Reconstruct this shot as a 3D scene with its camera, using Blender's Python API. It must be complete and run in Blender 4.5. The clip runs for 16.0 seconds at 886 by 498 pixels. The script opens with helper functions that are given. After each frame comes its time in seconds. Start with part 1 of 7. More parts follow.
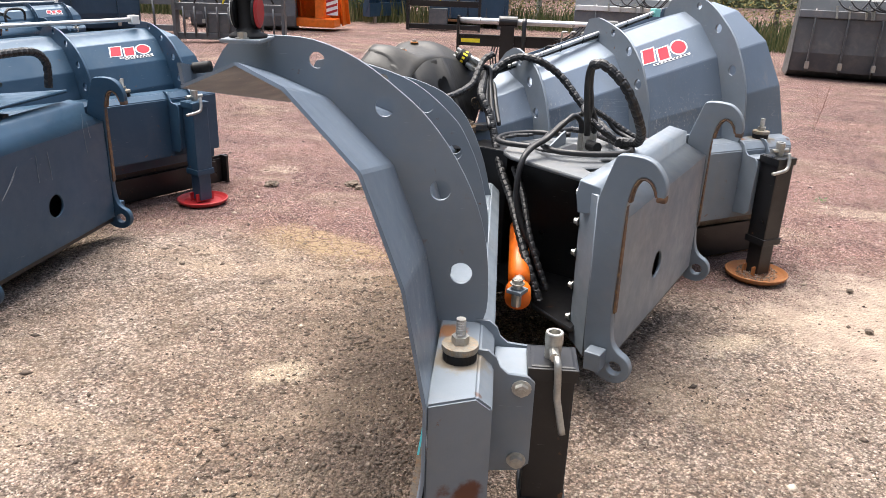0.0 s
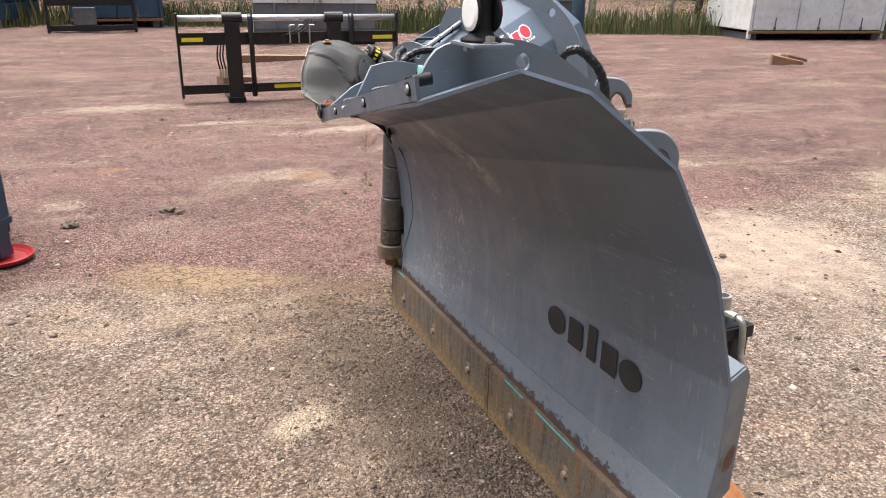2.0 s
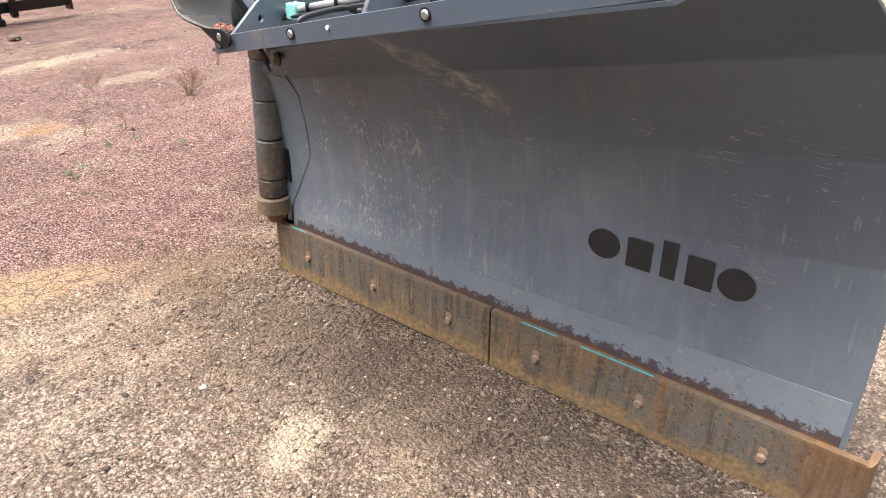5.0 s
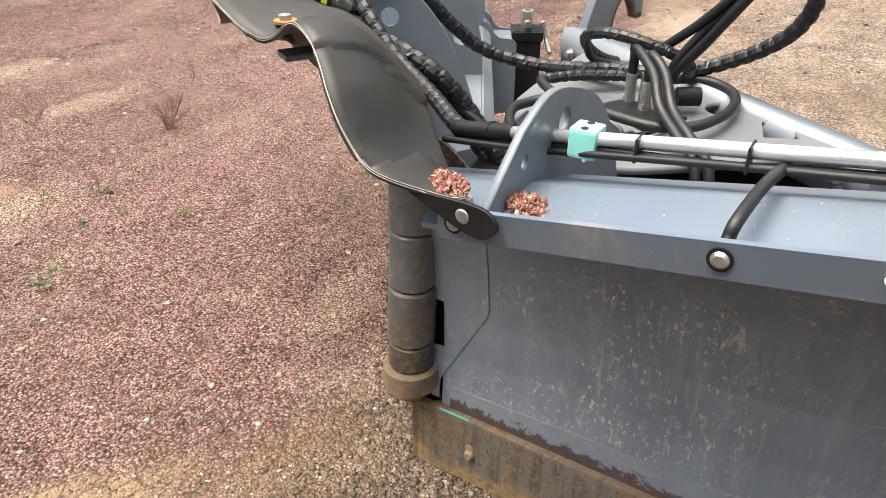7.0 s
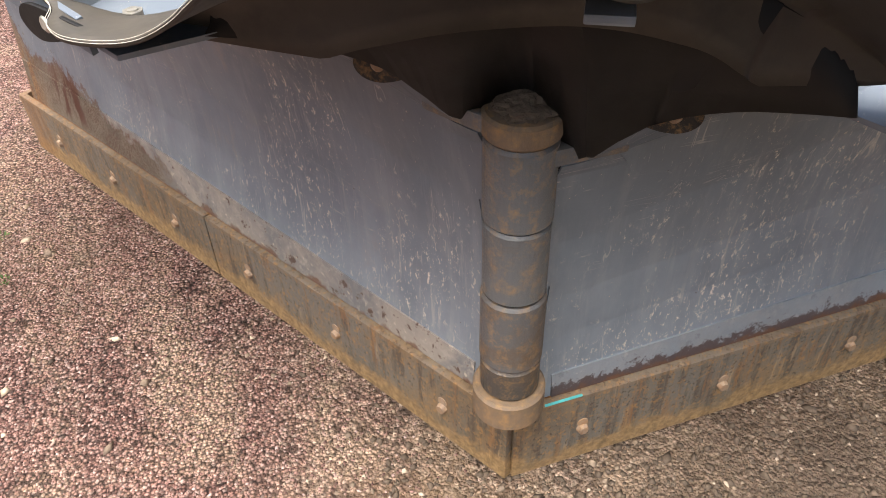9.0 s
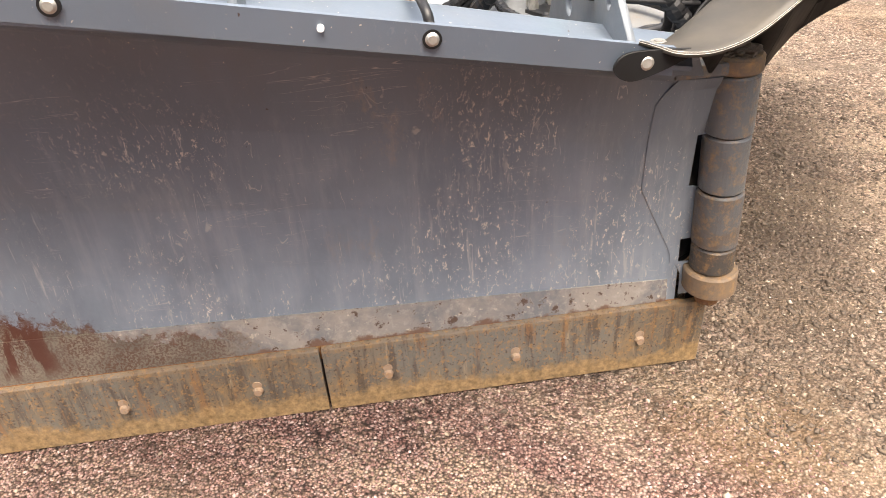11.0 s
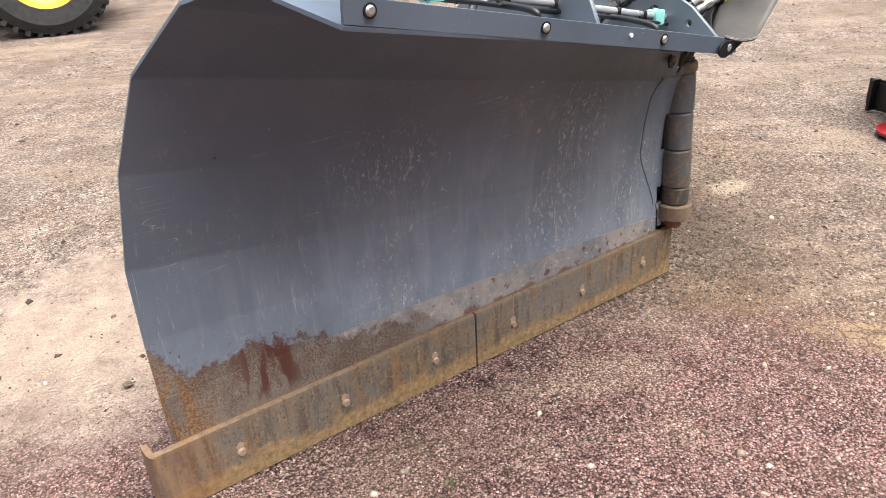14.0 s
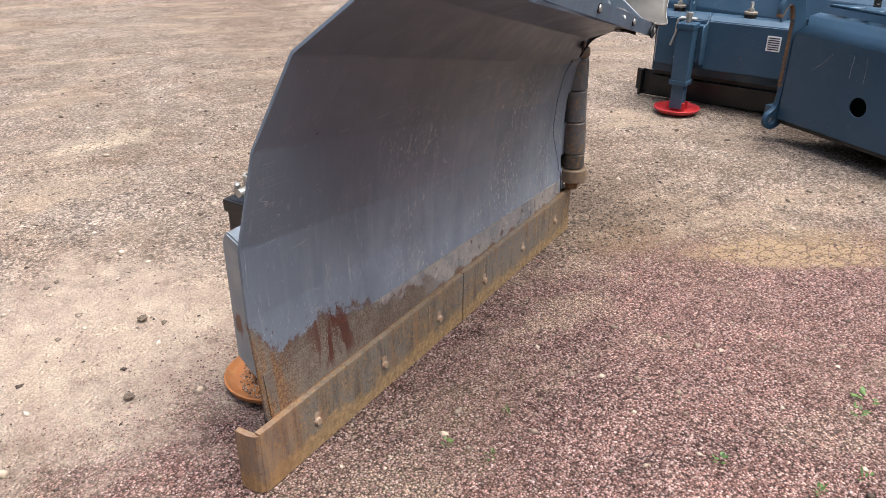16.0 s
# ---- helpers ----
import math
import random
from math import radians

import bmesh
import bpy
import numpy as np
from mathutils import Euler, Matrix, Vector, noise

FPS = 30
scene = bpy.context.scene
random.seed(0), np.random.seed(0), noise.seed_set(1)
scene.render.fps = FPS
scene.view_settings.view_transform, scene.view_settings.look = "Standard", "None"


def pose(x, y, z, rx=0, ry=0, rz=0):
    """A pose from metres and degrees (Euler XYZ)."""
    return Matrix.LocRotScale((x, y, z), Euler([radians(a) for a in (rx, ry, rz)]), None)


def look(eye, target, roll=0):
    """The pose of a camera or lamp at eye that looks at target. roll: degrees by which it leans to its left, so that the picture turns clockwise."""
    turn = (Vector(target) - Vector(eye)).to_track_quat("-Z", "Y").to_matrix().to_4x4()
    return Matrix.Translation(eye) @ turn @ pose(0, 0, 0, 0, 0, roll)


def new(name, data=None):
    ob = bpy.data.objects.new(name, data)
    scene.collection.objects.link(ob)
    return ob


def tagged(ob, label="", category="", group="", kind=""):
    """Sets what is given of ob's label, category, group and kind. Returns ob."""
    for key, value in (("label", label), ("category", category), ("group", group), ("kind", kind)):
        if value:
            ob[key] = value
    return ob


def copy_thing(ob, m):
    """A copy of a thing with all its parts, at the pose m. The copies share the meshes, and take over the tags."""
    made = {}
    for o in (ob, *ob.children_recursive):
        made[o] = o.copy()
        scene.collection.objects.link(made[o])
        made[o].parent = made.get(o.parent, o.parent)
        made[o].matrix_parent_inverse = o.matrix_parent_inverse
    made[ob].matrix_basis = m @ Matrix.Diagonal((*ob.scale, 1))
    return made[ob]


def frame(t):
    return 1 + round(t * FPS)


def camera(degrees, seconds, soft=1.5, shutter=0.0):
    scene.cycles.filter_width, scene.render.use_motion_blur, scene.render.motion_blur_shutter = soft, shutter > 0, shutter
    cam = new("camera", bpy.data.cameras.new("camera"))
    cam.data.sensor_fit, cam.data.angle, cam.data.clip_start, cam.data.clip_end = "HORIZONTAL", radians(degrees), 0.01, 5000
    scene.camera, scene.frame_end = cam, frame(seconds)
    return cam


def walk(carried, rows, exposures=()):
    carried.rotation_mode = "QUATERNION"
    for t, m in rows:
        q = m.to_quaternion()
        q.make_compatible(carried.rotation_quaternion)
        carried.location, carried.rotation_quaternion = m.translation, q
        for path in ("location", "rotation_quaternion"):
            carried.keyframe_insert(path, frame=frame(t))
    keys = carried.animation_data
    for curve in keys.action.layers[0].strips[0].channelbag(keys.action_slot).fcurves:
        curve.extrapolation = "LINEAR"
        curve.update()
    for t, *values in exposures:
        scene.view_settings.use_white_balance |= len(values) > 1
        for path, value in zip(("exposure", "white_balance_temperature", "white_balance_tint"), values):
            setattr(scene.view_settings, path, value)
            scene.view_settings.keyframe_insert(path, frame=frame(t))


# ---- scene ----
cam = camera(61.0, 16.0, soft=0.8)
PATH = [
    (0, (0.052, 0.053, 1.528), (-0.117, 1.912, 0.813), 2.0),
    (0.5, (-0.298, 0.150, 1.547), (-0.271, 2.024, 0.848), 1.6),
    (1, (-0.674, 0.142, 1.550), (-0.425, 2.003, 0.861), 1.4),
    (1.5, (-0.956, 0.240, 1.528), (-0.470, 2.052, 0.835), 1.2),
    (2, (-1.217, 0.323, 1.502), (-0.496, 2.047, 0.790), 1.1),
    (2.5, (-1.498, 0.358, 1.496), (-0.576, 1.969, 0.750), 0.8),
    (3, (-1.683, 0.479, 1.473), (-0.592, 1.962, 0.693), 0.6),
    (3.2, (-1.738, 0.544, 1.466), (-0.591, 1.977, 0.672), 0.6),
    (5.3, (-1.753, 1.410, 1.429), (-0.394, 2.532, 0.483), 0.1),
    (5.5, (-1.700, 1.537, 1.441), (-0.342, 2.653, 0.487), 0.1),
    (6, (-1.542, 1.857, 1.437), (-0.184, 2.952, 0.458), 0.2),
    (6.5, (-1.375, 2.178, 1.451), (0.003, 3.221, 0.444), 0.1),
    (7, (-1.306, 2.528, 1.457), (0.117, 3.481, 0.423), -0.2),
    (7.5, (-1.209, 2.842, 1.455), (0.294, 3.624, 0.392), -0.9),
    (8, (-1.146, 3.097, 1.380), (0.425, 3.542, 0.225), -2.2),
    (8.2, (-1.161, 3.201, 1.374), (0.418, 3.483, 0.180), -2.6),
    (10.3, (-0.500, 4.586, 1.377), (0.464, 3.334, 0.152), -2.1),
    (10.5, (-0.424, 4.697, 1.404), (0.479, 3.376, 0.203), -2.9),
    (11, (-0.266, 4.998, 1.440), (0.464, 3.515, 0.314), -4.1),
    (11.5, (-0.036, 5.202, 1.437), (0.544, 3.613, 0.371), -4.4),
    (12, (0.145, 5.429, 1.468), (0.590, 3.762, 0.457), -4.1),
    (12.5, (0.317, 5.631, 1.499), (0.639, 3.909, 0.535), -4.1),
    (13, (0.510, 5.726, 1.498), (0.702, 3.968, 0.564), -3.9),
    (13.5, (0.690, 5.832, 1.502), (0.736, 4.056, 0.583), -3.7),
    (14, (0.862, 5.959, 1.523), (0.757, 4.183, 0.610), -3.2),
    (14.5, (1.019, 5.979, 1.514), (0.753, 4.214, 0.612), -2.2),
    (15, (1.206, 5.999, 1.543), (0.769, 4.263, 0.652), -1.1),
    (15.5, (1.509, 6.073, 1.550), (0.893, 4.389, 0.664), -0.2),
    (16, (1.813, 6.015, 1.520), (1.004, 4.419, 0.626), 0.3),
]
walk(cam, [(t, look(eye, target, roll)) for t, eye, target, roll in PATH],
     exposures=[(0, 2.65, 6550, 10), (1, 2.55, 6550, 10), (2.5, 2.45, 6650, 10), (5.5, 2.88, 6800, 10), (6.5, 2.68, 7050, 8), (8, 2.47, 6900, 9), (10.5, 3.04, 7500, 12), (12.5, 2.8, 7050, 11), (14.5, 2.48, 6450, 10), (16, 2.37, 6400, 10)])

# ---- world, sun, exposure ----
world = bpy.data.worlds.new("overcast_sky")
scene.world = world
world.use_nodes = True
wn, wl = world.node_tree.nodes, world.node_tree.links
bg = wn["Background"]
sky = wn.new("ShaderNodeTexSky")
sky.sky_type = "NISHITA"
sky.sun_disc = False
sky.sun_elevation, sky.sun_rotation = radians(70), radians(-42)
sky.air_density, sky.dust_density, sky.ozone_density = 1.0, 4.0, 1.0
grey = wn.new("ShaderNodeHueSaturation")
grey.inputs["Saturation"].default_value = 0.75
wl.new(sky.outputs[0], grey.inputs["Color"])
wl.new(grey.outputs[0], bg.inputs[0])
bg.inputs[1].default_value = 0.065
sun = new("sun", bpy.data.lights.new("sun", "SUN"))
sun.data.energy, sun.data.angle, sun.data.color = 1.5, radians(55), (1.0, 0.96, 0.9)
sun.matrix_world = look((0, 0, 0), (0.18, -0.2, -1.0))

# ---- materials ----


class Mat:
    """A small node-tree writer round one Principled shader."""

    def __init__(self, name, rough=0.5, metal=0.0, spec=0.5):
        self.m = bpy.data.materials.new(name)
        self.m.use_nodes = True
        self.n, self.l = self.m.node_tree.nodes, self.m.node_tree.links
        self.b = self.n["Principled BSDF"]
        self.b.inputs["Roughness"].default_value = rough
        self.b.inputs["Metallic"].default_value = metal
        self.b.inputs["Specular IOR Level"].default_value = spec
        self.co = self.n.new("ShaderNodeTexCoord").outputs["Object"]

    def put(self, socket, value):
        if isinstance(value, bpy.types.NodeSocket):
            self.l.new(value, socket)
        elif isinstance(value, tuple) and len(value) == 3 and socket.type == "RGBA":
            socket.default_value = (*value, 1)
        else:
            socket.default_value = value

    def stretch(self, sx, sy, sz, rz=0.0):
        mp = self.n.new("ShaderNodeMapping")
        mp.inputs["Scale"].default_value = (sx, sy, sz)
        mp.inputs["Rotation"].default_value = (0, 0, rz)
        self.l.new(self.co, mp.inputs[0])
        return mp.outputs[0]

    def noise(self, scale, detail=4.0, rough=0.55, at=None, distort=0.0):
        t = self.n.new("ShaderNodeTexNoise")
        self.put(t.inputs["Scale"], scale)
        self.put(t.inputs["Detail"], detail)
        self.put(t.inputs["Roughness"], rough)
        self.put(t.inputs["Distortion"], distort)
        self.l.new(at or self.co, t.inputs["Vector"])
        return t.outputs["Fac"]

    def cells(self, scale, at=None, feature="F1"):
        t = self.n.new("ShaderNodeTexVoronoi")
        t.feature = feature
        self.put(t.inputs["Scale"], scale)
        self.l.new(at or self.co, t.inputs["Vector"])
        return t

    def ramp(self, fac, stops):
        r = self.n.new("ShaderNodeValToRGB")
        self.l.new(fac, r.inputs[0])
        e = r.color_ramp.elements
        while len(e) < len(stops):
            e.new(0.5)
        for el, (p, c) in zip(e, stops):
            el.position = p
            el.color = (c, c, c, 1) if isinstance(c, (int, float)) else (*c, 1)
        return r.outputs[0]

    def mix(self, fac, a, b, mode="MIX"):
        x = self.n.new("ShaderNodeMix")
        x.data_type, x.blend_type = "RGBA", mode
        self.put(x.inputs["Factor"], fac)
        self.put(x.inputs[6], a)
        self.put(x.inputs[7], b)
        return x.outputs[2]

    def math(self, op, a, b=0.5, clamp=False):
        x = self.n.new("ShaderNodeMath")
        x.operation, x.use_clamp = op, clamp
        self.put(x.inputs[0], a)
        self.put(x.inputs[1], b)
        return x.outputs[0]

    def axis(self, which, at=None):
        x = self.n.new("ShaderNodeSeparateXYZ")
        self.l.new(at or self.co, x.inputs[0])
        return x.outputs[which]

    def span(self, v, a, b, lo=0.0, hi=1.0):
        x = self.n.new("ShaderNodeMapRange")
        x.interpolation_type = "SMOOTHSTEP"
        for i, val in enumerate((v, a, b, lo, hi)):
            self.put(x.inputs[i], val)
        return x.outputs[0]

    def bump(self, h, strength=0.3, dist=0.01, under=None):
        x = self.n.new("ShaderNodeBump")
        x.inputs["Strength"].default_value, x.inputs["Distance"].default_value = strength, dist
        self.l.new(h, x.inputs["Height"])
        if under:
            self.l.new(under, x.inputs["Normal"])
        return x.outputs[0]

    def done(self, color=None, rough=None, normal=None, metal=None):
        for key, v in (("Base Color", color), ("Roughness", rough), ("Normal", normal), ("Metallic", metal)):
            if v is not None:
                self.put(self.b.inputs[key], v)
        return self.m


def paint(name, color, rough=0.42, dirt=0.35, dirt_color=(0.28, 0.24, 0.2), scratch=0.25, metal=0.0, stains=()):
    """Sprayed steel: cloudy tone, dust film, fine scratches, orange-peel relief, rust stains round given places."""
    m = Mat(name, rough, metal)
    tone = m.ramp(m.noise(2.2, 5), [(0.3, 0.86), (0.7, 1.1)])
    c = m.mix(1.0, color, tone, "MULTIPLY")
    film = m.ramp(m.noise(5.5, 8, 0.7, distort=0.6), [(0.48, 0.0), (0.75, dirt)])
    c = m.mix(film, c, dirt_color)
    lines = m.ramp(m.noise(6.0, 2, 0.5, at=m.stretch(3, 3, 40)), [(0.735, 0.0), (0.76, scratch)])
    c = m.mix(lines, c, (0.45, 0.46, 0.47))
    spots = m.math("MULTIPLY", m.ramp(m.noise(26, 6, 0.7), [(0.63, 0.0), (0.66, 0.9)]), m.ramp(m.noise(2.6, 3), [(0.54, 0.0), (0.62, 1.0)]))
    c = m.mix(spots, c, (0.16, 0.07, 0.03))
    for at, radius, tint, strength in stains:
        d = m.n.new("ShaderNodeVectorMath")
        d.operation = "DISTANCE"
        m.l.new(m.co, d.inputs[0])
        d.inputs[1].default_value = at
        far = m.math("ADD", m.math("DIVIDE", d.outputs["Value"], radius), m.math("MULTIPLY", m.math("SUBTRACT", m.noise(30, 6, 0.7), 0.5), 1.1))
        c = m.mix(m.span(far, 1.0, 0.55, 0.0, strength), c, tint)
    r = m.ramp(m.noise(14, 5), [(0.3, rough - 0.08), (0.7, rough + 0.16)])
    return m.done(c, r, m.bump(m.noise(160, 2), 0.08, 0.002))


def plain(name, color, rough=0.5, metal=0.0, var=0.25, scale=30.0, relief=0.15):
    m = Mat(name, rough, metal)
    v = m.ramp(m.noise(scale, 5, 0.65), [(0.25, 1 - var), (0.75, 1 + var)])
    r = m.ramp(m.noise(scale * 0.6, 4), [(0.3, max(rough - 0.1, 0.05)), (0.7, min(rough + 0.12, 1.0))])
    return m.done(m.mix(1.0, color, v, "MULTIPLY"), r, m.bump(m.noise(scale * 4, 3), relief, 0.003))


def rusty(name, base, rust=(0.2, 0.085, 0.03), amount=0.5, rough=0.75, scale=9.0):
    m = Mat(name, rough)
    big = m.noise(scale, 9, 0.72, distort=0.8)
    c = m.mix(m.ramp(big, [(amount - 0.12, 0.0), (amount + 0.1, 1.0)]), base, rust)
    c = m.mix(m.ramp(m.noise(scale * 6, 6, 0.7), [(0.5, 0.0), (0.72, 0.6)]), c, (0.36, 0.2, 0.07))
    c = m.mix(m.ramp(m.noise(scale * 2.3, 6, 0.6, at=m.stretch(1, 1, 0.35)), [(0.55, 0.0), (0.75, 0.55)]), c, (0.07, 0.055, 0.045))
    return m.done(c, rough, m.bump(m.noise(120, 5, 0.7), 0.35, 0.004))


GREY = (0.172, 0.2, 0.23)
BLUE = (0.026, 0.063, 0.107)
M_GREY = paint("grey_paint", GREY, 0.46, 0.25, metal=0.3)
M_DUSTY = paint("dusty_grey_paint", (0.115, 0.122, 0.128), 0.55, 0.8, (0.13, 0.115, 0.095), 0.1)
M_BLUE = paint("blue_paint", BLUE, 0.36, 0.15, (0.14, 0.16, 0.18), metal=0.2)
M_BLACKPAINT = paint("black_paint", (0.007, 0.007, 0.008), 0.35, 0.25, (0.035, 0.03, 0.027), 0.15)
M_RUBBER = plain("black_rubber", (0.009, 0.009, 0.0095), 0.55, 0, 0.35, 12, 0.2)
M_RUBBER.node_tree.nodes["Principled BSDF"].inputs["Specular IOR Level"].default_value = 0.25
M_HOSE = plain("hose_rubber", (0.008, 0.008, 0.009), 0.5, 0, 0.3, 25, 0.2)
M_ZINC = plain("zinc_plate", (0.42, 0.41, 0.38), 0.42, 0.85, 0.25, 60)
M_STEEL = plain("bright_tube", (0.62, 0.62, 0.62), 0.35, 0.7, 0.12, 20, 0.1)
M_RED = plain("red_paint", (0.36, 0.02, 0.023), 0.45, 0, 0.25, 14)
M_ORANGE = plain("orange_paint", (0.75, 0.15, 0.01), 0.4, 0, 0.2, 14)
M_YELLOW = plain("yellow_paint", (0.75, 0.42, 0.02), 0.4, 0, 0.2, 14)
M_LABEL = plain("yellow_label", (0.8, 0.66, 0.03), 0.45, 0, 0.1, 20)
M_WHITE = plain("white_plastic", (0.78, 0.77, 0.74), 0.45, 0, 0.08, 14, 0.05)
M_TEAL = plain("mint_plastic", (0.22, 0.55, 0.5), 0.45, 0, 0.1, 20, 0.08)
M_RUST = rusty("rusty_steel", (0.12, 0.075, 0.05), amount=0.42)
M_RIM = rusty("worn_rim", (0.075, 0.052, 0.04), (0.13, 0.062, 0.028), 0.5)
M_STAINED = rusty("stained_washer", (0.2, 0.185, 0.155), (0.15, 0.11, 0.065), 0.55, 0.55, 14.0)
M_HINGE = rusty("hinge_steel", (0.1, 0.108, 0.116), (0.12, 0.088, 0.052), 0.66, 0.42, 7.0)
M_DARKRING = rusty("dark_hinge_steel", (0.05, 0.046, 0.043), (0.12, 0.08, 0.05), 0.62, 0.5, 9.0)
M_RING = rusty("scuffed_hinge_steel", (0.09, 0.094, 0.1), (0.1, 0.066, 0.04), 0.55, 0.5, 8.0)
M_COLLAR = rusty("collar_steel", (0.13, 0.1, 0.075), (0.2, 0.13, 0.075), 0.5, 0.7, 9.0)
M_BOLT = rusty("bolt_steel", (0.3, 0.22, 0.16), (0.3, 0.17, 0.09), 0.6, 0.7, 30.0)
M_FOOT = rusty("foot_rust", (0.28, 0.11, 0.04), (0.34, 0.12, 0.03), 0.5, 0.75, 8.0)
M_DARKMARK = plain("dark_mark", (0.025, 0.026, 0.03), 0.5, 0, 0.2, 30, 0.05)
M_STICKER_RED = plain("sticker_red", (0.55, 0.03, 0.045), 0.4, 0, 0.05, 20, 0.03)
M_STICKER_WHITE = plain("sticker_white", (0.75, 0.75, 0.75), 0.4, 0, 0.05, 20, 0.03)


def foot_patch(m, c):
    """Bare and rusted metal at the foot of one wing's outer end."""
    u = m.math("ADD", m.math("MULTIPLY", m.axis(0), 0.5), m.math("MULTIPLY", m.axis(1), 0.866))
    top = m.math("ADD", m.span(u, 1.25, 1.72, 0.262, 0.37), m.span(u, 1.9, 2.0, 0.0, 0.09))
    rag = m.math("MULTIPLY", m.math("SUBTRACT", m.noise(8, 9, 0.78, distort=0.4), 0.5), 0.2)
    up = m.math("SUBTRACT", m.math("ADD", m.axis(2), rag), top)
    side = m.span(u, 1.1, 1.25)
    bare = m.math("MULTIPLY", m.span(up, 0.008, -0.004), side)
    rim = m.math("MULTIPLY", m.math("MULTIPLY", m.span(up, 0.035, 0.0), side), m.ramp(m.noise(30, 6, 0.75), [(0.47, 0.0), (0.53, 1.0)]))
    # loose flecks of rust above the patch
    fleck = m.math("MULTIPLY", m.span(up, 0.13, 0.03), m.math("MULTIPLY", m.span(u, 1.45, 1.95), m.ramp(m.noise(17, 8, 0.75, distort=1.2), [(0.6, 0.0), (0.63, 1.0)])))
    speck = m.ramp(m.noise(170, 5, 0.65), [(0.46, 0.0), (0.54, 1.0)])
    barec = m.mix(m.ramp(m.noise(11, 6, 0.7), [(0.35, 0.0), (0.65, 1.0)]), (0.1, 0.088, 0.072), (0.18, 0.155, 0.125))
    barec = m.mix(m.math("MULTIPLY", speck, m.ramp(m.noise(7, 5, 0.7), [(0.35, 0.25), (0.6, 0.95)])), barec, (0.075, 0.035, 0.022))
    runs = m.ramp(m.noise(13, 5, 0.6, at=m.stretch(1.5, 1.5, 0.28)), [(0.48, 0.0), (0.52, 0.95)])
    drip = m.math("MULTIPLY", m.math("MULTIPLY", m.span(u, 1.56, 1.64), m.span(u, 1.80, 1.74)), runs)
    barec = m.mix(m.math("MULTIPLY", drip, m.span(m.axis(2), 0.2, 0.25)), barec, (0.065, 0.02, 0.012))
    orange = m.math("MULTIPLY", m.span(u, 1.8, 1.97), m.ramp(m.noise(14, 6, 0.65, at=m.stretch(1.8, 1.8, 0.3)), [(0.46, 0.0), (0.56, 0.85)]))
    barec = m.mix(orange, barec, m.mix(speck, (0.23, 0.115, 0.035), (0.10, 0.04, 0.016)))
    c = m.mix(m.math("MAXIMUM", rim, fleck), c, (0.10, 0.045, 0.028))
    return m.mix(bare, c, barec), bare


def hairs(m, scale, width, at, mask, lo):
    """Thin wandering scratches, broken up by a mask."""
    line = m.math("ABSOLUTE", m.math("SUBTRACT", m.noise(scale, 3, 0.5, at=at, distort=0.8), 0.5))
    return m.math("MULTIPLY", m.span(line, width, width * 0.35), m.ramp(m.noise(mask, 4, 0.65), [(lo, 0.0), (lo + 0.05, 1.0)]))


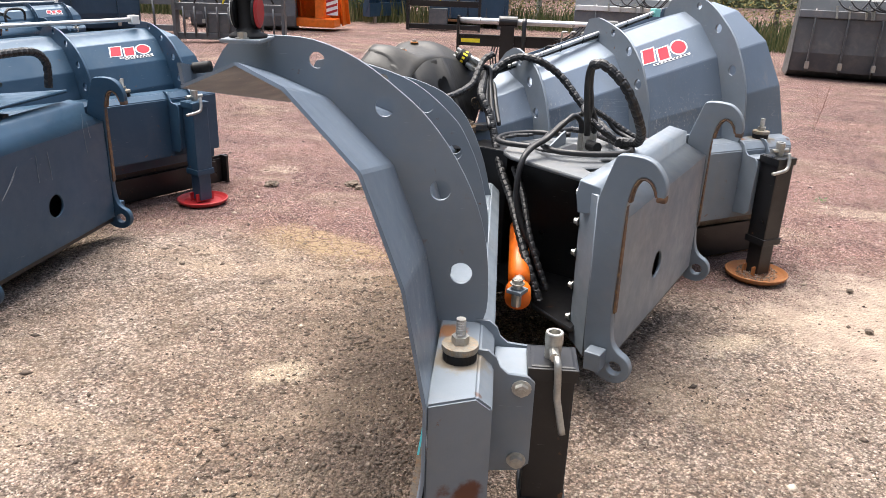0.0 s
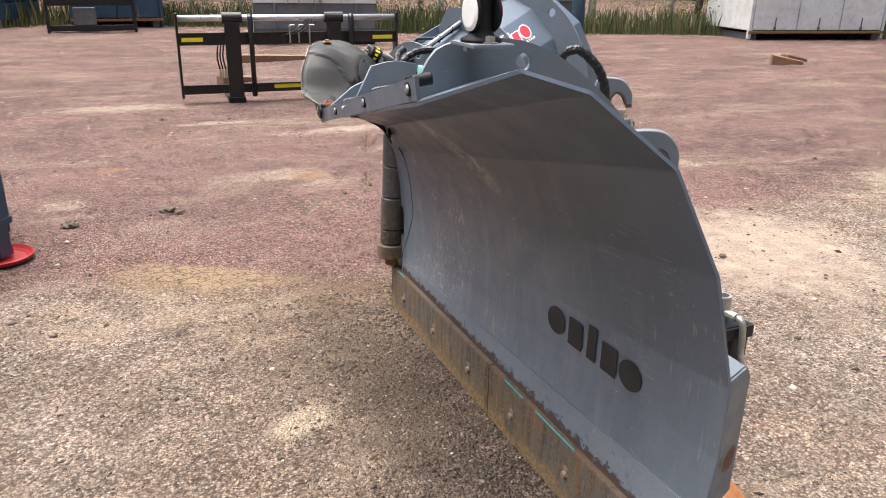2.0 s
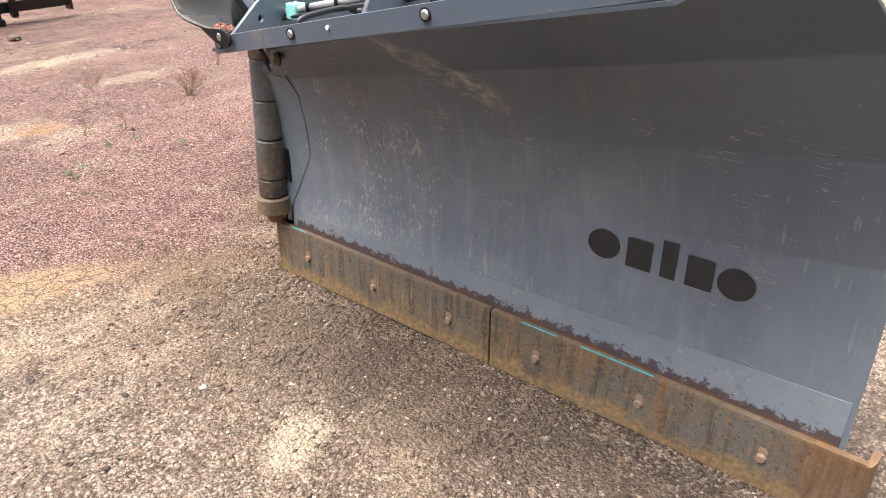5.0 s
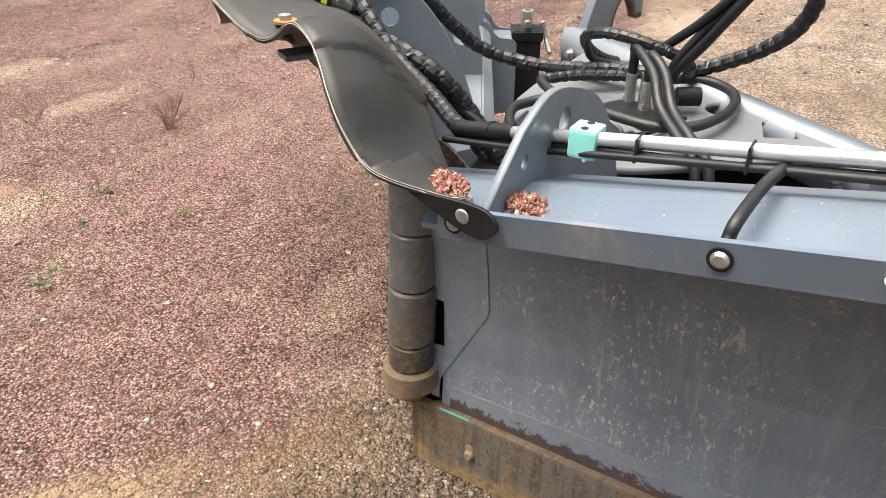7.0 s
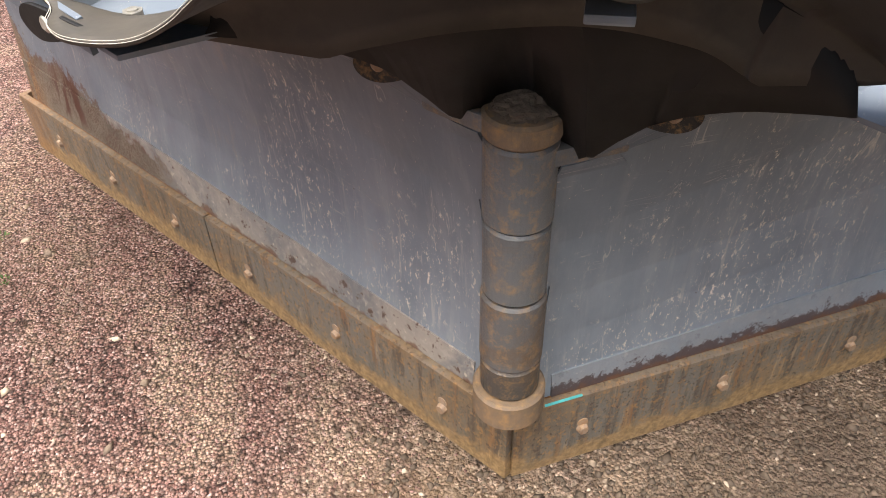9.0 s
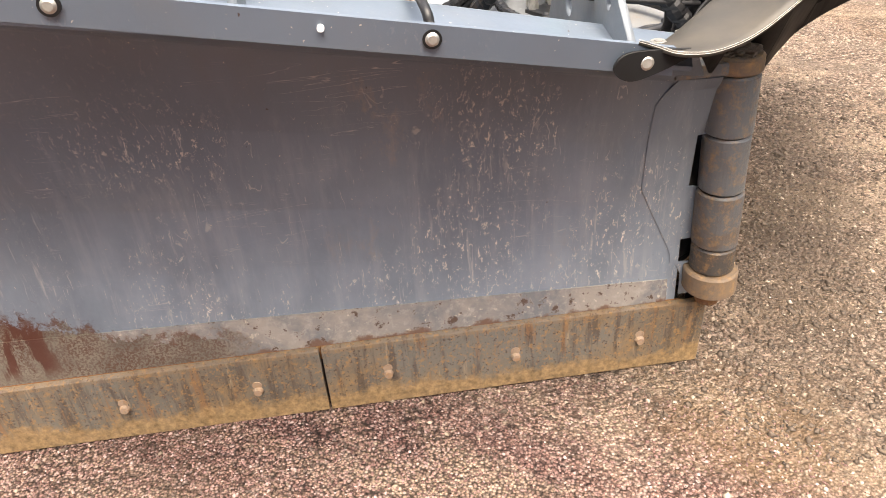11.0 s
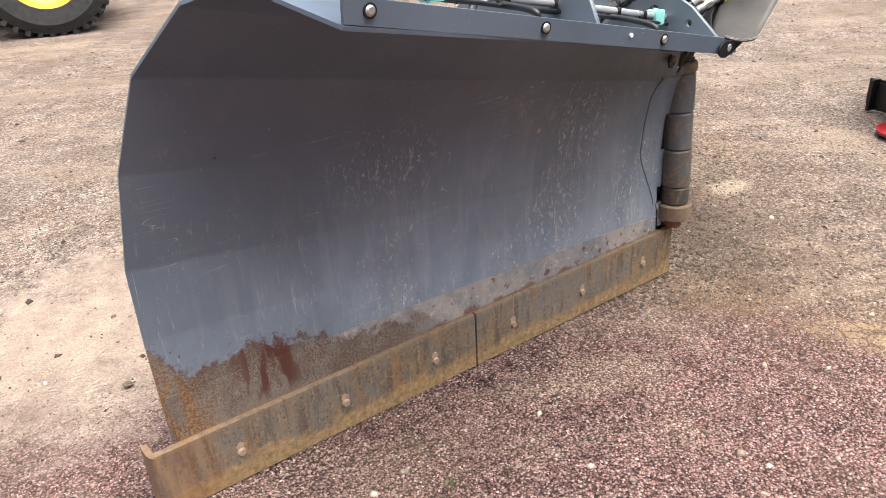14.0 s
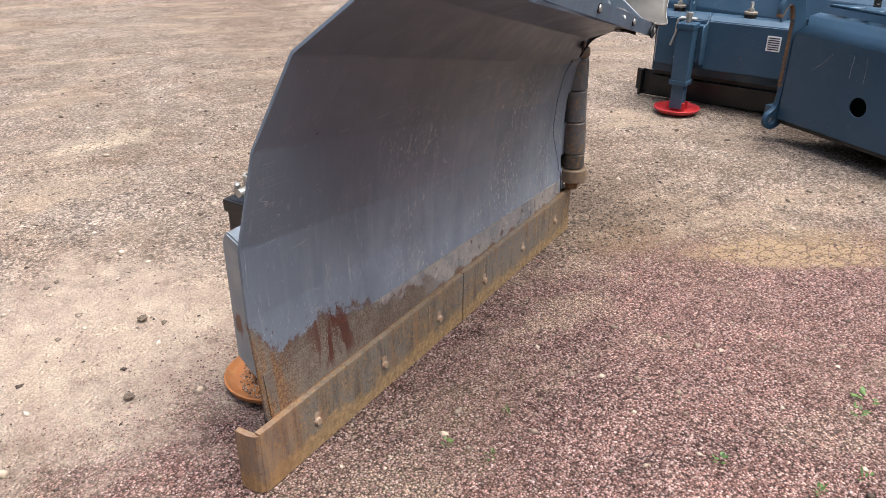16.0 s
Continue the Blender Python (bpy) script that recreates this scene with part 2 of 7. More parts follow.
def front_paint():
    """Moldboard face: dulled paint with skylight painted low down, chips, scrapes, dried dirt and rust at the outer
    foot.
    """
    m = Mat("moldboard_face", 0.4, 0.35)
    tone = m.ramp(m.noise(1.6, 5), [(0.3, 0.85), (0.7, 1.12)])
    c = m.mix(1.0, (0.128, 0.161, 0.206), tone, "MULTIPLY")
    film = m.ramp(m.noise(3.5, 8, 0.7, at=m.stretch(1, 1, 0.5), distort=0.8), [(0.5, 0.0), (0.82, 0.28)])
    c = m.mix(film, c, (0.16, 0.145, 0.13))
    along = m.math("ADD", m.math("MULTIPLY", m.axis(0), 0.5), m.math("MULTIPLY", m.math("ABSOLUTE", m.axis(1)), 0.866))
    inner = m.math("MULTIPLY", m.span(along, 1.75, 1.3, 0.08, 1.0), m.span(m.math("ADD", along, m.span(m.axis(1), -0.02, 0.02, 0.55, 0.0)), 1.7, 1.2, 0.12, 1.0))
    low = m.span(m.axis(2), 1.0, 0.5)
    # skylight on the lower face, put into the colour as a pale blue tint
    sky_lift = m.math("MULTIPLY", m.span(m.axis(2), 0.9, 0.45), m.ramp(m.noise(4, 7, 0.65, at=m.stretch(1, 1, 0.6)), [(0.3, 0.2), (0.7, 0.75)]))
    sky_lift = m.math("MULTIPLY", sky_lift, m.span(along, 1.9, 1.3, 0.5, 1.0))
    c = m.mix(sky_lift, c, (0.325, 0.39, 0.458))
    # water marks down the face, broad and fine
    streak = m.ramp(m.noise(11, 7, 0.65, at=m.stretch(2.6, 2.6, 0.22)), [(0.5, 0.0), (0.75, 0.42)])
    c = m.mix(m.math("MULTIPLY", m.math("MULTIPLY", streak, low), m.span(along, 1.9, 1.3, 0.3, 1.0)), c, (0.36, 0.395, 0.43))
    bunch = m.ramp(m.noise(2.7, 6, 0.65, at=m.stretch(1, 1, 0.7)), [(0.48, 0.0), (0.56, 1.0)])
    drip = m.ramp(m.noise(34, 4, 0.6, at=m.stretch(2.2, 2.2, 0.16)), [(0.6, 0.0), (0.68, 0.6)])
    c = m.mix(m.math("MULTIPLY", m.math("MULTIPLY", drip, low), m.math("ADD", bunch, 0.2, True)), c, (0.42, 0.42, 0.42))
    # chips in clusters, thickest low down
    flecks = m.ramp(m.noise(95, 7, 0.8, at=m.stretch(1, 1, 0.55)), [(0.575, 0.0), (0.592, 1.0)])
    chips = m.math("MULTIPLY", m.math("MULTIPLY", flecks, bunch), m.math("MULTIPLY", inner, m.span(m.axis(2), 0.98, 0.65, 0.06, 1.0)))
    c = m.mix(chips, c, m.mix(m.noise(30, 3), (0.42, 0.36, 0.3), (0.8, 0.76, 0.7)))
    pin = m.ramp(m.noise(150, 2, 0.5), [(0.735, 0.0), (0.76, 0.85)])
    c = m.mix(pin, c, (0.5, 0.45, 0.38))
    dark = m.ramp(m.noise(48, 4, 0.6), [(0.73, 0.0), (0.75, 0.9)])
    c = m.mix(m.math("MULTIPLY", dark, m.ramp(m.noise(3, 4), [(0.45, 0.0), (0.55, 1.0)])), c, (0.06, 0.035, 0.025))
    # hair scratches, short and curled low down, long and level higher up
    h1 = hairs(m, 9.0, 0.009, m.stretch(1.9, 1.9, 0.45), 12.0, 0.57)
    c = m.mix(m.math("MULTIPLY", h1, m.math("MULTIPLY", inner, m.span(m.axis(2), 1.0, 0.7, 0.06, 0.5))), c, (0.52, 0.5, 0.48))
    h2 = hairs(m, 3.0, 0.004, m.stretch(0.7, 0.7, 9), 3.2, 0.52)
    c = m.mix(m.math("MULTIPLY", h2, m.span(m.axis(2), 0.98, 0.92, 0.0, 0.6)), c, (0.42, 0.42, 0.43))
    scr2 = m.ramp(m.noise(6, 2, 0.5, at=m.stretch(40, 40, 2.0)), [(0.71, 0.0), (0.735, 0.65)])
    c = m.mix(m.math("MULTIPLY", scr2, low), c, (0.45, 0.44, 0.43))
    # dried dirt in smears
    smear = m.math("MULTIPLY", m.ramp(m.noise(16, 8, 0.75, at=m.stretch(1, 1, 0.5)), [(0.52, 0.0), (0.7, 0.5)]), m.ramp(m.noise(1.9, 3), [(0.58, 0.0), (0.68, 1.0)]))
    c = m.mix(smear, c, (0.34, 0.27, 0.2))
    # one long pale smear under the head of one wing
    du = m.math("SUBTRACT", m.math("SUBTRACT", m.math("MULTIPLY", m.axis(0), 0.5), m.math("MULTIPLY", m.axis(1), 0.866)), 0.84)
    dz = m.math("ADD", m.math("SUBTRACT", m.axis(2), 0.915), m.math("MULTIPLY", du, 0.35))
    far = m.math("ADD", m.math("POWER", m.math("ABSOLUTE", m.math("DIVIDE", du, 0.24)), 2.0), m.math("POWER", m.math("ABSOLUTE", m.math("DIVIDE", dz, 0.055)), 2.0))
    wipe = m.math("MULTIPLY", m.span(far, 1.0, 0.1), m.ramp(m.noise(13, 8, 0.75, at=m.stretch(1, 1, 1.8), distort=0.6), [(0.44, 0.0), (0.62, 0.8)]))
    c = m.mix(wipe, c, (0.46, 0.44, 0.41))
    c, bare = foot_patch(m, c)
    r = m.ramp(m.noise(10, 5), [(0.3, 0.32), (0.7, 0.5)])
    metal = m.math("MULTIPLY", m.math("SUBTRACT", 1.0, m.math("MAXIMUM", m.math("MAXIMUM", chips, smear), bare), True), 0.35)
    return m.done(c, r, m.bump(m.noise(90, 4), 0.12, 0.002), metal)


M_FACE = front_paint()


def worn_strip():
    """Lower strip where passing stones wore the paint."""
    m = Mat("worn_lower_strip", 0.6)
    n1 = m.noise(5.0, 8, 0.7, distort=0.6)
    c = m.mix(m.ramp(n1, [(0.4, 0.0), (0.58, 0.95)]), (0.15, 0.155, 0.165), (0.28, 0.25, 0.225))
    c = m.mix(m.ramp(m.noise(60, 6, 0.7), [(0.5, 0.0), (0.66, 0.7)]), c, (0.36, 0.33, 0.3))
    c = m.mix(m.ramp(m.noise(30, 8, 0.75), [(0.57, 0.0), (0.61, 1.0)]), c, (0.075, 0.045, 0.033))
    c = m.mix(m.ramp(m.noise(45, 4), [(0.64, 0.0), (0.69, 0.85)]), c, (0.47, 0.41, 0.34))
    # the other wing keeps more paint, with a dark rust line at the seam
    other = m.span(m.axis(1), 0.02, -0.02)
    c = m.mix(m.math("MULTIPLY", other, m.ramp(m.noise(9, 8, 0.75), [(0.38, 0.95), (0.62, 0.6)])), c, (0.19, 0.228, 0.275))
    zz = m.math("ADD", m.axis(2), m.math("MULTIPLY", m.math("SUBTRACT", m.noise(26, 9, 0.8), 0.5), 0.16))
    c = m.mix(m.math("MULTIPLY", other, m.span(zz, 0.232, 0.222, 0.0, 0.9)), c, (0.05, 0.03, 0.03))
    # rust creeping up from the seam
    z = m.math("ADD", m.axis(2), m.math("MULTIPLY", m.math("SUBTRACT", m.noise(16, 7, 0.7), 0.5), 0.09))
    c = m.mix(m.span(z, 0.215, 0.2, 0.0, 0.85), c, (0.12, 0.055, 0.03))
    c, bare = foot_patch(m, c)
    return m.done(c, 0.6, m.bump(m.noise(100, 5), 0.25, 0.003))


M_WORN = worn_strip()


def edge_steel():
    """Cutting edge: brown scale, ochre bloom, rust runs and dried mud at its foot."""
    m = Mat("cutting_edge_steel", 0.62)
    c = m.mix(m.ramp(m.noise(4.5, 9, 0.75, distort=0.8), [(0.42, 0.0), (0.6, 1.0)]), (0.075, 0.067, 0.057), (0.165, 0.108, 0.055))
    c = m.mix(m.ramp(m.noise(1.7, 6, 0.65), [(0.44, 0.0), (0.58, 0.9)]), c, (0.11, 0.107, 0.098))
    # fine runs down the plate, dark, rusty and pale
    c = m.mix(m.ramp(m.noise(24, 6, 0.65, at=m.stretch(1.7, 1.7, 0.16)), [(0.5, 0.0), (0.62, 0.75)]), c, (0.045, 0.035, 0.027))
    c = m.mix(m.ramp(m.noise(15, 7, 0.7, at=m.stretch(1.7, 1.7, 0.22)), [(0.56, 0.0), (0.65, 0.75)]), c, (0.17, 0.085, 0.034))
    c = m.mix(m.ramp(m.noise(31, 6, 0.65, at=m.stretch(1.7, 1.7, 0.2)), [(0.6, 0.0), (0.7, 0.6)]), c, (0.29, 0.22, 0.14))
    c = m.mix(m.ramp(m.noise(75, 6, 0.75), [(0.53, 0.0), (0.62, 0.75)]), c, (0.24, 0.135, 0.05))
    c = m.mix(m.ramp(m.noise(110, 4, 0.65), [(0.58, 0.0), (0.64, 0.85)]), c, (0.04, 0.028, 0.02))
    # ochre mud along the foot, thicker in places
    z = m.math("ADD", m.axis(2), m.math("MULTIPLY", m.math("SUBTRACT", m.noise(6, 9, 0.75), 0.5), 0.24))
    mudc = m.mix(m.ramp(m.noise(60, 6, 0.7), [(0.35, 0.0), (0.65, 1.0)]), (0.11, 0.07, 0.03), (0.3, 0.2, 0.1))
    c = m.mix(m.span(z, 0.07, 0.035, 0.0, 0.85), c, mudc)
    # outer corners fully rusted
    u = m.math("ADD", m.math("MULTIPLY", m.axis(0), 0.5), m.math("MULTIPLY", m.math("ABSOLUTE", m.axis(1)), 0.866))
    u = m.math("ADD", u, m.math("MULTIPLY", m.math("SUBTRACT", m.noise(8, 6, 0.7), 0.5), 0.3))
    c = m.mix(m.span(u, 1.82, 1.98, 0.0, 0.5), c, m.mix(m.ramp(m.noise(19, 6, 0.7, at=m.stretch(1.6, 1.6, 0.25)), [(0.4, 0.0), (0.62, 1.0)]), (0.1, 0.042, 0.018), (0.22, 0.11, 0.038)))
    c = m.mix(m.span(m.axis(2), 0.189, 0.194, 0.0, 0.2), c, (0.22, 0.13, 0.065))
    c = m.mix(1.0, c, (1.3, 1.29, 1.27), "MULTIPLY")
    return m.done(c, 0.62, m.bump(m.noise(110, 6, 0.75), 0.45, 0.004))


M_EDGE = edge_steel()


def ground_mat():
    m = Mat("gravel_ground", 0.92, 0, 0.3)
    x, y = m.axis(0), m.axis(1)
    wob = m.noise(0.55, 5, 0.6)
    wob2 = m.noise(2.6, 5, 0.65)
    # crushed red granite beyond y about 4.2, grey and tan gravel before it
    yy = m.math("ADD", y, m.math("MULTIPLY", m.math("SUBTRACT", wob, 0.5), 0.8))
    yy = m.math("ADD", yy, m.math("MULTIPLY", m.math("SUBTRACT", wob2, 0.5), 0.5))
    edge = m.math("ADD", m.span(x, -0.3, -1.3, 3.66, 4.05), m.span(x, 1.3, 2.2, 0.0, 0.45))
    red = m.span(m.math("SUBTRACT", yy, edge), -0.2, 0.25)
    fine = m.cells(125.0)
    coarse = m.cells(55.0)
    grit = m.noise(240, 3, 0.6)
    rnd = m.math("ADD", m.math("MULTIPLY", m.axis(0, fine.outputs["Color"]), 0.75), m.math("MULTIPLY", m.axis(1, coarse.outputs["Color"]), 0.25))
    redc = m.ramp(rnd, [(0.1, (0.12, 0.066, 0.06)), (0.4, (0.23, 0.131, 0.114)), (0.62, (0.305, 0.184, 0.166)), (0.9, (0.43, 0.305, 0.28))])
    tanc = m.ramp(rnd, [(0.1, (0.14, 0.098, 0.074)), (0.4, (0.25, 0.181, 0.139)), (0.62, (0.32, 0.236, 0.184)), (0.9, (0.44, 0.345, 0.278))])
    palec = m.ramp(rnd, [(0.1, (0.19, 0.14, 0.112)), (0.4, (0.315, 0.245, 0.2)), (0.62, (0.40, 0.32, 0.268)), (0.9, (0.58, 0.5, 0.43))])
    pale = m.math("MULTIPLY", m.span(m.math("ADD", x, m.math("MULTIPLY", wob2, 1.2)), 0.5, 1.9), m.span(yy, 4.2, 3.2))
    pale = m.math("MULTIPLY", pale, m.ramp(m.noise(1.3, 6, 0.65, at=m.stretch(1, 1.8, 1, 0.3)), [(0.3, 0.3), (0.6, 1.0)]))
    pale = m.math("MAXIMUM", pale, m.math("MULTIPLY", m.span(m.math("ADD", x, m.math("MULTIPLY", wob2, 1.0)), -0.2, -1.3), 0.85))
    tanc = m.mix(pale, tanc, palec)
    # fine dust trodden flat between the stones
    dust = m.ramp(m.noise(3.2, 10, 0.78, distort=0.4), [(0.47, 0.0), (0.58, 0.75)])
    tanc = m.mix(dust, tanc, m.mix(1.0, m.mix(pale, (0.27, 0.2, 0.152), (0.38, 0.305, 0.25)), m.ramp(m.noise(55, 7, 0.75), [(0.3, 0.8), (0.7, 1.2)]), "MULTIPLY"))
    tanc = m.mix(1.0, tanc, m.ramp(m.noise(5.5, 9, 0.75), [(0.3, 0.62), (0.7, 1.3)]), "MULTIPLY")
    tanc = m.mix(m.ramp(m.noise(1.7, 6, 0.65, distort=0.4), [(0.48, 0.0), (0.62, 0.35)]), tanc, m.mix(1.0, tanc, (0.88, 0.7, 0.54), "MULTIPLY"))
    tanc = m.mix(1.0, tanc, (1.08, 1.09, 1.1), "MULTIPLY")
    broad = m.noise(0.9, 9, 0.74, at=m.stretch(0.6, 1.5, 1, 0.1), distort=0.5)
    redc = m.mix(1.0, redc, m.ramp(broad, [(0.36, (0.74, 0.72, 0.72)), (0.5, (1.02, 1.0, 0.98)), (0.64, (1.36, 1.3, 1.24))]), "MULTIPLY")
    c = m.mix(red, tanc, redc)
    c = m.mix(1.0, c, m.ramp(m.noise(80, 6, 0.85), [(0.3, 0.52), (0.5, 1.0), (0.7, 1.45)]), "MULTIPLY")
    gap = m.ramp(fine.outputs["Distance"], [(0.22, 1.2), (0.66, 0.2)])
    gap = m.mix(red, m.mix(0.5, gap, (1.0, 1.0, 1.0)), gap)
    clump = m.ramp(m.noise(24, 6, 0.75), [(0.3, 0.58), (0.5, 1.0), (0.72, 1.3)])
    c = m.mix(1.0, c, clump, "MULTIPLY")
    # bigger stones and crumbs, and blotches a hand or two wide
    big = m.ramp(coarse.outputs["Distance"], [(0.3, 1.1), (0.75, 0.52)])
    c = m.mix(1.0, c, m.mix(m.math("MULTIPLY", red, 0.75), big, (1.0, 1.0, 1.0)), "MULTIPLY")
    c = m.mix(1.0, c, m.ramp(m.noise(4.2, 9, 0.8, distort=0.5), [(0.34, 0.66), (0.5, 1.0), (0.66, 1.3)]), "MULTIPLY")
    c = m.mix(1.0, c, gap, "MULTIPLY")
    # single pale and dark stones among the rest
    odd = m.axis(2, fine.outputs["Color"])
    c = m.mix(m.math("MULTIPLY", m.ramp(odd, [(0.9, 0.0), (0.91, 0.6)]), m.span(red, 0.0, 1.0, 0.6, 0.5)), c, m.mix(red, (0.56, 0.49, 0.4), (0.56, 0.44, 0.4)))
    c = m.mix(m.ramp(odd, [(0.1, 0.55), (0.11, 0.0)]), c, m.mix(red, (0.07, 0.055, 0.045), (0.09, 0.045, 0.04)))
    # trodden sandy patches
    sand = m.ramp(m.noise(1.15, 10, 0.72, at=m.stretch(0.7, 1.5, 1, 0.1), distort=0.6), [(0.51, 0.0), (0.62, 0.62)])
    sandc = m.mix(1.0, m.mix(rnd, (0.34, 0.255, 0.18), (0.56, 0.45, 0.34)), gap, "MULTIPLY")
    c = m.mix(sand, c, sandc)
    # dark wet ground
    wet = m.ramp(m.noise(0.9, 6, 0.65, at=m.stretch(1.3, 0.8, 1, 0.5)), [(0.36, 0.5), (0.5, 0.0)])

    def spot(cx, cy, rx, ry, turn, soft=0.5, ragged=1.2):
        """A ragged patch round a place on the ground."""
        mp = m.n.new("ShaderNodeMapping")
        mp.vector_type = "TEXTURE"
        mp.inputs["Location"].default_value = (cx, cy, 0)
        mp.inputs["Rotation"].default_value = (0, 0, radians(turn))
        mp.inputs["Scale"].default_value = (rx, ry, 1)
        m.l.new(m.co, mp.inputs[0])
        ln = m.n.new("ShaderNodeVectorMath")
        ln.operation = "LENGTH"
        m.l.new(mp.outputs[0], ln.inputs[0])
        d = m.math("ADD", ln.outputs["Value"], m.math("MULTIPLY", m.math("SUBTRACT", m.noise(7, 6, 0.7), 0.5), ragged))
        return m.span(d, 1.0, 1.0 - soft)

    c = m.mix(wet, c, m.mix(0.75, c, (0.11, 0.078, 0.05)))
    # two ragged darker patches on the gravel along one wing's foot
    broad_dark = m.math("MULTIPLY", spot(-0.55, 2.9, 0.6, 1.2, 8, 0.8), 0.65)
    c = m.mix(broad_dark, c, m.mix(0.7, c, (0.13, 0.096, 0.07), "MIX"))
    narrow_dark = m.math("MULTIPLY", spot(-0.42, 2.3, 0.25, 1.3, 3, 0.7), 0.75)
    c = m.mix(narrow_dark, c, m.mix(0.7, c, (0.08, 0.06, 0.046), "MIX"))
    palesand = m.mix(1.0, m.mix(rnd, (0.42, 0.33, 0.235), (0.72, 0.61, 0.47)), gap, "MULTIPLY")
    for cx, cy, rx, ry, tn in ((-0.8, 2.56, 0.2, 0.12, 20), (1.05, 3.1, 0.3, 0.12, 20), (1.7, 3.45, 0.5, 0.2, 10), (-0.26, 5.8, 0.42, 0.2, 5), (-1.37, 9.0, 0.8, 0.3, 0), (0.9, 7.3, 0.5, 0.2, 0), (-0.5, 7.9, 0.5, 0.12, 0), (4.4, 4.2, 0.8, 0.4, 10), (2.2, 3.5, 0.5, 0.35, 0), (1.65, 1.0, 0.5, 0.2, 20), (-1.7, 5.5, 0.25, 0.15, 0),
                               (0.05, 5.55, 0.28, 0.12, 10), (0.9, 6.4, 0.55, 0.15, 0), (0.6, 7.2, 0.7, 0.2, 0), (2.6, 5.2, 0.7, 0.2, -10)):
        c = m.mix(m.math("MULTIPLY", spot(cx, cy, rx, ry, tn, 0.7, 2.2), 0.7), c, palesand)
    # pale trodden crust beside one wing's foot
    crust = m.math("MULTIPLY", spot(1.98, 3.42, 0.85, 0.95, 0, 0.55, 1.3), m.ramp(m.noise(4, 9, 0.75), [(0.36, 0.35), (0.52, 0.95)]))
    crustc = m.mix(m.ramp(m.noise(6, 9, 0.75), [(0.35, 0.0), (0.65, 1.0)]), (0.3, 0.226, 0.182), (0.48, 0.4, 0.318))
    c = m.mix(crust, c, m.mix(1.0, crustc, m.mix(0.65, gap, (1.0, 1.0, 1.0)), "MULTIPLY"))
    # tyre lines across the far yard
    ruts = m.ramp(m.noise(2.4, 3, 0.6, at=m.stretch(0.12, 1.6, 1, 0.15)), [(0.48, 0.0), (0.58, 0.8)])
    c = m.mix(m.math("MULTIPLY", ruts, m.span(y, 2.4, 1.0)), c, m.mix(0.5, c, (0.16, 0.13, 0.105)))
    rust_mud = m.math("MULTIPLY", m.math("MAXIMUM", spot(-1.42, 6.37, 0.16, 0.1, 0, 0.8, 1.2), spot(-0.05, 5.75, 0.22, 0.14, 0, 0.8, 1.2)), 0.6)
    c = m.mix(rust_mud, c, (0.3, 0.17, 0.06))
    # yellow mud with a tyre's cracked print
    yellow = m.math("MULTIPLY", spot(-1.05, 4.02, 0.75, 0.3, -24, 0.8, 1.4), 0.6)
    c = m.mix(yellow, c, m.mix(1.0, m.mix(rnd, (0.26, 0.175, 0.09), (0.4, 0.29, 0.17)), gap, "MULTIPLY"))
    mud = spot(-0.97, 4.03, 0.52, 0.16, -28, 0.35, 0.9)
    crack = m.cells(12.0, m.stretch(1.0, 1.5, 1, 0.47), "DISTANCE_TO_EDGE")
    mudc = m.mix(m.ramp(crack.outputs["Distance"], [(0.015, 0.85), (0.075, 0.0)]), m.mix(m.noise(40, 5), (0.27, 0.19, 0.105), (0.4, 0.3, 0.185)), (0.08, 0.055, 0.03))
    c = m.mix(m.math("MULTIPLY", mud, 0.68), c, mudc)
    brown = m.math("MULTIPLY", spot(-0.35, 3.55, 0.4, 0.3, 0, 0.9, 1.4), 0.55)
    c = m.mix(brown, c, m.mix(0.7, c, (0.17, 0.105, 0.05)))
    c = m.mix(1.0, c, (1.5, 1.46, 1.45), "MULTIPLY")
    h = m.math("ADD", m.math("MULTIPLY", fine.outputs["Distance"], -1.0), m.math("MULTIPLY", coarse.outputs["Distance"], -1.2))
    h = m.math("ADD", h, m.math("MULTIPLY", grit, 0.5))
    h = m.math("ADD", h, m.math("MULTIPLY", m.noise(20, 7, 0.75), 2.2))
    return m.done(c, 0.9, m.bump(h, 1.0, 0.022))


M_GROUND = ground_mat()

# ---- mesh tools ----


def part(name, bm, material, parent=None, label="", smooth=False):
    """Links a bmesh as one mesh object under a thing or a part."""
    bmesh.ops.recalc_face_normals(bm, faces=bm.faces)
    me = bpy.data.meshes.new(name)
    bm.to_mesh(me)
    bm.free()
    if smooth:
        me.polygons.foreach_set("use_smooth", [True] * len(me.polygons))
    me.materials.append(material)
    ob = new(name, me)
    ob.parent = parent
    if label:
        ob["label"] = label
    return ob


def thing(name, label, category, at=None, group="", kind=""):
    ob = new(name)
    ob.empty_display_size = 0.2
    if at is not None:
        ob.matrix_world = at
    return tagged(ob, label, category, group, kind)


def box(bm, lo, hi, bevel=0.0, m=None):
    """A box between two corners, bevelled, moved by m."""
    lo, hi = Vector(lo), Vector(hi)
    mid, size = (lo + hi) / 2, hi - lo
    mat = Matrix.Translation(mid) @ Matrix.Diagonal((*size, 1))
    vs = bmesh.ops.create_cube(bm, size=1, matrix=mat)["verts"]
    if bevel:
        es = list({e for v in vs for e in v.link_edges})
        r = bmesh.ops.bevel(bm, geom=es, offset=bevel, segments=2, affect="EDGES", profile=0.7)
        vs = list({v for f in r["faces"] for v in f.verts} | {v for v in vs if v.is_valid})
    if m is not None:
        bmesh.ops.transform(bm, matrix=m, verts=vs)
    return vs


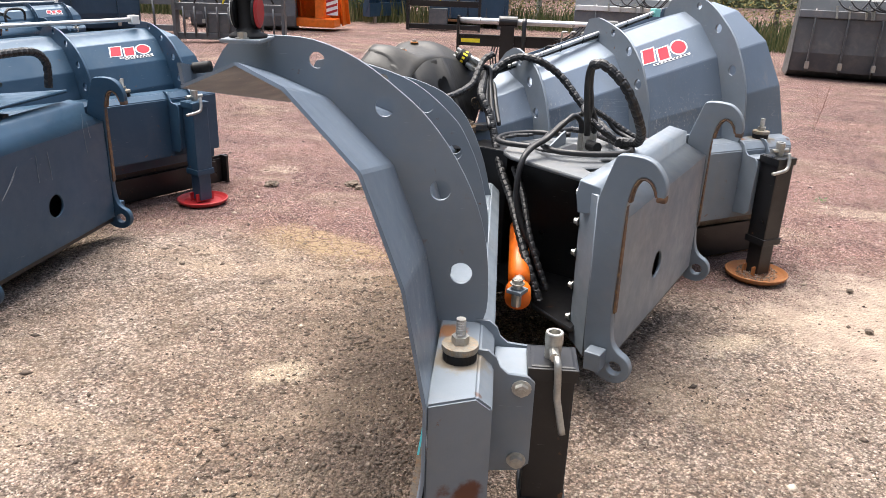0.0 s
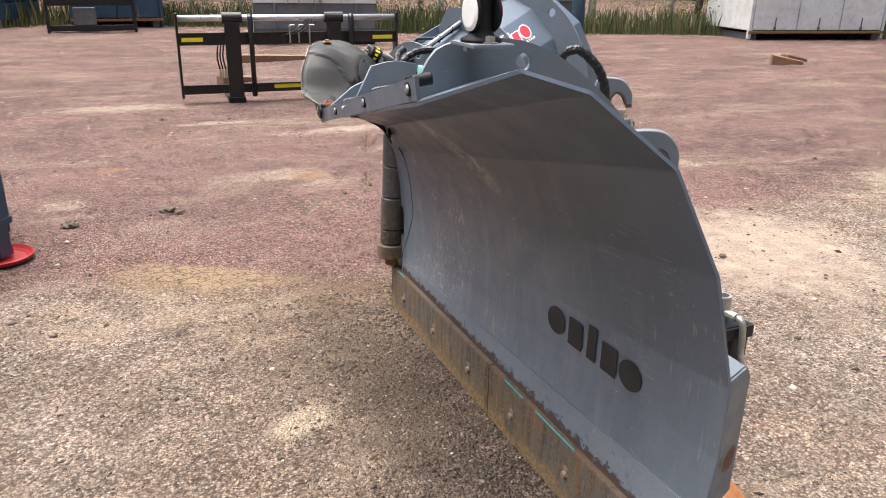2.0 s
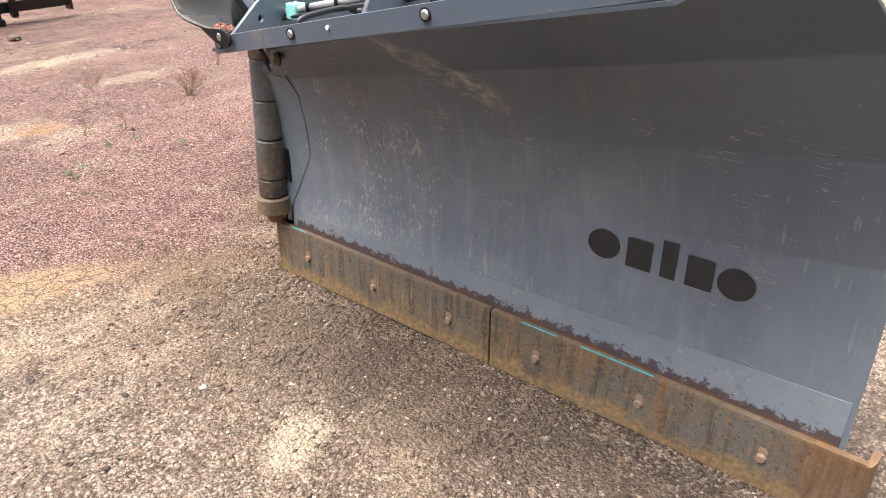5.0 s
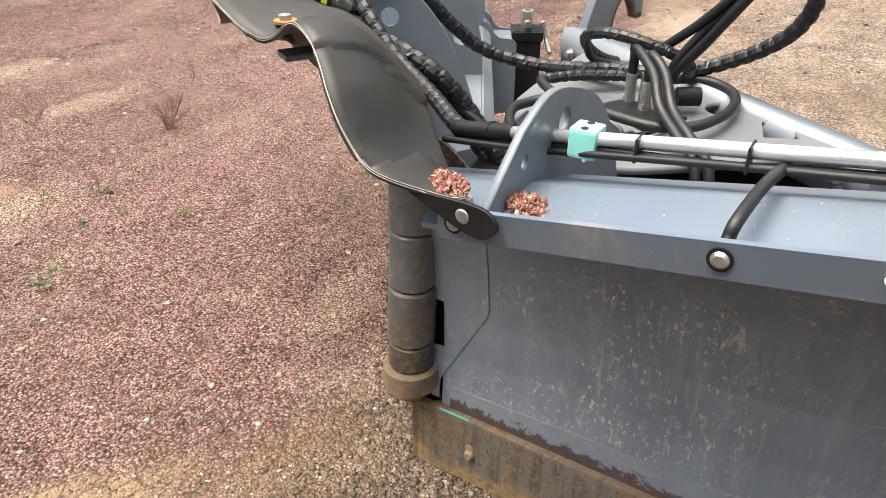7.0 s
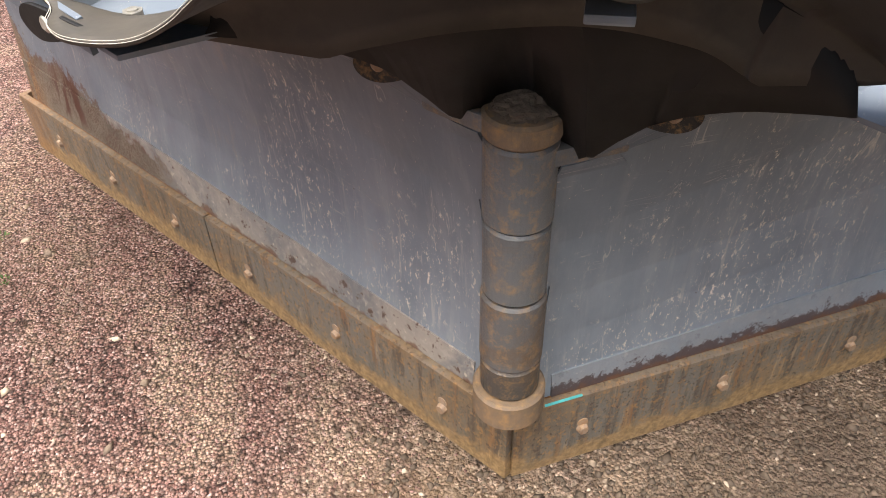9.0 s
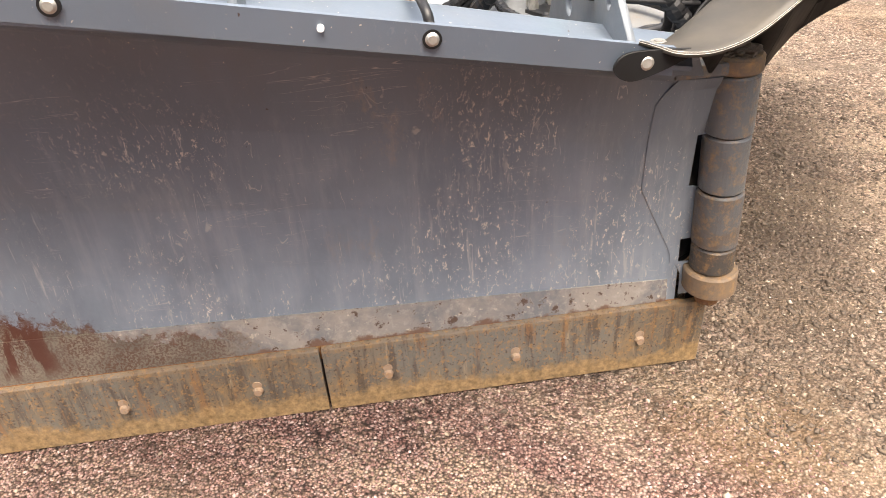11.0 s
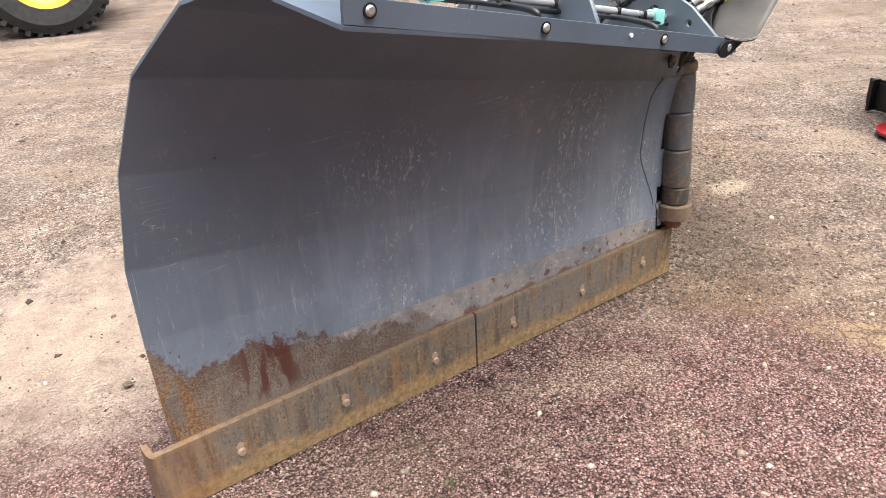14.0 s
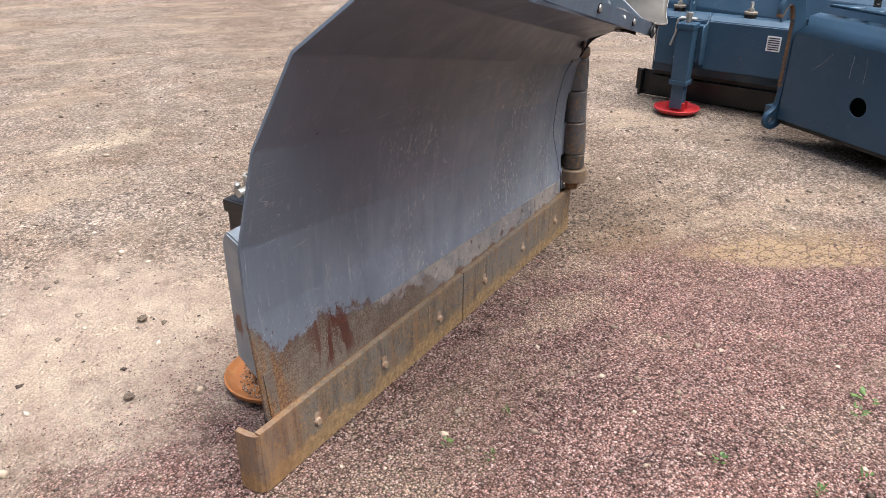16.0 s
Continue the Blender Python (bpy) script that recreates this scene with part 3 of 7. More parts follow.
def rod(bm, a, b, r, seg=16, r2=None):
    a, b = Vector(a), Vector(b)
    d = b - a
    m = Matrix.Translation((a + b) / 2) @ d.to_track_quat("Z", "Y").to_matrix().to_4x4()
    return bmesh.ops.create_cone(bm, cap_ends=True, segments=seg, radius1=r, radius2=r if r2 is None else r2, depth=d.length, matrix=m)["verts"]


def lathe(bm, profile, at=(0, 0, 0), seg=24, m=None):
    """Turns (radius, height) pairs round z."""
    rings = []
    for r, z in profile:
        ring = []
        for i in range(seg):
            a = 2 * math.pi * i / seg
            v = Vector((r * math.cos(a), r * math.sin(a), z))
            ring.append(bm.verts.new((m @ v if m is not None else v) + Vector(at)))
        rings.append(ring)
    for p, q in zip(rings, rings[1:]):
        for i in range(seg):
            bm.faces.new((p[i], p[(i + 1) % seg], q[(i + 1) % seg], q[i]))
    bm.faces.new(rings[0][::-1])
    bm.faces.new(rings[-1])


def hexbolt(bm, at, way, r=0.015, h=0.01, washer=True):
    """A hexagon head on a washer, proud along way."""
    at, way = Vector(at), Vector(way).normalized()
    if washer:
        rod(bm, at, at + way * h * 0.3, r * 1.35, 16)
    rod(bm, at, at + way * h * 1.3, r, 6)
    rod(bm, at + way * h, at + way * h * 1.45, r * 0.55, 10)


def roundbolt(bm, at, way, r=0.018, h=0.008):
    at, way = Vector(at), Vector(way).normalized()
    rod(bm, at - way * 0.002, at + way * h * 0.5, r, 18)
    rod(bm, at + way * h * 0.5, at + way * h, r, 18, r * 0.62)


def circle(x, y, r, n=20):
    return [(x + r * math.cos(2 * math.pi * i / n), y + r * math.sin(2 * math.pi * i / n)) for i in range(n)]


def plate(outline, holes=(), thick=0.01, bevel=0.0):
    """A flat plate in x, y with holes cut through, thick along z; returns a bmesh."""
    cu = bpy.data.curves.new("outline", "CURVE")
    cu.dimensions, cu.fill_mode, cu.extrude = "2D", "BOTH", thick / 2 - bevel
    cu.bevel_depth, cu.bevel_resolution, cu.offset = bevel, 1, -bevel
    for loop in (outline, *holes):
        sp = cu.splines.new("POLY")
        sp.points.add(len(loop) - 1)
        for p, (x, y) in zip(sp.points, loop):
            p.co = (x, y, 0, 1)
        sp.use_cyclic_u = True
    ob = new("outline", cu)
    me = bpy.data.meshes.new_from_object(ob)
    bm = bmesh.new()
    bm.from_mesh(me)
    bpy.data.objects.remove(ob)
    bpy.data.curves.remove(cu)
    bpy.data.meshes.remove(me)
    bmesh.ops.remove_doubles(bm, verts=bm.verts, dist=0.0002)
    return bm


def remap(bm, f):
    for v in bm.verts:
        v.co = f(v.co.copy())
    return bm


def smooth_line(pts, steps=8):
    """Catmull-Rom through the points."""
    p = [Vector(q) for q in pts]
    p = [p[0] * 2 - p[1]] + p + [p[-1] * 2 - p[-2]]
    out = []
    for a, b, c, d in zip(p, p[1:], p[2:], p[3:]):
        for i in range(steps):
            t = i / steps
            out.append(0.5 * (2 * b + (c - a) * t + (2 * a - 5 * b + 4 * c - d) * t * t + (3 * b - a - 3 * c + d) * t ** 3))
    return out + [p[-2]]


def tube(bm, pts, r, seg=10, wrap=0.0, steps=8):
    """A hose along a smooth line; wrap: the pitch of a spiral guard wound round it."""
    line = smooth_line(pts, steps)
    if wrap:
        dense = []
        for a, b in zip(line, line[1:]):
            k = max(1, int((b - a).length / (wrap / 6)))
            dense += [a.lerp(b, i / k) for i in range(k)]
        line = dense + [line[-1]]
    up = Vector((0.13, 0.21, 0.97))
    arc, rings = 0.0, []
    for i, p in enumerate(line):
        d = (line[min(i + 1, len(line) - 1)] - line[max(i - 1, 0)]).normalized()
        s = d.cross(up)
        if s.length < 0.05:
            s = d.cross(Vector((1, 0, 0)))
        s.normalize()
        up = s.cross(d).normalized()
        if i:
            arc += (p - line[i - 1]).length
        ring = []
        for k in range(seg):
            a = 2 * math.pi * k / seg
            rr = r
            if wrap:
                f = (arc / wrap + k / seg) % 1.0
                rr = r * (1.0 if f < 0.72 else 0.84)
            ring.append(bm.verts.new(p + (s * math.cos(a) + up * math.sin(a)) * rr))
        rings.append(ring)
    for p, q in zip(rings, rings[1:]):
        for k in range(seg):
            bm.faces.new((p[k], p[(k + 1) % seg], q[(k + 1) % seg], q[k]))
    bm.faces.new(rings[0][::-1])
    bm.faces.new(rings[-1])
    return bm


def sheet(rows, thick):
    """A grid of points (rows of Vectors) as a sheet that gains its thickness towards +y or, if level, +z."""
    bm = bmesh.new()
    n, k = len(rows), len(rows[0])
    back = []
    for i in range(n):
        line = []
        for j in range(k):
            du = rows[i][min(j + 1, k - 1)] - rows[i][max(j - 1, 0)]
            dv = rows[min(i + 1, n - 1)][j] - rows[max(i - 1, 0)][j]
            w = du.cross(dv).normalized()
            if w.y + 0.6 * w.z < 0:
                w = -w
            line.append(rows[i][j] + w * thick)
        back.append(line)
    f = [[bm.verts.new(p) for p in row] for row in rows]
    b = [[bm.verts.new(p) for p in row] for row in back]
    for i in range(n - 1):
        for j in range(k - 1):
            bm.faces.new((f[i][j], f[i][j + 1], f[i + 1][j + 1], f[i + 1][j]))
            bm.faces.new((b[i][j], b[i + 1][j], b[i + 1][j + 1], b[i][j + 1]))
    for j in range(k - 1):
        bm.faces.new((f[0][j], b[0][j], b[0][j + 1], f[0][j + 1]))
        bm.faces.new((f[-1][j], f[-1][j + 1], b[-1][j + 1], b[-1][j]))
    for i in range(n - 1):
        bm.faces.new((f[i][0], f[i + 1][0], b[i + 1][0], b[i][0]))
        bm.faces.new((f[i][-1], b[i][-1], b[i + 1][-1], f[i + 1][-1]))
    return bm


# ---- ground ----
def ground_height(x, y):
    d = max(0.0, 1.0 - max(abs(x) / 9.0, abs(y - 4.0) / 9.0))
    h = 0.016 * noise.noise(Vector((x * 1.1, y * 1.1, 0.3))) + 0.006 * noise.noise(Vector((x * 5, y * 5, 2.7)))
    far = 1.0 - min(1.0, d * 6)
    h += far * 0.10 * noise.noise(Vector((x * 0.25, y * 0.25, 5.1)))
    return h * min(1.0, 0.15 + d * 4) if d > 0 else h


def make_ground():
    ticks = [-400, -150, -60, -30, -18, -12] + [-9 + 0.1 * i for i in range(181)] + [12, 18, 30, 60, 150, 400]
    bm = bmesh.new()
    g = [[bm.verts.new((x, y + 4.0, ground_height(x, y + 4.0) - 0.004)) for x in ticks] for y in ticks]
    for a, b in zip(g, g[1:]):
        for i in range(len(a) - 1):
            bm.faces.new((a[i], a[i + 1], b[i + 1], b[i]))
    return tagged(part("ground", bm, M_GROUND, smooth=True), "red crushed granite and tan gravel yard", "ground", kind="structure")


make_ground()

# ---- the V-plough ----
# Along one wing: u outward from the hinge, n to the rear, z up.
OUTER = [(1.985, 0.024, 0.2), (1.983, 0.054, 0.5), (1.98, 0.055, 0.7), (1.95, 0.002, 0.953), (1.897, -0.094, 1.175),
         (1.825, -0.26, 1.32), (1.762, -0.374, 1.356), (1.655, -0.54, 1.285)]
INNER = [(0.075, 0.022, 0.2), (0.075, 0.034, 0.37), (0.075, 0.034, 0.483), (0.075, 0.024, 0.64), (0.085, -0.004, 0.80),
         (0.16, -0.085, 0.925), (0.25, -0.25, 0.995), (0.30, -0.378, 0.992)]


# the blue plough's head runs level
LEVEL = [(1.979, 0.022, 0.2), (1.976, 0.04, 0.42), (1.982, 0.045, 0.56), (1.965, 0.02, 0.74), (1.935, -0.04, 0.88),
         (1.87, -0.14, 1.0), (1.80, -0.24, 1.045), (1.75, -0.34, 1.04)]
SHAPE = {"outer": OUTER, "rise": 0.305}


def fold(k, u):
    a, b = INNER[k], SHAPE["outer"][k]
    t = (u - a[0]) / (b[0] - a[0])
    return a[1] + (b[1] - a[1]) * t, a[2] + (b[2] - a[2]) * t


def lip(u):
    """Foot of the upright lip along the head."""
    t = (u - 0.30) / 1.328
    return -0.386 - (0.152 if SHAPE["rise"] > 0.1 else 0.03) * t, 0.985 + SHAPE["rise"] * t


def face_n(u, z):
    """How far back the moldboard's face lies at (u, z)."""
    ks = [fold(k, u) for k in range(7)]
    for (n0, z0), (n1, z1) in zip(ks, ks[1:]):
        if z <= z1:
            return n0 + (n1 - n0) * (z - z0) / (z1 - z0)
    return ks[-1][0]


def back_n(u, z, lift):
    """The moldboard's rear side at (u, z), lifted off by so much."""
    d = (face_n(u, z + 0.005) - face_n(u, z - 0.005)) / 0.01
    return face_n(u, z) + (0.008 + lift) * math.sqrt(1 + d * d)


def wing_map(s):
    c, d = 0.5, math.sqrt(0.75)

    def to(v):
        u, n, z = v
        if s < 0 and z > 0.195:
            # this wing hangs a little lower
            z -= 0.045 * min(1.0, (z - 0.195) / 0.45)
        return Vector((u * c + n * d, s * (u * d - n * c), z))
    return to


def rib_plate(u, holes):
    """Rear rib across the wing at u, with its round holes."""
    if u > 1.2 or SHAPE["outer"] is LEVEL:
        rear = [(-0.50, 1.32), (-0.46, 1.378), (-0.40, 1.397), (-0.355, 1.40), (-0.26, 1.394), (-0.156, 1.354), (-0.052, 1.281), (0.017, 1.217),
                (0.081, 1.129), (0.137, 1.015), (0.167, 0.896), (0.176, 0.76)]
    elif u > 0.6:
        rear = [(-0.40, 1.27), (-0.33, 1.282), (-0.256, 1.27), (-0.136, 1.235), (-0.057, 1.193), (0.022, 1.125), (0.067, 1.07), (0.123, 0.95), (0.160, 0.80)]
    else:
        rear = [(-0.29, 1.125), (-0.22, 1.152), (-0.15, 1.144), (-0.04, 1.10), (0.036, 1.029), (0.09, 0.937), (0.132, 0.825), (0.152, 0.745)]
    if SHAPE["outer"] is LEVEL:
        rear = [(n * 0.82 + 0.02, 0.70 + 0.56 * (z - 0.70)) for n, z in rear]
        holes = [(a * 0.82 + 0.01, 0.70 + 0.56 * (b - 0.70), r * 0.8) for a, b, r in holes]
    rear = [p for p in rear if p[1] > 0.72] + [(0.165, 0.70)]
    front = []
    for k in range(8):
        n, z = fold(k, min(max(u, INNER[k][0]), SHAPE["outer"][k][0]))
        if z > 0.71:
            front.append((n + 0.006, z + 0.004))
    nb = face_n(u, 0.70) + 0.008
    front = [(nb, 0.70)] + front
    rear = [p for p in rear if p[0] > front[-1][0] + 0.01]
    ln, lz = lip(u)
    rear.insert(0, (ln + 0.012, lz + 0.042))
    arc = [(p.x, p.y) for p in smooth_line([(a, b, 0) for a, b in rear[1:]], 3)]
    return plate(front + rear[:1] + arc, [circle(a, b, r) for a, b, r in holes], 0.012)


def cut_corners(pts):
    """Rounds a closed outline by cutting each corner twice."""
    for _ in range(2):
        out = []
        for (ax, ay), (bx, by) in zip(pts, pts[1:] + pts[:1]):
            k = 0.25 if math.hypot(ax - bx, ay - by) < 0.12 else 0.06
            out += [(ax + (bx - ax) * k, ay + (by - ay) * k), (bx + (ax - bx) * k, by + (ay - by) * k)]
        pts = out
    return pts


def lean(z):
    """How far the hinge leans back at a height."""
    return 0.045 * max(0.0, z - 0.25)


# rust stains on the near plough's beams, round the studs, by the outer ribs and at the ends
STAIN = [((1.75, 0.118, 0.7), 0.085, (0.17, 0.125, 0.07), 0.75), ((1.615, 0.09, 0.7), 0.05, (0.2, 0.085, 0.03), 0.95), ((1.93, 0.09, 0.45), 0.03, (0.12, 0.045, 0.025), 1.0), ((1.91, 0.15, 0.43), 0.045, (0.11, 0.042, 0.024), 1.0),
         ((1.90, 0.165, 0.69), 0.014, (0.09, 0.04, 0.025), 0.9)]
M_BEAM = paint("beam_paint", GREY, 0.46, 0.25, metal=0.3, stains=[(wing_map(s)(p), r, c, k) for s in (1, -1) for p, r, c, k in STAIN])
M_CAKE = plain("caked_earth", (0.1, 0.075, 0.055), 0.95, 0, 0.45, 60, 0.6)


def shape_of(full):
    SHAPE["outer"], SHAPE["rise"] = (OUTER, 0.305) if full else (LEVEL, 0.0)


def make_plough(at, paints, label, full):
    """A folding V-plough on its support legs. full: the near one with all its fittings."""
    body, face, legpaint, footpaint = paints
    shape_of(full)
    end = 1.652 if full else 1.75
    plow = thing("snow_plough", label, "snow plough", at)
    for s in (1, -1):
        to = wing_map(s)
        # moldboard: folded sheet, fanning out from the hinge
        cols = 25
        rows = []
        for k in range(8):
            a, b = Vector(INNER[k]), Vector(SHAPE["outer"][k])
            rows.append([a.lerp(b, i / (cols - 1)) for i in range(cols)])
        # each bend is rounded over three narrow facets
        bent = [rows[0]]
        for p, q, r in zip(rows, rows[1:], rows[2:]):
            for t in (0.06, 0.02):
                bent.append([b.lerp(a, t) * 0.9 + (b.lerp(a, t) + b.lerp(c, t)) * 0.05 for a, b, c in zip(p, q, r)])
            for t in (0.02, 0.06):
                bent.append([b.lerp(c, t) * 0.9 + (b.lerp(a, t) + b.lerp(c, t)) * 0.05 for a, b, c in zip(p, q, r)])
        rows = bent + [rows[-1]]
        bm = sheet(rows, 0.008)
        board = part("moldboard", remap(bm, to), face, plow, "curved dull grey moldboard with scratched face" if full else "curved blue moldboard")
        # upturned lip along the top
        a, b = Vector((0.335, *lip(0.335))), Vector((end, *lip(end)))
        up = Vector((0.0, -0.005, 0.046))
        bm = sheet([[a.lerp(b, i / 6) for i in range(7)], [a.lerp(b, i / 6) + up for i in range(7)]], 0.008)
        part("top_lip", remap(bm, to), face, board)
        for u in (0.363, 0.70, 1.152, 1.60):
            n, z = lip(u)
            bm = bmesh.new()
            rod(bm, (u, n - 0.002, z + 0.026), (u, n - 0.0065, z + 0.026), 0.0135, 18)
            part("grommet", remap(bm, to), M_RUBBER, board)
            bm = bmesh.new()
            roundbolt(bm, (u, n - 0.004, z + 0.026), (0, -1, 0.05), 0.0098, 0.006)
            part("bolt", remap(bm, to), M_ZINC, board)
        # lower wear strip
        rows = [[Vector((u, face_n(u, z) - 0.004, z)) for u, z in ((u, 0.204 + k * (0.062 + 0.036 * u)) for u in (0.10, 0.6, 1.1, 1.6, 1.972))] for k in (0, 0.5, 1)]
        part("wear_strip", remap(sheet(rows, 0.006), to), M_WORN if full else face, board)
        # cutting edge in two lengths
        for u0, u1, tip in ((0.0 if s > 0 else 0.016, 0.987, False), (0.993, 2.04, True)):
            bm = bmesh.new()
            box(bm, (u0, 0.0, 0.0), (u1, 0.02, 0.203 if full else 0.17), 0.003)
            part("cutting_edge", remap(bm, to), M_EDGE if full else M_BLACKPAINT, board, "rusty flat steel cutting edge" if full else "black cutting edge")
            if tip:
                bm = sheet([[Vector((2.038 + 0.02 * math.sin(a) * 1.0, 0.001 + 0.075 * k, z)) for k, a in ((0.0, 0.0), (0.12, 0.6), (0.4, 1.1), (0.8, 1.3), (1.0, 1.35))] for z in (0.003, 0.196)], 0.018)
                part("edge_tip", remap(bm, to), M_EDGE if full else M_BLACKPAINT, board)
        bm = bmesh.new()
        box(bm, (0.06, 0.0195, 0.16), (1.97, 0.0215, 0.205), 0.0005)
        part("edge_seam", remap(bm, to), M_RUST if full else M_BLACKPAINT, board)
        bm = bmesh.new()
        box(bm, (0.06, 0.0225, 0.02), (1.97, 0.055, 0.199 if full else 0.165), 0.002)
        part("edge_holder", remap(bm, to), M_BLACKPAINT, board)
        for k in range(6):
            u = 0.167 + 0.331 * k
            bm = bmesh.new()
            rod(bm, (u, 0.001, 0.118), (u, -0.002, 0.118), 0.012, 12)
            rod(bm, (u, 0.001, 0.1), (u, -0.011, 0.1), 0.0135, 9, 0.010)
            part("edge_bolt", remap(bm, to), M_BOLT if full else M_BLACKPAINT, board)
        # box beam behind
        sec = [(0.06, 0.30), (0.06, 0.70), (0.165, 0.70), (0.2, 0.665), (0.2, 0.30)]
        bm = bmesh.new()
        ra, rb = [], []
        for n, z in sec:
            ra.append(bm.verts.new((0.22, n, z)))
            rb.append(bm.verts.new((1.965 - 0.42 * max(0, n - 0.06), n, z)))
        for i in range(len(sec)):
            j = (i + 1) % len(sec)
            bm.faces.new((ra[i], ra[j], rb[j], rb[i]))
        bm.faces.new(ra)
        bm.faces.new(rb[::-1])
        bmesh.ops.bevel(bm, geom=bm.edges[:], offset=0.005, segments=2, affect="EDGES")
        part("box_beam", remap(bm, to), M_BEAM if full else body, board)
        # ribs
        ribs = {0.40: [(-0.285, 1.08, 0.011), (-0.16, 1.098, 0.02), (-0.06, 1.015, 0.022), (0.012, 0.885, 0.024)],
                0.95: [(-0.19, 1.22, 0.018), (-0.052, 1.145, 0.022), (0.042, 1.0, 0.025), (0.097, 0.82, 0.027)],
                1.55: [(-0.253, 1.348, 0.019), (-0.093, 1.246, 0.023), (0.045, 1.05, 0.026), (0.104, 0.834, 0.029)]}
        if not full:
            ribs = {0.40: ribs[1.55], 1.1: ribs[1.55], 1.72: ribs[1.55]}
        for u, holes in ribs.items():
            bm = rib_plate(u, holes)
            remap(bm, lambda v: to((u + v.z, v.x, v.y)))
            part("rib", bm, body, board)
        # support leg: bracket plate, square tube, pin and foot
        for u in (1.717, 1.557):
            bm = plate([(0.15, 0.71), (0.185, 0.708), (0.205, 0.69), (0.215, 0.665), (0.235, 0.648), (0.285, 0.643), (0.302, 0.625), (0.302, 0.37), (0.28, 0.345), (0.20, 0.335), (0.20, 0.66), (0.16, 0.702)], [], 0.010)
            part("leg_bracket", remap(bm, lambda v: to((u + v.z, v.x, v.y))), body, board)
        bm = bmesh.new()
        box(bm, (1.567, 0.203, 0.36), (1.707, 0.285, 0.64), 0.004)
        part("leg_mount", remap(bm, to), body, board)
        for z in (0.61, 0.38):
            bm = bmesh.new()
            hexbolt(bm, (1.723, 0.27, z), (1, 0, 0), 0.018, 0.014)
            part("bolt", remap(bm, to), M_ZINC, board)
        bm = bmesh.new()
        box(bm, (1.592, 0.29, 0.2), (1.702, 0.40, 0.665), 0.008)
        box(bm, (1.585, 0.283, 0.2), (1.709, 0.407, 0.235), 0.004)
        box(bm, (1.585, 0.283, 0.625), (1.709, 0.407, 0.662), 0.004)
        part("leg_sleeve", remap(bm, to), legpaint, board, "square steel leg sleeve")
        bm = bmesh.new()
        box(bm, (1.604, 0.302, 0.03), (1.69, 0.388, 0.3), 0.006)
        part("leg_tube", remap(bm, to), legpaint, board)
        bm = bmesh.new()
        lathe(bm, [(0.13, 0.003), (0.155, 0.02), (0.16, 0.036), (0.154, 0.038), (0.14, 0.024), (0.12, 0.014), (0.02, 0.013)], (1.647, 0.345, 0), 28)
        for k in (-1, 1):
            box(bm, (1.582, 0.335 + 0.03 * k, 0.02), (1.712, 0.345 + 0.03 * k, 0.075), 0.003)
        part("foot", remap(bm, to), footpaint, board, "round foot plate of the support leg")
        bm = bmesh.new()
        lathe(bm, [(0.02, 0.65), (0.021, 0.7), (0.0225, 0.705), (0.0225, 0.73), (0.021, 0.733), (0.0145, 0.733), (0.0145, 0.7), (0.002, 0.698)], (1.647, 0.345, 0), 22)
        rod(bm, (1.592, 0.345, 0.69), (1.702, 0.345, 0.69), 0.012, 12)
        part("leg_pin", remap(bm, to), M_ZINC, board)
        bm = bmesh.new()
        tube(bm, [(1.647, 0.405, 0.69), (1.642, 0.418, 0.65), (1.627, 0.424, 0.615), (1.582, 0.428, 0.605), (1.527, 0.43, 0.60)] if s > 0 else [(1.69, 0.348, 0.692), (1.716, 0.352, 0.68), (1.722, 0.355, 0.64), (1.723, 0.357, 0.59), (1.728, 0.362, 0.56), (1.745, 0.375, 0.49)], 0.009, 10)
        part("pin_handle", remap(bm, to), M_ZINC, board, smooth=True)
        # adjusting studs on the beam
        for u in (1.75,) if full else (1.80, 1.31):
            bm = bmesh.new()
            lathe(bm, [(0.04, 0.70), (0.041, 0.704), (0.04, 0.722), (0.037, 0.725)], (u, 0.118, 0), 24)
            part("rubber_pad", remap(bm, to), M_RUBBER, board)
            bm = bmesh.new()
            lathe(bm, [(0.042, 0.723), (0.044, 0.728), (0.043, 0.739), (0.02, 0.741)], (u, 0.118, 0), 24)
            part("washer", remap(bm, to), M_STAINED, board, "thick washer stained with rust")
            bm = bmesh.new()
            rod(bm, (u, 0.118, 0.738), (u, 0.118, 0.76), 0.021, 6)
            rod(bm, (u, 0.118, 0.758), (u, 0.118, 0.803), 0.0115, 14)
            for i in range(6):
                z = 0.763 + 0.0062 * i
                lathe(bm, [(0.0112, z), (0.0126, z + 0.002), (0.0112, z + 0.004)], (u, 0.118, 0), 14)
            part("stud", remap(bm, to), M_ZINC, board, "zinc plated stud with nut and washer")
        # flat hinge panel let into the curved face, and the tab at its head
        rows = []
        gaps = ((0.386, 0.531),) if s < 0 else ((0.534, 0.673), (0.318, 0.384))
        for z in sorted([0.22 + 0.03 * i for i in range(21)] + [e + d for g in gaps for e in g for d in (-0.001, 0.001)]):
            notch = 0.03 if any(a < z < b for a, b in gaps) else 0.0
            w = 0.062 + 0.129 * (z - 0.27) / 0.27 if z < 0.54 else 0.191 - 0.04 * max(0.0, z - 0.77) / 0.05
            a, b = Vector((0.045 + notch + 0.5 * lean(z), 0.012, z)), Vector((max(w, 0.068 + notch), face_n(max(w, 0.08), z) - 0.002, z))
            row = [a.lerp(b, k / 7) for k in range(8)]
            for p in row:
                p.y = face_n(max(p.x, 0.08), z) - 0.0032
            rows.append(row)
        part("hinge_panel", remap(sheet(rows, 0.0025), to), face, board)
        bm = bmesh.new()
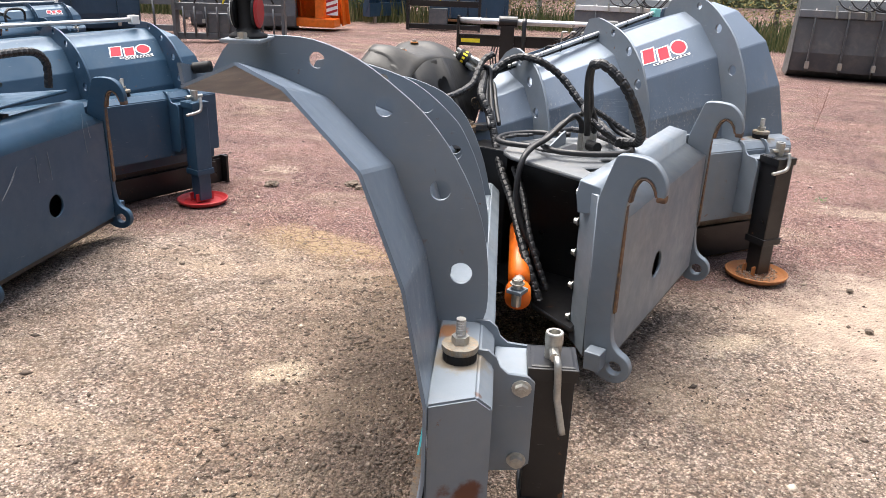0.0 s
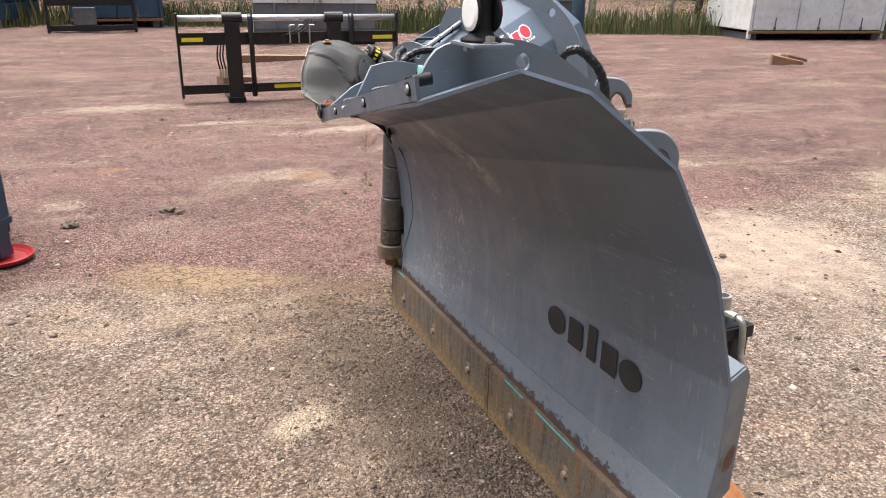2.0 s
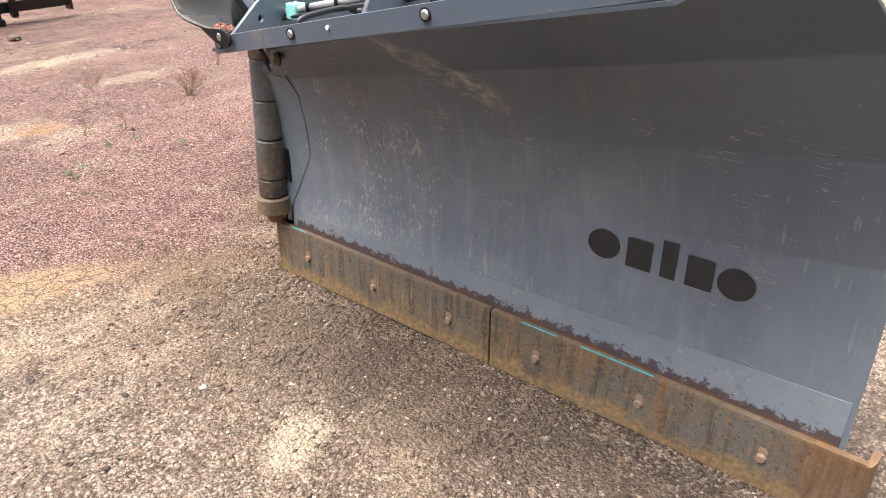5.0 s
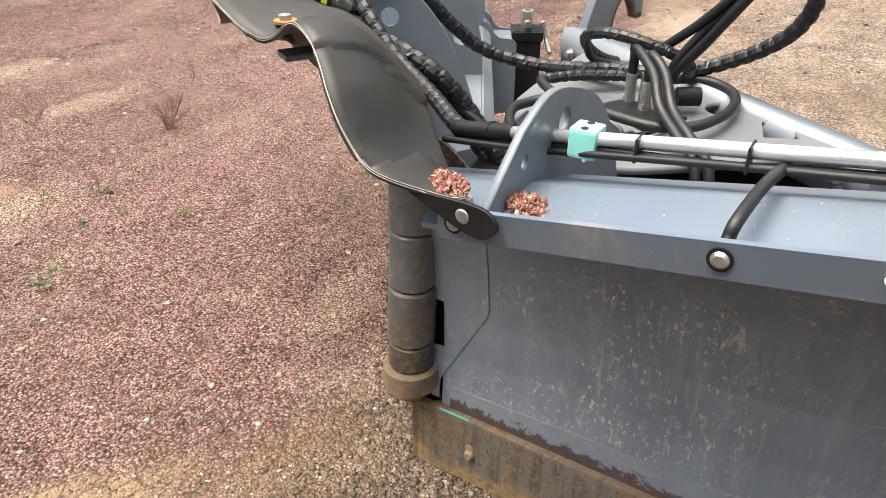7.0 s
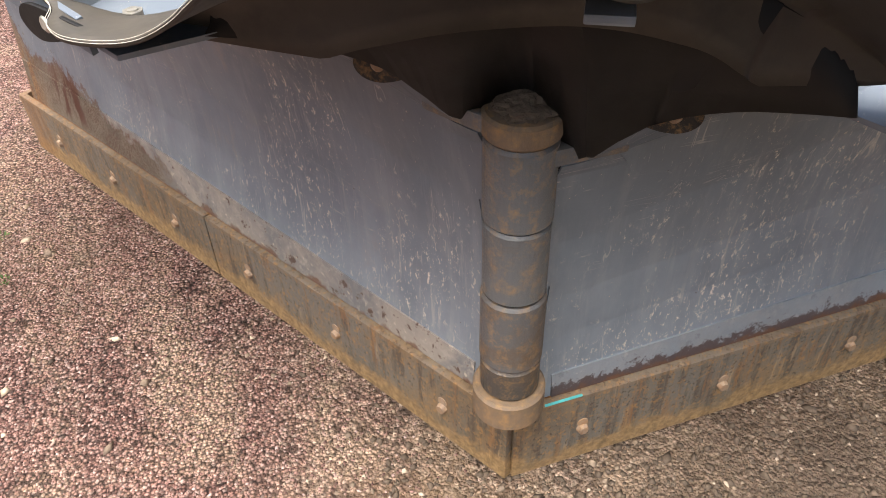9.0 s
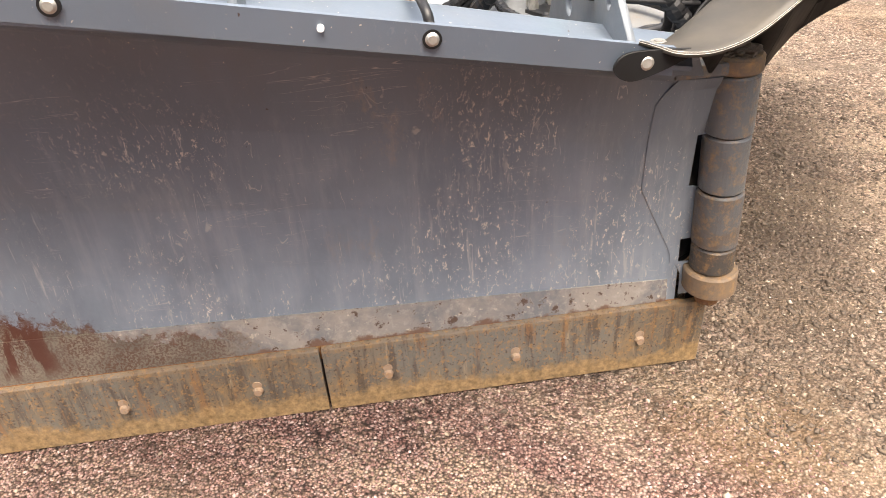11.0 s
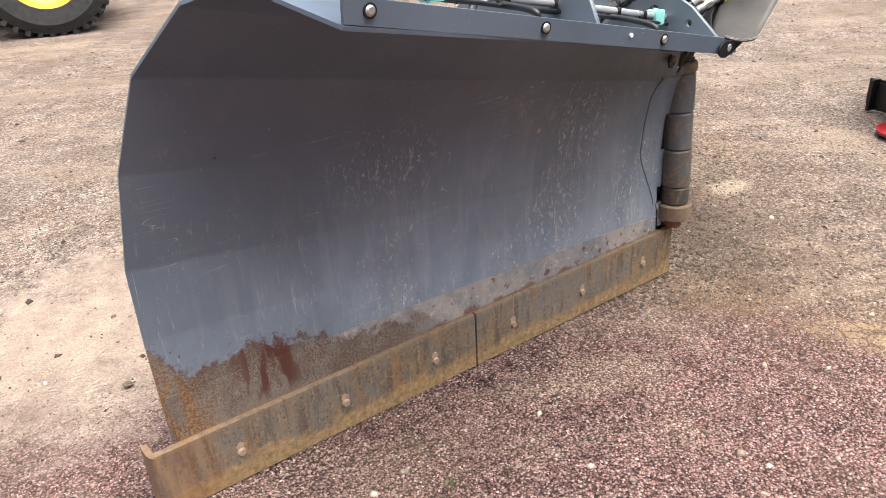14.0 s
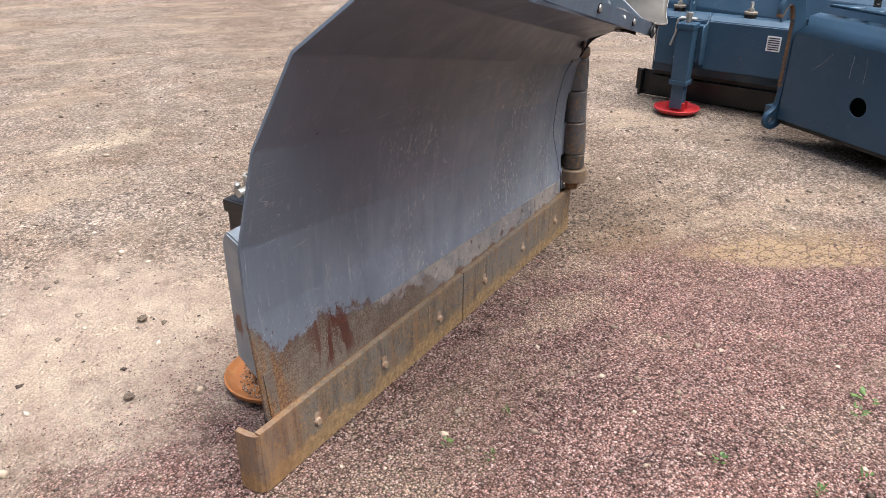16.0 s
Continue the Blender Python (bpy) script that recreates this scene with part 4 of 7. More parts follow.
        box(bm, (-0.02, -0.045, 0.822), (0.15, 0.01, 0.85), 0.006)
        part("hinge_tab", remap(bm, lambda v: to(v + Vector((0.5 * lean(v.z), 0.866 * lean(v.z), 0)))), M_HINGE, board)
    # hinge barrel: stacked rings
    ring_z = [(0.25, 0.312, 0.066, M_COLLAR), (0.314, 0.383, 0.053, M_DARKRING), (0.386, 0.531, 0.055, M_RING), (0.534, 0.673, 0.053, M_HINGE),
              (0.676, 0.815, 0.055, M_HINGE), (0.818, 0.856, 0.058, M_COLLAR)]
    for z0, z1, r, mt in ring_z:
        bm = bmesh.new()
        lathe(bm, [(r - 0.005, z0), (r, z0 + 0.005), (r, z1 - 0.005), (r - 0.005, z1)], (0, 0, 0), 40)
        part("hinge_ring", remap(bm, lambda v: v + Vector((lean(v.z), 0, 0))), mt, plow, smooth=False)
    bm = bmesh.new()
    rod(bm, (0, 0, 0.21), (0, 0, 0.86), 0.03, 16)
    part("hinge_pin", remap(bm, lambda v: v + Vector((lean(v.z), 0, 0))), M_RUST, plow)
    # dirt caked on the hinge's head
    bm = bmesh.new()
    bmesh.ops.create_icosphere(bm, subdivisions=4, radius=0.042)
    for v in bm.verts:
        v.co *= 1 + 0.35 * noise.noise(v.co * 45) + 0.2 * noise.noise(v.co * 120)
        v.co.z *= 0.5
    part("caked_dirt", remap(bm, lambda v: v + Vector((lean(0.86), 0, 0.858))), M_CAKE, plow, "caked brown dirt")
    # centre frame between the wings
    top = plate([(0.295, -0.06), (0.33, -0.16), (0.40, -0.225), (0.478, -0.265), (0.72, -0.373), (0.82, -0.42), (0.82, 0.45), (0.72, 0.395), (0.66, 0.363), (0.50, 0.28), (0.414, 0.224), (0.334, 0.15), (0.295, 0.06)],
                [circle(0.765, -0.10, 0.04), [(0.79, -0.19), (0.815, -0.25), (0.775, -0.31), (0.72, -0.26)]], 0.016)
    part("top_plate", remap(top, lambda v: Vector((v.x, v.y, 0.79 + 0.05 * v.x + v.z))), M_DUSTY if full else body, plow, "dusty steel plate behind the hinge" if full else "")
    low = plate([(0.10, -0.1), (0.82, -0.45), (0.82, 0.45), (0.10, 0.1)], [], 0.02)
    part("bottom_plate", remap(low, lambda v: Vector((v.x, v.y, 0.27 + v.z))), M_BLACKPAINT, plow)
    bm = bmesh.new()
    box(bm, (0.1, -0.07, 0.28), (0.3, 0.07, 0.79), 0.006)
    box(bm, (0.30, -0.02, 0.28), (0.80, 0.02, 0.79), 0.004)
    part("centre_web", bm, M_BLACKPAINT, plow)
    # coupler: two hook plates joined by a pressed back plate
    hook = [(0.875, 0.26), (0.875, 0.855), (0.922, 1.0), (0.932, 1.014), (0.985, 1.018), (1.035, 1.013), (1.07, 0.988), (1.095, 0.945), (1.1, 0.905), (1.088, 0.88), (1.07, 0.888),
            (1.065, 0.918), (1.048, 0.944), (1.022, 0.953), (1.0, 0.94), (0.985, 0.905), (0.975, 0.85), (0.965, 0.42), (0.975, 0.335), (1.0, 0.305), (1.04, 0.285), (1.055, 0.245),
            (1.045, 0.205), (1.01, 0.18), (0.965, 0.18), (0.92, 0.20)]
    hook = cut_corners(hook)
    kept = set(plow.children)
    for s in (1, -1):
        bm = plate(hook, [circle(0.995, 0.24, 0.026)], 0.034, 0.004)
        part("hook_plate", remap(bm, lambda v: Vector((v.x, s * 0.53 + v.z, v.y))), body, plow, "hooked coupling plate with rust-worn inner edge")
        bm = bmesh.new()
        box(bm, (0.905, s * 0.585 - 0.03, 0.245), (0.965, s * 0.585 + 0.03, 0.315), 0.006)
        part("stop_block", bm, body, plow)
        bm = bmesh.new()
        bm.free()
        bm = plate([(0.0, 0.25), (0.0, 0.81), (0.03, 0.845), (0.135, 0.86), (0.135, 0.25)], [], 0.016, 0.002)
        part("side_flange", remap(bm, lambda v: Vector((0.781 + 0.097 / 0.135 * v.x + 0.7 * v.z, s * (0.437 + 0.1 / 0.135 * v.x - 0.7 * v.z), v.y))), body, plow, "bent side flange bolted to the frame")
        for z in (0.83, 0.72, 0.60, 0.47, 0.34):
            bm = bmesh.new()
            hexbolt(bm, (0.775, s * 0.445, z), (-1, 0, 0), 0.011, 0.012)
            part("bolt", bm, M_ZINC, plow)
        bm = bmesh.new()
        tube(bm, [(0.982, s * 0.53, 0.86), (0.99, s * 0.53, 0.905), (1.005, s * 0.53, 0.936), (1.024, s * 0.53, 0.946), (1.045, s * 0.53, 0.936), (1.06, s * 0.53, 0.914), (1.068, s * 0.53, 0.892)], 0.008, 8)
        part("worn_hook_edge", remap(bm, lambda v: Vector((v.x, s * 0.53 + (v.y - s * 0.53) * 2.15, v.z))), M_RIM, plow, "rust-worn inner edge of the hook")
        bm = bmesh.new()
        box(bm, (1.067, s * 0.53 - 0.018, 0.876), (1.099, s * 0.53 + 0.018, 0.9), 0.010)
        part("hook_tip", bm, M_RIM, plow, "rusty worn hook tip")
        bm = bmesh.new()
        box(bm, (0.969, s * 0.53 - 0.012, 0.45), (0.976, s * 0.53 + 0.012, 0.86), 0.001)
        part("worn_edge", bm, M_RIM, plow)
    prof = [(0.955, 0.775), (0.965, 0.785), (0.872, 0.825), (0.868, 0.878), (0.79, 0.892), (0.78, 0.84), (0.79, 0.775)]
    bm = plate([(z, x) for x, z in prof], [], 1.01, 0.004)
    part("head_beam", remap(bm, lambda v: Vector((v.y, v.z, v.x))), body, plow, "stepped head beam of the coupler")
    bm = plate([(-0.505, 0.25), (0.505, 0.25), (0.505, 0.785), (-0.505, 0.785)], [circle(-0.05 if full else 0.03, 0.46, 0.055)], 0.012, 0.003)
    part("back_plate", remap(bm, lambda v: Vector((0.959 + v.z, v.x, v.y))), body, plow, "flat steel back plate with a round hole")
    bm = bmesh.new()
    box(bm, (0.80, -0.42, 0.26), (0.88, 0.42, 0.78), 0.003)
    part("inner_plate", bm, M_BLACKPAINT, plow)
    bm = bmesh.new()
    box(bm, (0.86, -0.5, 0.225), (0.955, 0.5, 0.248), 0.004)
    part("bottom_strip", bm, M_BLACKPAINT, plow)
    # the near coupler sits askew in its frame
    skew = Matrix.Translation((0, 0.036, -0.03)) @ Matrix.Rotation(radians(1.95), 4, "Z") @ Matrix.Rotation(radians(1.7), 4, "X")
    for ob in plow.children:
        if ob not in kept:
            ob.matrix_basis = skew if full else Matrix.Translation((0, 0, -0.115))
    return plow


HINGE = (-0.201, 3.363, 0.0)
main = make_plough(pose(*HINGE, 0, 0, -28.65), (M_GREY, M_FACE, M_BLACKPAINT, M_FOOT), "grey steel folding V snow plough standing on two support legs", True)
blue = make_plough(pose(-3.12, 3.37, 0, 0, 0, -2.5), (M_BLUE, M_BLUE, M_BLUE, M_RED), "dark blue steel folding V snow plough with red feet", False)


# ---- fittings of the near plough ----
def fittings(plow):
    boards = [o for o in plow.children if o.name.startswith("moldboard")]
    for s, board in zip((1, -1), boards):
        to = wing_map(s)
        rear = 0.011
        # bright pipe along the head of the wing, with its clamps
        def pipe_at(u):
            t = (u - 0.305) / 1.2
            return Vector((u, -0.175 - 0.255 * t, 1.064 + 0.27 * t))
        bm = bmesh.new()
        tube(bm, [pipe_at(u) for u in (0.30, 0.7, 1.1, 1.42)], 0.0098, 14, steps=3)
        part("pipe", remap(bm, to), M_STEEL, board, "bright steel pipe", True)
        for u in (0.46, 1.38):
            p = pipe_at(u)
            bm = bmesh.new()
            box(bm, p + Vector((-0.02, -0.02, -0.024)), p + Vector((0.02, 0.02, 0.018)), 0.005)
            clamp = part("pipe_clamp", remap(bm, to), M_TEAL, board, "mint green plastic pipe clamp")
            for dn in (-0.011, 0.011):
                bm = bmesh.new()
                rod(bm, p + Vector((0, dn, 0.0175)), p + Vector((0, dn, 0.0188)), 0.0055, 10)
                part("screw_hole", remap(bm, to), M_HOSE, clamp)
        bm = bmesh.new()
        tube(bm, [pipe_at(0.22) + Vector((0, 0, 0.0)), pipe_at(0.31), pipe_at(0.335)], 0.0132, 12)
        part("pipe_sleeve", remap(bm, to), M_RUBBER, board, smooth=True)
        # cables tied under the pipe
        for k in range(2):
            bm = bmesh.new()
            rnd = random.Random(5 + k)
            tube(bm, [pipe_at(u) + Vector((0, -0.004 - 0.009 * k + rnd.uniform(-0.003, 0.003), -0.0165 + rnd.uniform(-0.004, 0.002))) for u in (0.2, 0.35, 0.5, 0.65, 0.8, 0.95, 1.1, 1.25, 1.4)], 0.0052, 8)
            part("cable", remap(bm, to), M_HOSE, board, smooth=True)
        for u in (0.36, 0.44, 0.54, 0.68, 0.83, 0.97, 1.15, 1.32):
            p = pipe_at(u)
            bm = bmesh.new()
            box(bm, p + Vector((-0.0016, -0.019, -0.023)), p + Vector((0.0016, 0.0108, 0.0108)), 0.0012)
            part("cable_tie", remap(bm, to), M_HOSE, board)
        # short leads down to the lip
        for u, w in ((0.715, 0.70), (1.168, 1.152)):
            n, z = lip(w)
            p = pipe_at(u)
            bm = bmesh.new()
            tube(bm, [p + Vector((0.006, 0.0, -0.014)), p.lerp(Vector((w, n, z + 0.05)), 0.35) + Vector((0, 0, -0.006)), p.lerp(Vector((w, n, z + 0.05)), 0.8), Vector((w, n + 0.018, z + 0.04)), Vector((w, n + 0.009, z + 0.024))], 0.0075, 10)
            part("lead", remap(bm, to), M_HOSE, board, smooth=True)
        # small pierced ears on the head and nuts
        for u, dn in ((0.336, 0.055), (0.257, 0.135)):
            n, z = fold(7, u)
            bm = bmesh.new()
            hexbolt(bm, (u, n + dn, z + 0.012 - dn * 0.05), (0, 0, 1), 0.013, 0.014)
            part("bolt", remap(bm, to), M_ZINC, board)
        n, z = lip(0.845)
        bm = bmesh.new()
        rod(bm, (0.845, n - 0.004, z + 0.028), (0.845, n - 0.008, z + 0.028), 0.005, 12)
        part("plug", remap(bm, to), M_WHITE, board)
        # rubber ear under the lip beside the hinge
        ear = [(0.08, 0.905), (0.13, 0.892), (0.17, 0.872), (0.20, 0.868), (0.222, 0.88), (0.226, 0.902), (0.205, 0.925), (0.16, 0.945), (0.11, 0.955), (0.07, 0.95)]
        bm = plate(cut_corners(ear), [], 0.008)
        part("rubber_ear", remap(bm, lambda v: to((v.x, -0.035 - (v.x - 0.1) * 0.42 + v.z, v.y + 0.008))), M_DIRTYRUBBER, board, "dirty black rubber ear")
        bm = bmesh.new()
        roundbolt(bm, (0.188, -0.078, 0.906), (-0.3, -1, 0), 0.010, 0.007)
        part("bolt", remap(bm, to), M_BOLT, board)
    right, left = boards
    to = wing_map(-1)
    # five plain dark marks painted on the face
    disc = [circle(0, 0, 0.046, 28), []]
    slab = [[(-0.034, -0.046), (0.034, -0.046), (0.034, 0.046), (-0.034, 0.046)], []]
    bar = [[(-0.02, -0.046), (0.02, -0.046), (0.02, 0.068), (-0.02, 0.068)], []]
    for (outl, hol), u in zip((disc, slab, bar, slab, disc), (1.315, 1.415, 1.495, 1.575, 1.665)):
        bm = plate(outl, hol, 0.001)
        part("painted_mark", remap(bm, lambda v: to((u + v.x, face_n(u + v.x, 0.552 + v.y) - 0.0035 + v.z, 0.552 + v.y))), M_DARKMARK, left, "dark painted mark")
    # white slip stuck behind the outer edge
    bm = plate([(-0.012, 0.0), (0.006, -0.05), (0.014, 0.0), (-0.004, 0.06)], [], 0.001)
    part("white_slip", remap(bm, lambda v: to((1.955 + v.x, back_n(1.955, 0.60 + v.y, 0.001) + v.z, 0.60 + v.y))), M_STICKER_WHITE, left, "small white paper slip")
    # turquoise paint left along the seam over the cutting edge
    for u0, u1 in ((0.08, 0.16), (1.10, 1.22), (1.30, 1.52)):
        bm = bmesh.new()
        box(bm, (u0, 0.0002, 0.2028), (u1, 0.006, 0.2042), 0.0003)
        part("paint_line", remap(bm, to), M_TURQ, left, "line of turquoise paint")
    # side marker: rubber post with a red and a white reflector
    n, z = fold(6, 1.62)
    base = (1.62, -0.39, 1.345)
    bm = bmesh.new()
    box(bm, (1.57, -0.435, 1.392), (1.68, -0.345, 1.40), 0.003)
    part("marker_bracket", remap(bm, to), M_GREY, left)
    bm = bmesh.new()
    box(bm, (1.555, -0.40, 1.375), (1.575, -0.36, 1.391), 0.002)
    part("bracket_web", remap(bm, to), M_GREY, left)
    bm = bmesh.new()
    lathe(bm, [(0.042, 1.40), (0.042, 1.406), (0.028, 1.412), (0.021, 1.424), (0.020, 1.515), (0.034, 1.535), (0.036, 1.66), (0.028, 1.665)], (1.62, -0.39, 0), 20)
    part("marker_post", remap(bm, to), M_RUBBER, left, "black rubber marker post", True)
    for w, mt, hz, off in ((-1, M_WHITE, 1.456, 0.018), (1, M_RED, 1.456, 0.018), (-1, M_WHITE, 1.60, 0.034), (1, M_WHITE, 1.60, 0.034)):
        bm = bmesh.new()
        lathe(bm, [(0.030, 0.0), (0.038, 0.002), (0.038, 0.007), (0.030, 0.008)], (0, 0, 0), 24, Matrix.Rotation(radians(-90 * w), 4, "X"))
        remap(bm, lambda v: to(Vector((1.62, -0.39 + off * w, hz)) + v))
        holder = part("reflector_holder", bm, M_RUBBER, left)
        bm = bmesh.new()
        lathe(bm, [(0.035, 0.0), (0.036, 0.003), (0.028, 0.006), (0.008, 0.0065)], (0, 0, 0), 24, Matrix.Rotation(radians(-90 * w), 4, "X"))
        remap(bm, lambda v: to(Vector((1.62, -0.39 + (off + 0.0065) * w, hz)) + v))
        part("reflector", bm, mt, holder, "round white reflector" if mt is M_WHITE else "round red reflector")
    for u in (1.583, 1.66):
        bm = bmesh.new()
        hexbolt(bm, (u, -0.39, 1.40), (0, 0, 1), 0.011, 0.01)
        part("bolt", remap(bm, to), M_ZINC, left)
    # black plug through the lip's outer end
    n, z = lip(1.60)
    bm = bmesh.new()
    tube(bm, [(1.60, n + 0.005, z + 0.04), (1.60, n + 0.025, z + 0.043), (1.602, n + 0.045, z + 0.046)], 0.013, 12)
    part("rubber_plug", remap(bm, to), M_RUBBER, left, smooth=True)

    # flexible nose flap
    front = [(-0.156, -0.532, 1.02), (-0.16, -0.505, 1.006), (-0.185, -0.483, 1.012), (-0.225, -0.46, 1.028), (-0.248, -0.438, 1.042), (-0.256, -0.413, 1.06), (-0.265, -0.388, 1.092), (-0.267, -0.36, 1.124),
             (-0.264, -0.332, 1.148), (-0.263, -0.3, 1.17), (-0.267, -0.262, 1.184), (-0.27, -0.225, 1.18), (-0.272, -0.185, 1.16), (-0.276, -0.15, 1.142), (-0.287, -0.117, 1.134), (-0.305, -0.08, 1.147),
             (-0.318, -0.03, 1.165), (-0.322, 0.03, 1.173), (-0.318, 0.09, 1.173), (-0.308, 0.15, 1.166), (-0.292, 0.21, 1.146), (-0.272, 0.27, 1.113), (-0.252, 0.325, 1.072), (-0.24, 0.375, 1.046), (-0.233, 0.425, 1.036),
             (-0.222, 0.475, 1.034), (-0.195, 0.51, 1.036), (-0.165, 0.522, 1.042), (-0.15, 0.545, 1.052)]
    back = [(-0.12, -0.455, 0.985), (-0.112, -0.435, 0.986), (-0.111, -0.412, 0.995), (-0.112, -0.39, 1.013), (-0.112, -0.365, 1.03), (-0.109, -0.34, 1.046), (-0.106, -0.318, 1.058), (-0.104, -0.295, 1.07),
            (-0.103, -0.272, 1.08), (-0.103, -0.25, 1.09), (-0.11, -0.225, 1.108), (-0.118, -0.2, 1.122), (-0.12, -0.17, 1.13), (-0.12, -0.14, 1.136), (-0.12, -0.11, 1.14), (-0.12, -0.07, 1.142),
            (-0.12, -0.03, 1.14), (-0.12, 0.02, 1.134), (-0.12, 0.06, 1.128), (-0.12, 0.10, 1.12), (-0.12, 0.14, 1.11), (-0.118, 0.19, 1.096), (-0.115, 0.24, 1.078), (-0.113, 0.29, 1.062), (-0.112, 0.335, 1.045),
            (-0.111, 0.375, 1.03), (-0.11, 0.41, 1.018), (-0.112, 0.44, 1.012), (-0.12, 0.465, 1.01)]
    fl, bl = smooth_line(front, 4), smooth_line(back, 4)
    rows = []
    for i in range(9):
        t = i / 8
        rows.append([a.lerp(b, t) + Vector((0, 0, 0.026 * math.sin(math.pi * t) * max(0.0, min(1.0, (a.z - 1.04) / 0.08)) * (1 - 0.85 * math.exp(-((a.y + 0.04) / 0.11) ** 4)))) for a, b in zip(fl, bl)])
    for dx, dz in ((0.010, -0.008), (0.018, -0.024), (0.024, -0.05), (0.028, -0.085), (0.03, -0.115)):
        rows.append([b + Vector((dx, 0, dz)) * max(0.06, min(1.0, (b.z - 1.0) / 0.08)) for b in bl])
    bm = sheet(rows, 0.006)
    flap = part("nose_flap", bm, M_FLAP, plow, "black rubber nose flap with a stitched edge", True)
    for dz, r in ((0.005, 0.0005), (0.0085, 0.0004)):
        bm = bmesh.new()
        tube(bm, [p + Vector((-0.001, 0, dz)) for p in fl], r, 5, steps=2)
        part("stitching", bm, M_STITCH, flap)
    for s in (1, -1):
        to = wing_map(s)
        n, z = lip(0.36)
        ear = [(-0.14, 0.012), (-0.11, 0.017), (-0.06, 0.021), (-0.014, 0.026), (0.036, 0.028), (0.06, 0.022), (0.074, 0.006), (0.076, -0.008), (0.06, -0.026), (0.028, -0.037), (-0.03, -0.024), (-0.085, -0.006)]
        ear = [(0.385 + a * 0.68, z + (0.027 if s > 0 else 0.05) + b * 0.72) for a, b in ear]
        bm = plate(cut_corners(ear), [], 0.006)
        part("flap_ear", remap(bm, lambda v: to((v.x, lip(v.x)[0] - 0.013 + v.z, v.y))), M_RUBBER, flap)
    # dark lining that hangs behind the hinge
    edge = [(0.262, -0.285, 1.0), (0.235, -0.235, 0.985), (0.2, -0.17, 0.96), (0.16, -0.098, 0.917), (0.12, -0.056, 0.868), (0.085, -0.02, 0.83)]
    low = smooth_line([wing_map(-1)(p) for p in edge] + [(0.055, 0.0, 0.85)] + [wing_map(1)(p) for p in edge[::-1]], 3)
    top = smooth_line([(-0.1, -0.36, 1.0), (-0.095, -0.33, 1.03), (-0.09, -0.3, 1.05), (-0.085, -0.235, 1.08), (-0.10, -0.14, 1.12), (-0.105, -0.06, 1.13), (-0.105, 0.0, 1.13), (-0.105, 0.06, 1.12), (-0.10, 0.14, 1.10), (-0.085, 0.235, 1.07), (-0.09, 0.3, 1.05), (-0.095, 0.33, 1.04), (-0.1, 0.36, 1.02)], 3)
    part("flap_lining", sheet([[a.lerp(b, t) for a, b in zip(low, top)] for t in (0, 0.5, 1)], 0.004), M_RUBBER, flap, "black rubber lining", True)
    for x, y, z, big in ((-0.238, -0.1, 1.161, 1), (-0.272, 0.03, 1.185, 1), (-0.152, -0.512, 0.985, 0), (-0.152, 0.512, 0.992, 0)):
        bm = bmesh.new()
        if big:
            rod(bm, (x, y, z - 0.006), (x, y, z - 0.002), 0.018, 20)
        part("washer", bm, M_WASHER, flap) if big else bm.free()
        bm = bmesh.new()
        if big:
            rod(bm, (x, y, z - 0.003), (x, y, z + 0.006), 0.0105, 6)
        else:
            s = 1 if y > 0 else -1
            nn, zz = lip(0.363)
            roundbolt(bm, wing_map(s)((0.385, nn - 0.014, zz + (0.027 if s > 0 else 0.05))), (-0.87, 0.5 * s, 0.1), 0.0118, 0.007)
        part("bolt", bm, M_ZINC, flap)
    # bracket arm under the flap
    bm = bmesh.new()
    box(bm, (-0.25, -0.12, 1.098), (-0.10, -0.075, 1.108), 0.003)
    part("flap_arm", bm, M_GREY, plow)

    # hydraulic lines
    def hose(name, pts, r, wrap=0.0, label=""):
        bm = bmesh.new()
        tube(bm, pts, r, 10, wrap)
        return part(name, bm, M_HOSE, plow, label, not wrap)

    hose("wrapped_hose", [(-0.03, 0.28, 1.0), (-0.015, 0.31, 1.04), (0.01, 0.345, 1.085), (0.06, 0.37, 1.116), (0.12, 0.37, 1.126), (0.175, 0.382, 1.116), (0.21, 0.412, 1.093), (0.25, 0.448, 1.057), (0.297, 0.457, 1.014), (0.342, 0.457, 0.967),
                          (0.386, 0.456, 0.926), (0.43, 0.45, 0.888), (0.494, 0.425, 0.858), (0.56, 0.35, 0.846), (0.62, 0.24, 0.858), (0.655, 0.15, 0.874), (0.70, 0.07, 0.88), (0.745, 0.02, 0.88)], 0.018, 0.034, "black hose with spiral guard")
    hose("wrapped_hose", [(0.70, 0.06, 0.878), (0.745, 0.04, 0.884), (0.79, 0.03, 0.888), (0.828, 0.0, 0.902), (0.865, -0.08, 0.95), (0.876, -0.15, 1.007), (0.866, -0.195, 1.07), (0.84, -0.218, 1.13), (0.805, -0.232, 1.172), (0.77, -0.243, 1.2), (0.742, -0.25, 1.21), (0.712, -0.245, 1.2)], 0.0185, 0.034)
    hose("hose", [(0.735, -0.25, 1.205), (0.705, -0.235, 1.19), (0.68, -0.19, 1.12), (0.655, -0.11, 1.0), (0.635, -0.04, 0.91)], 0.012)
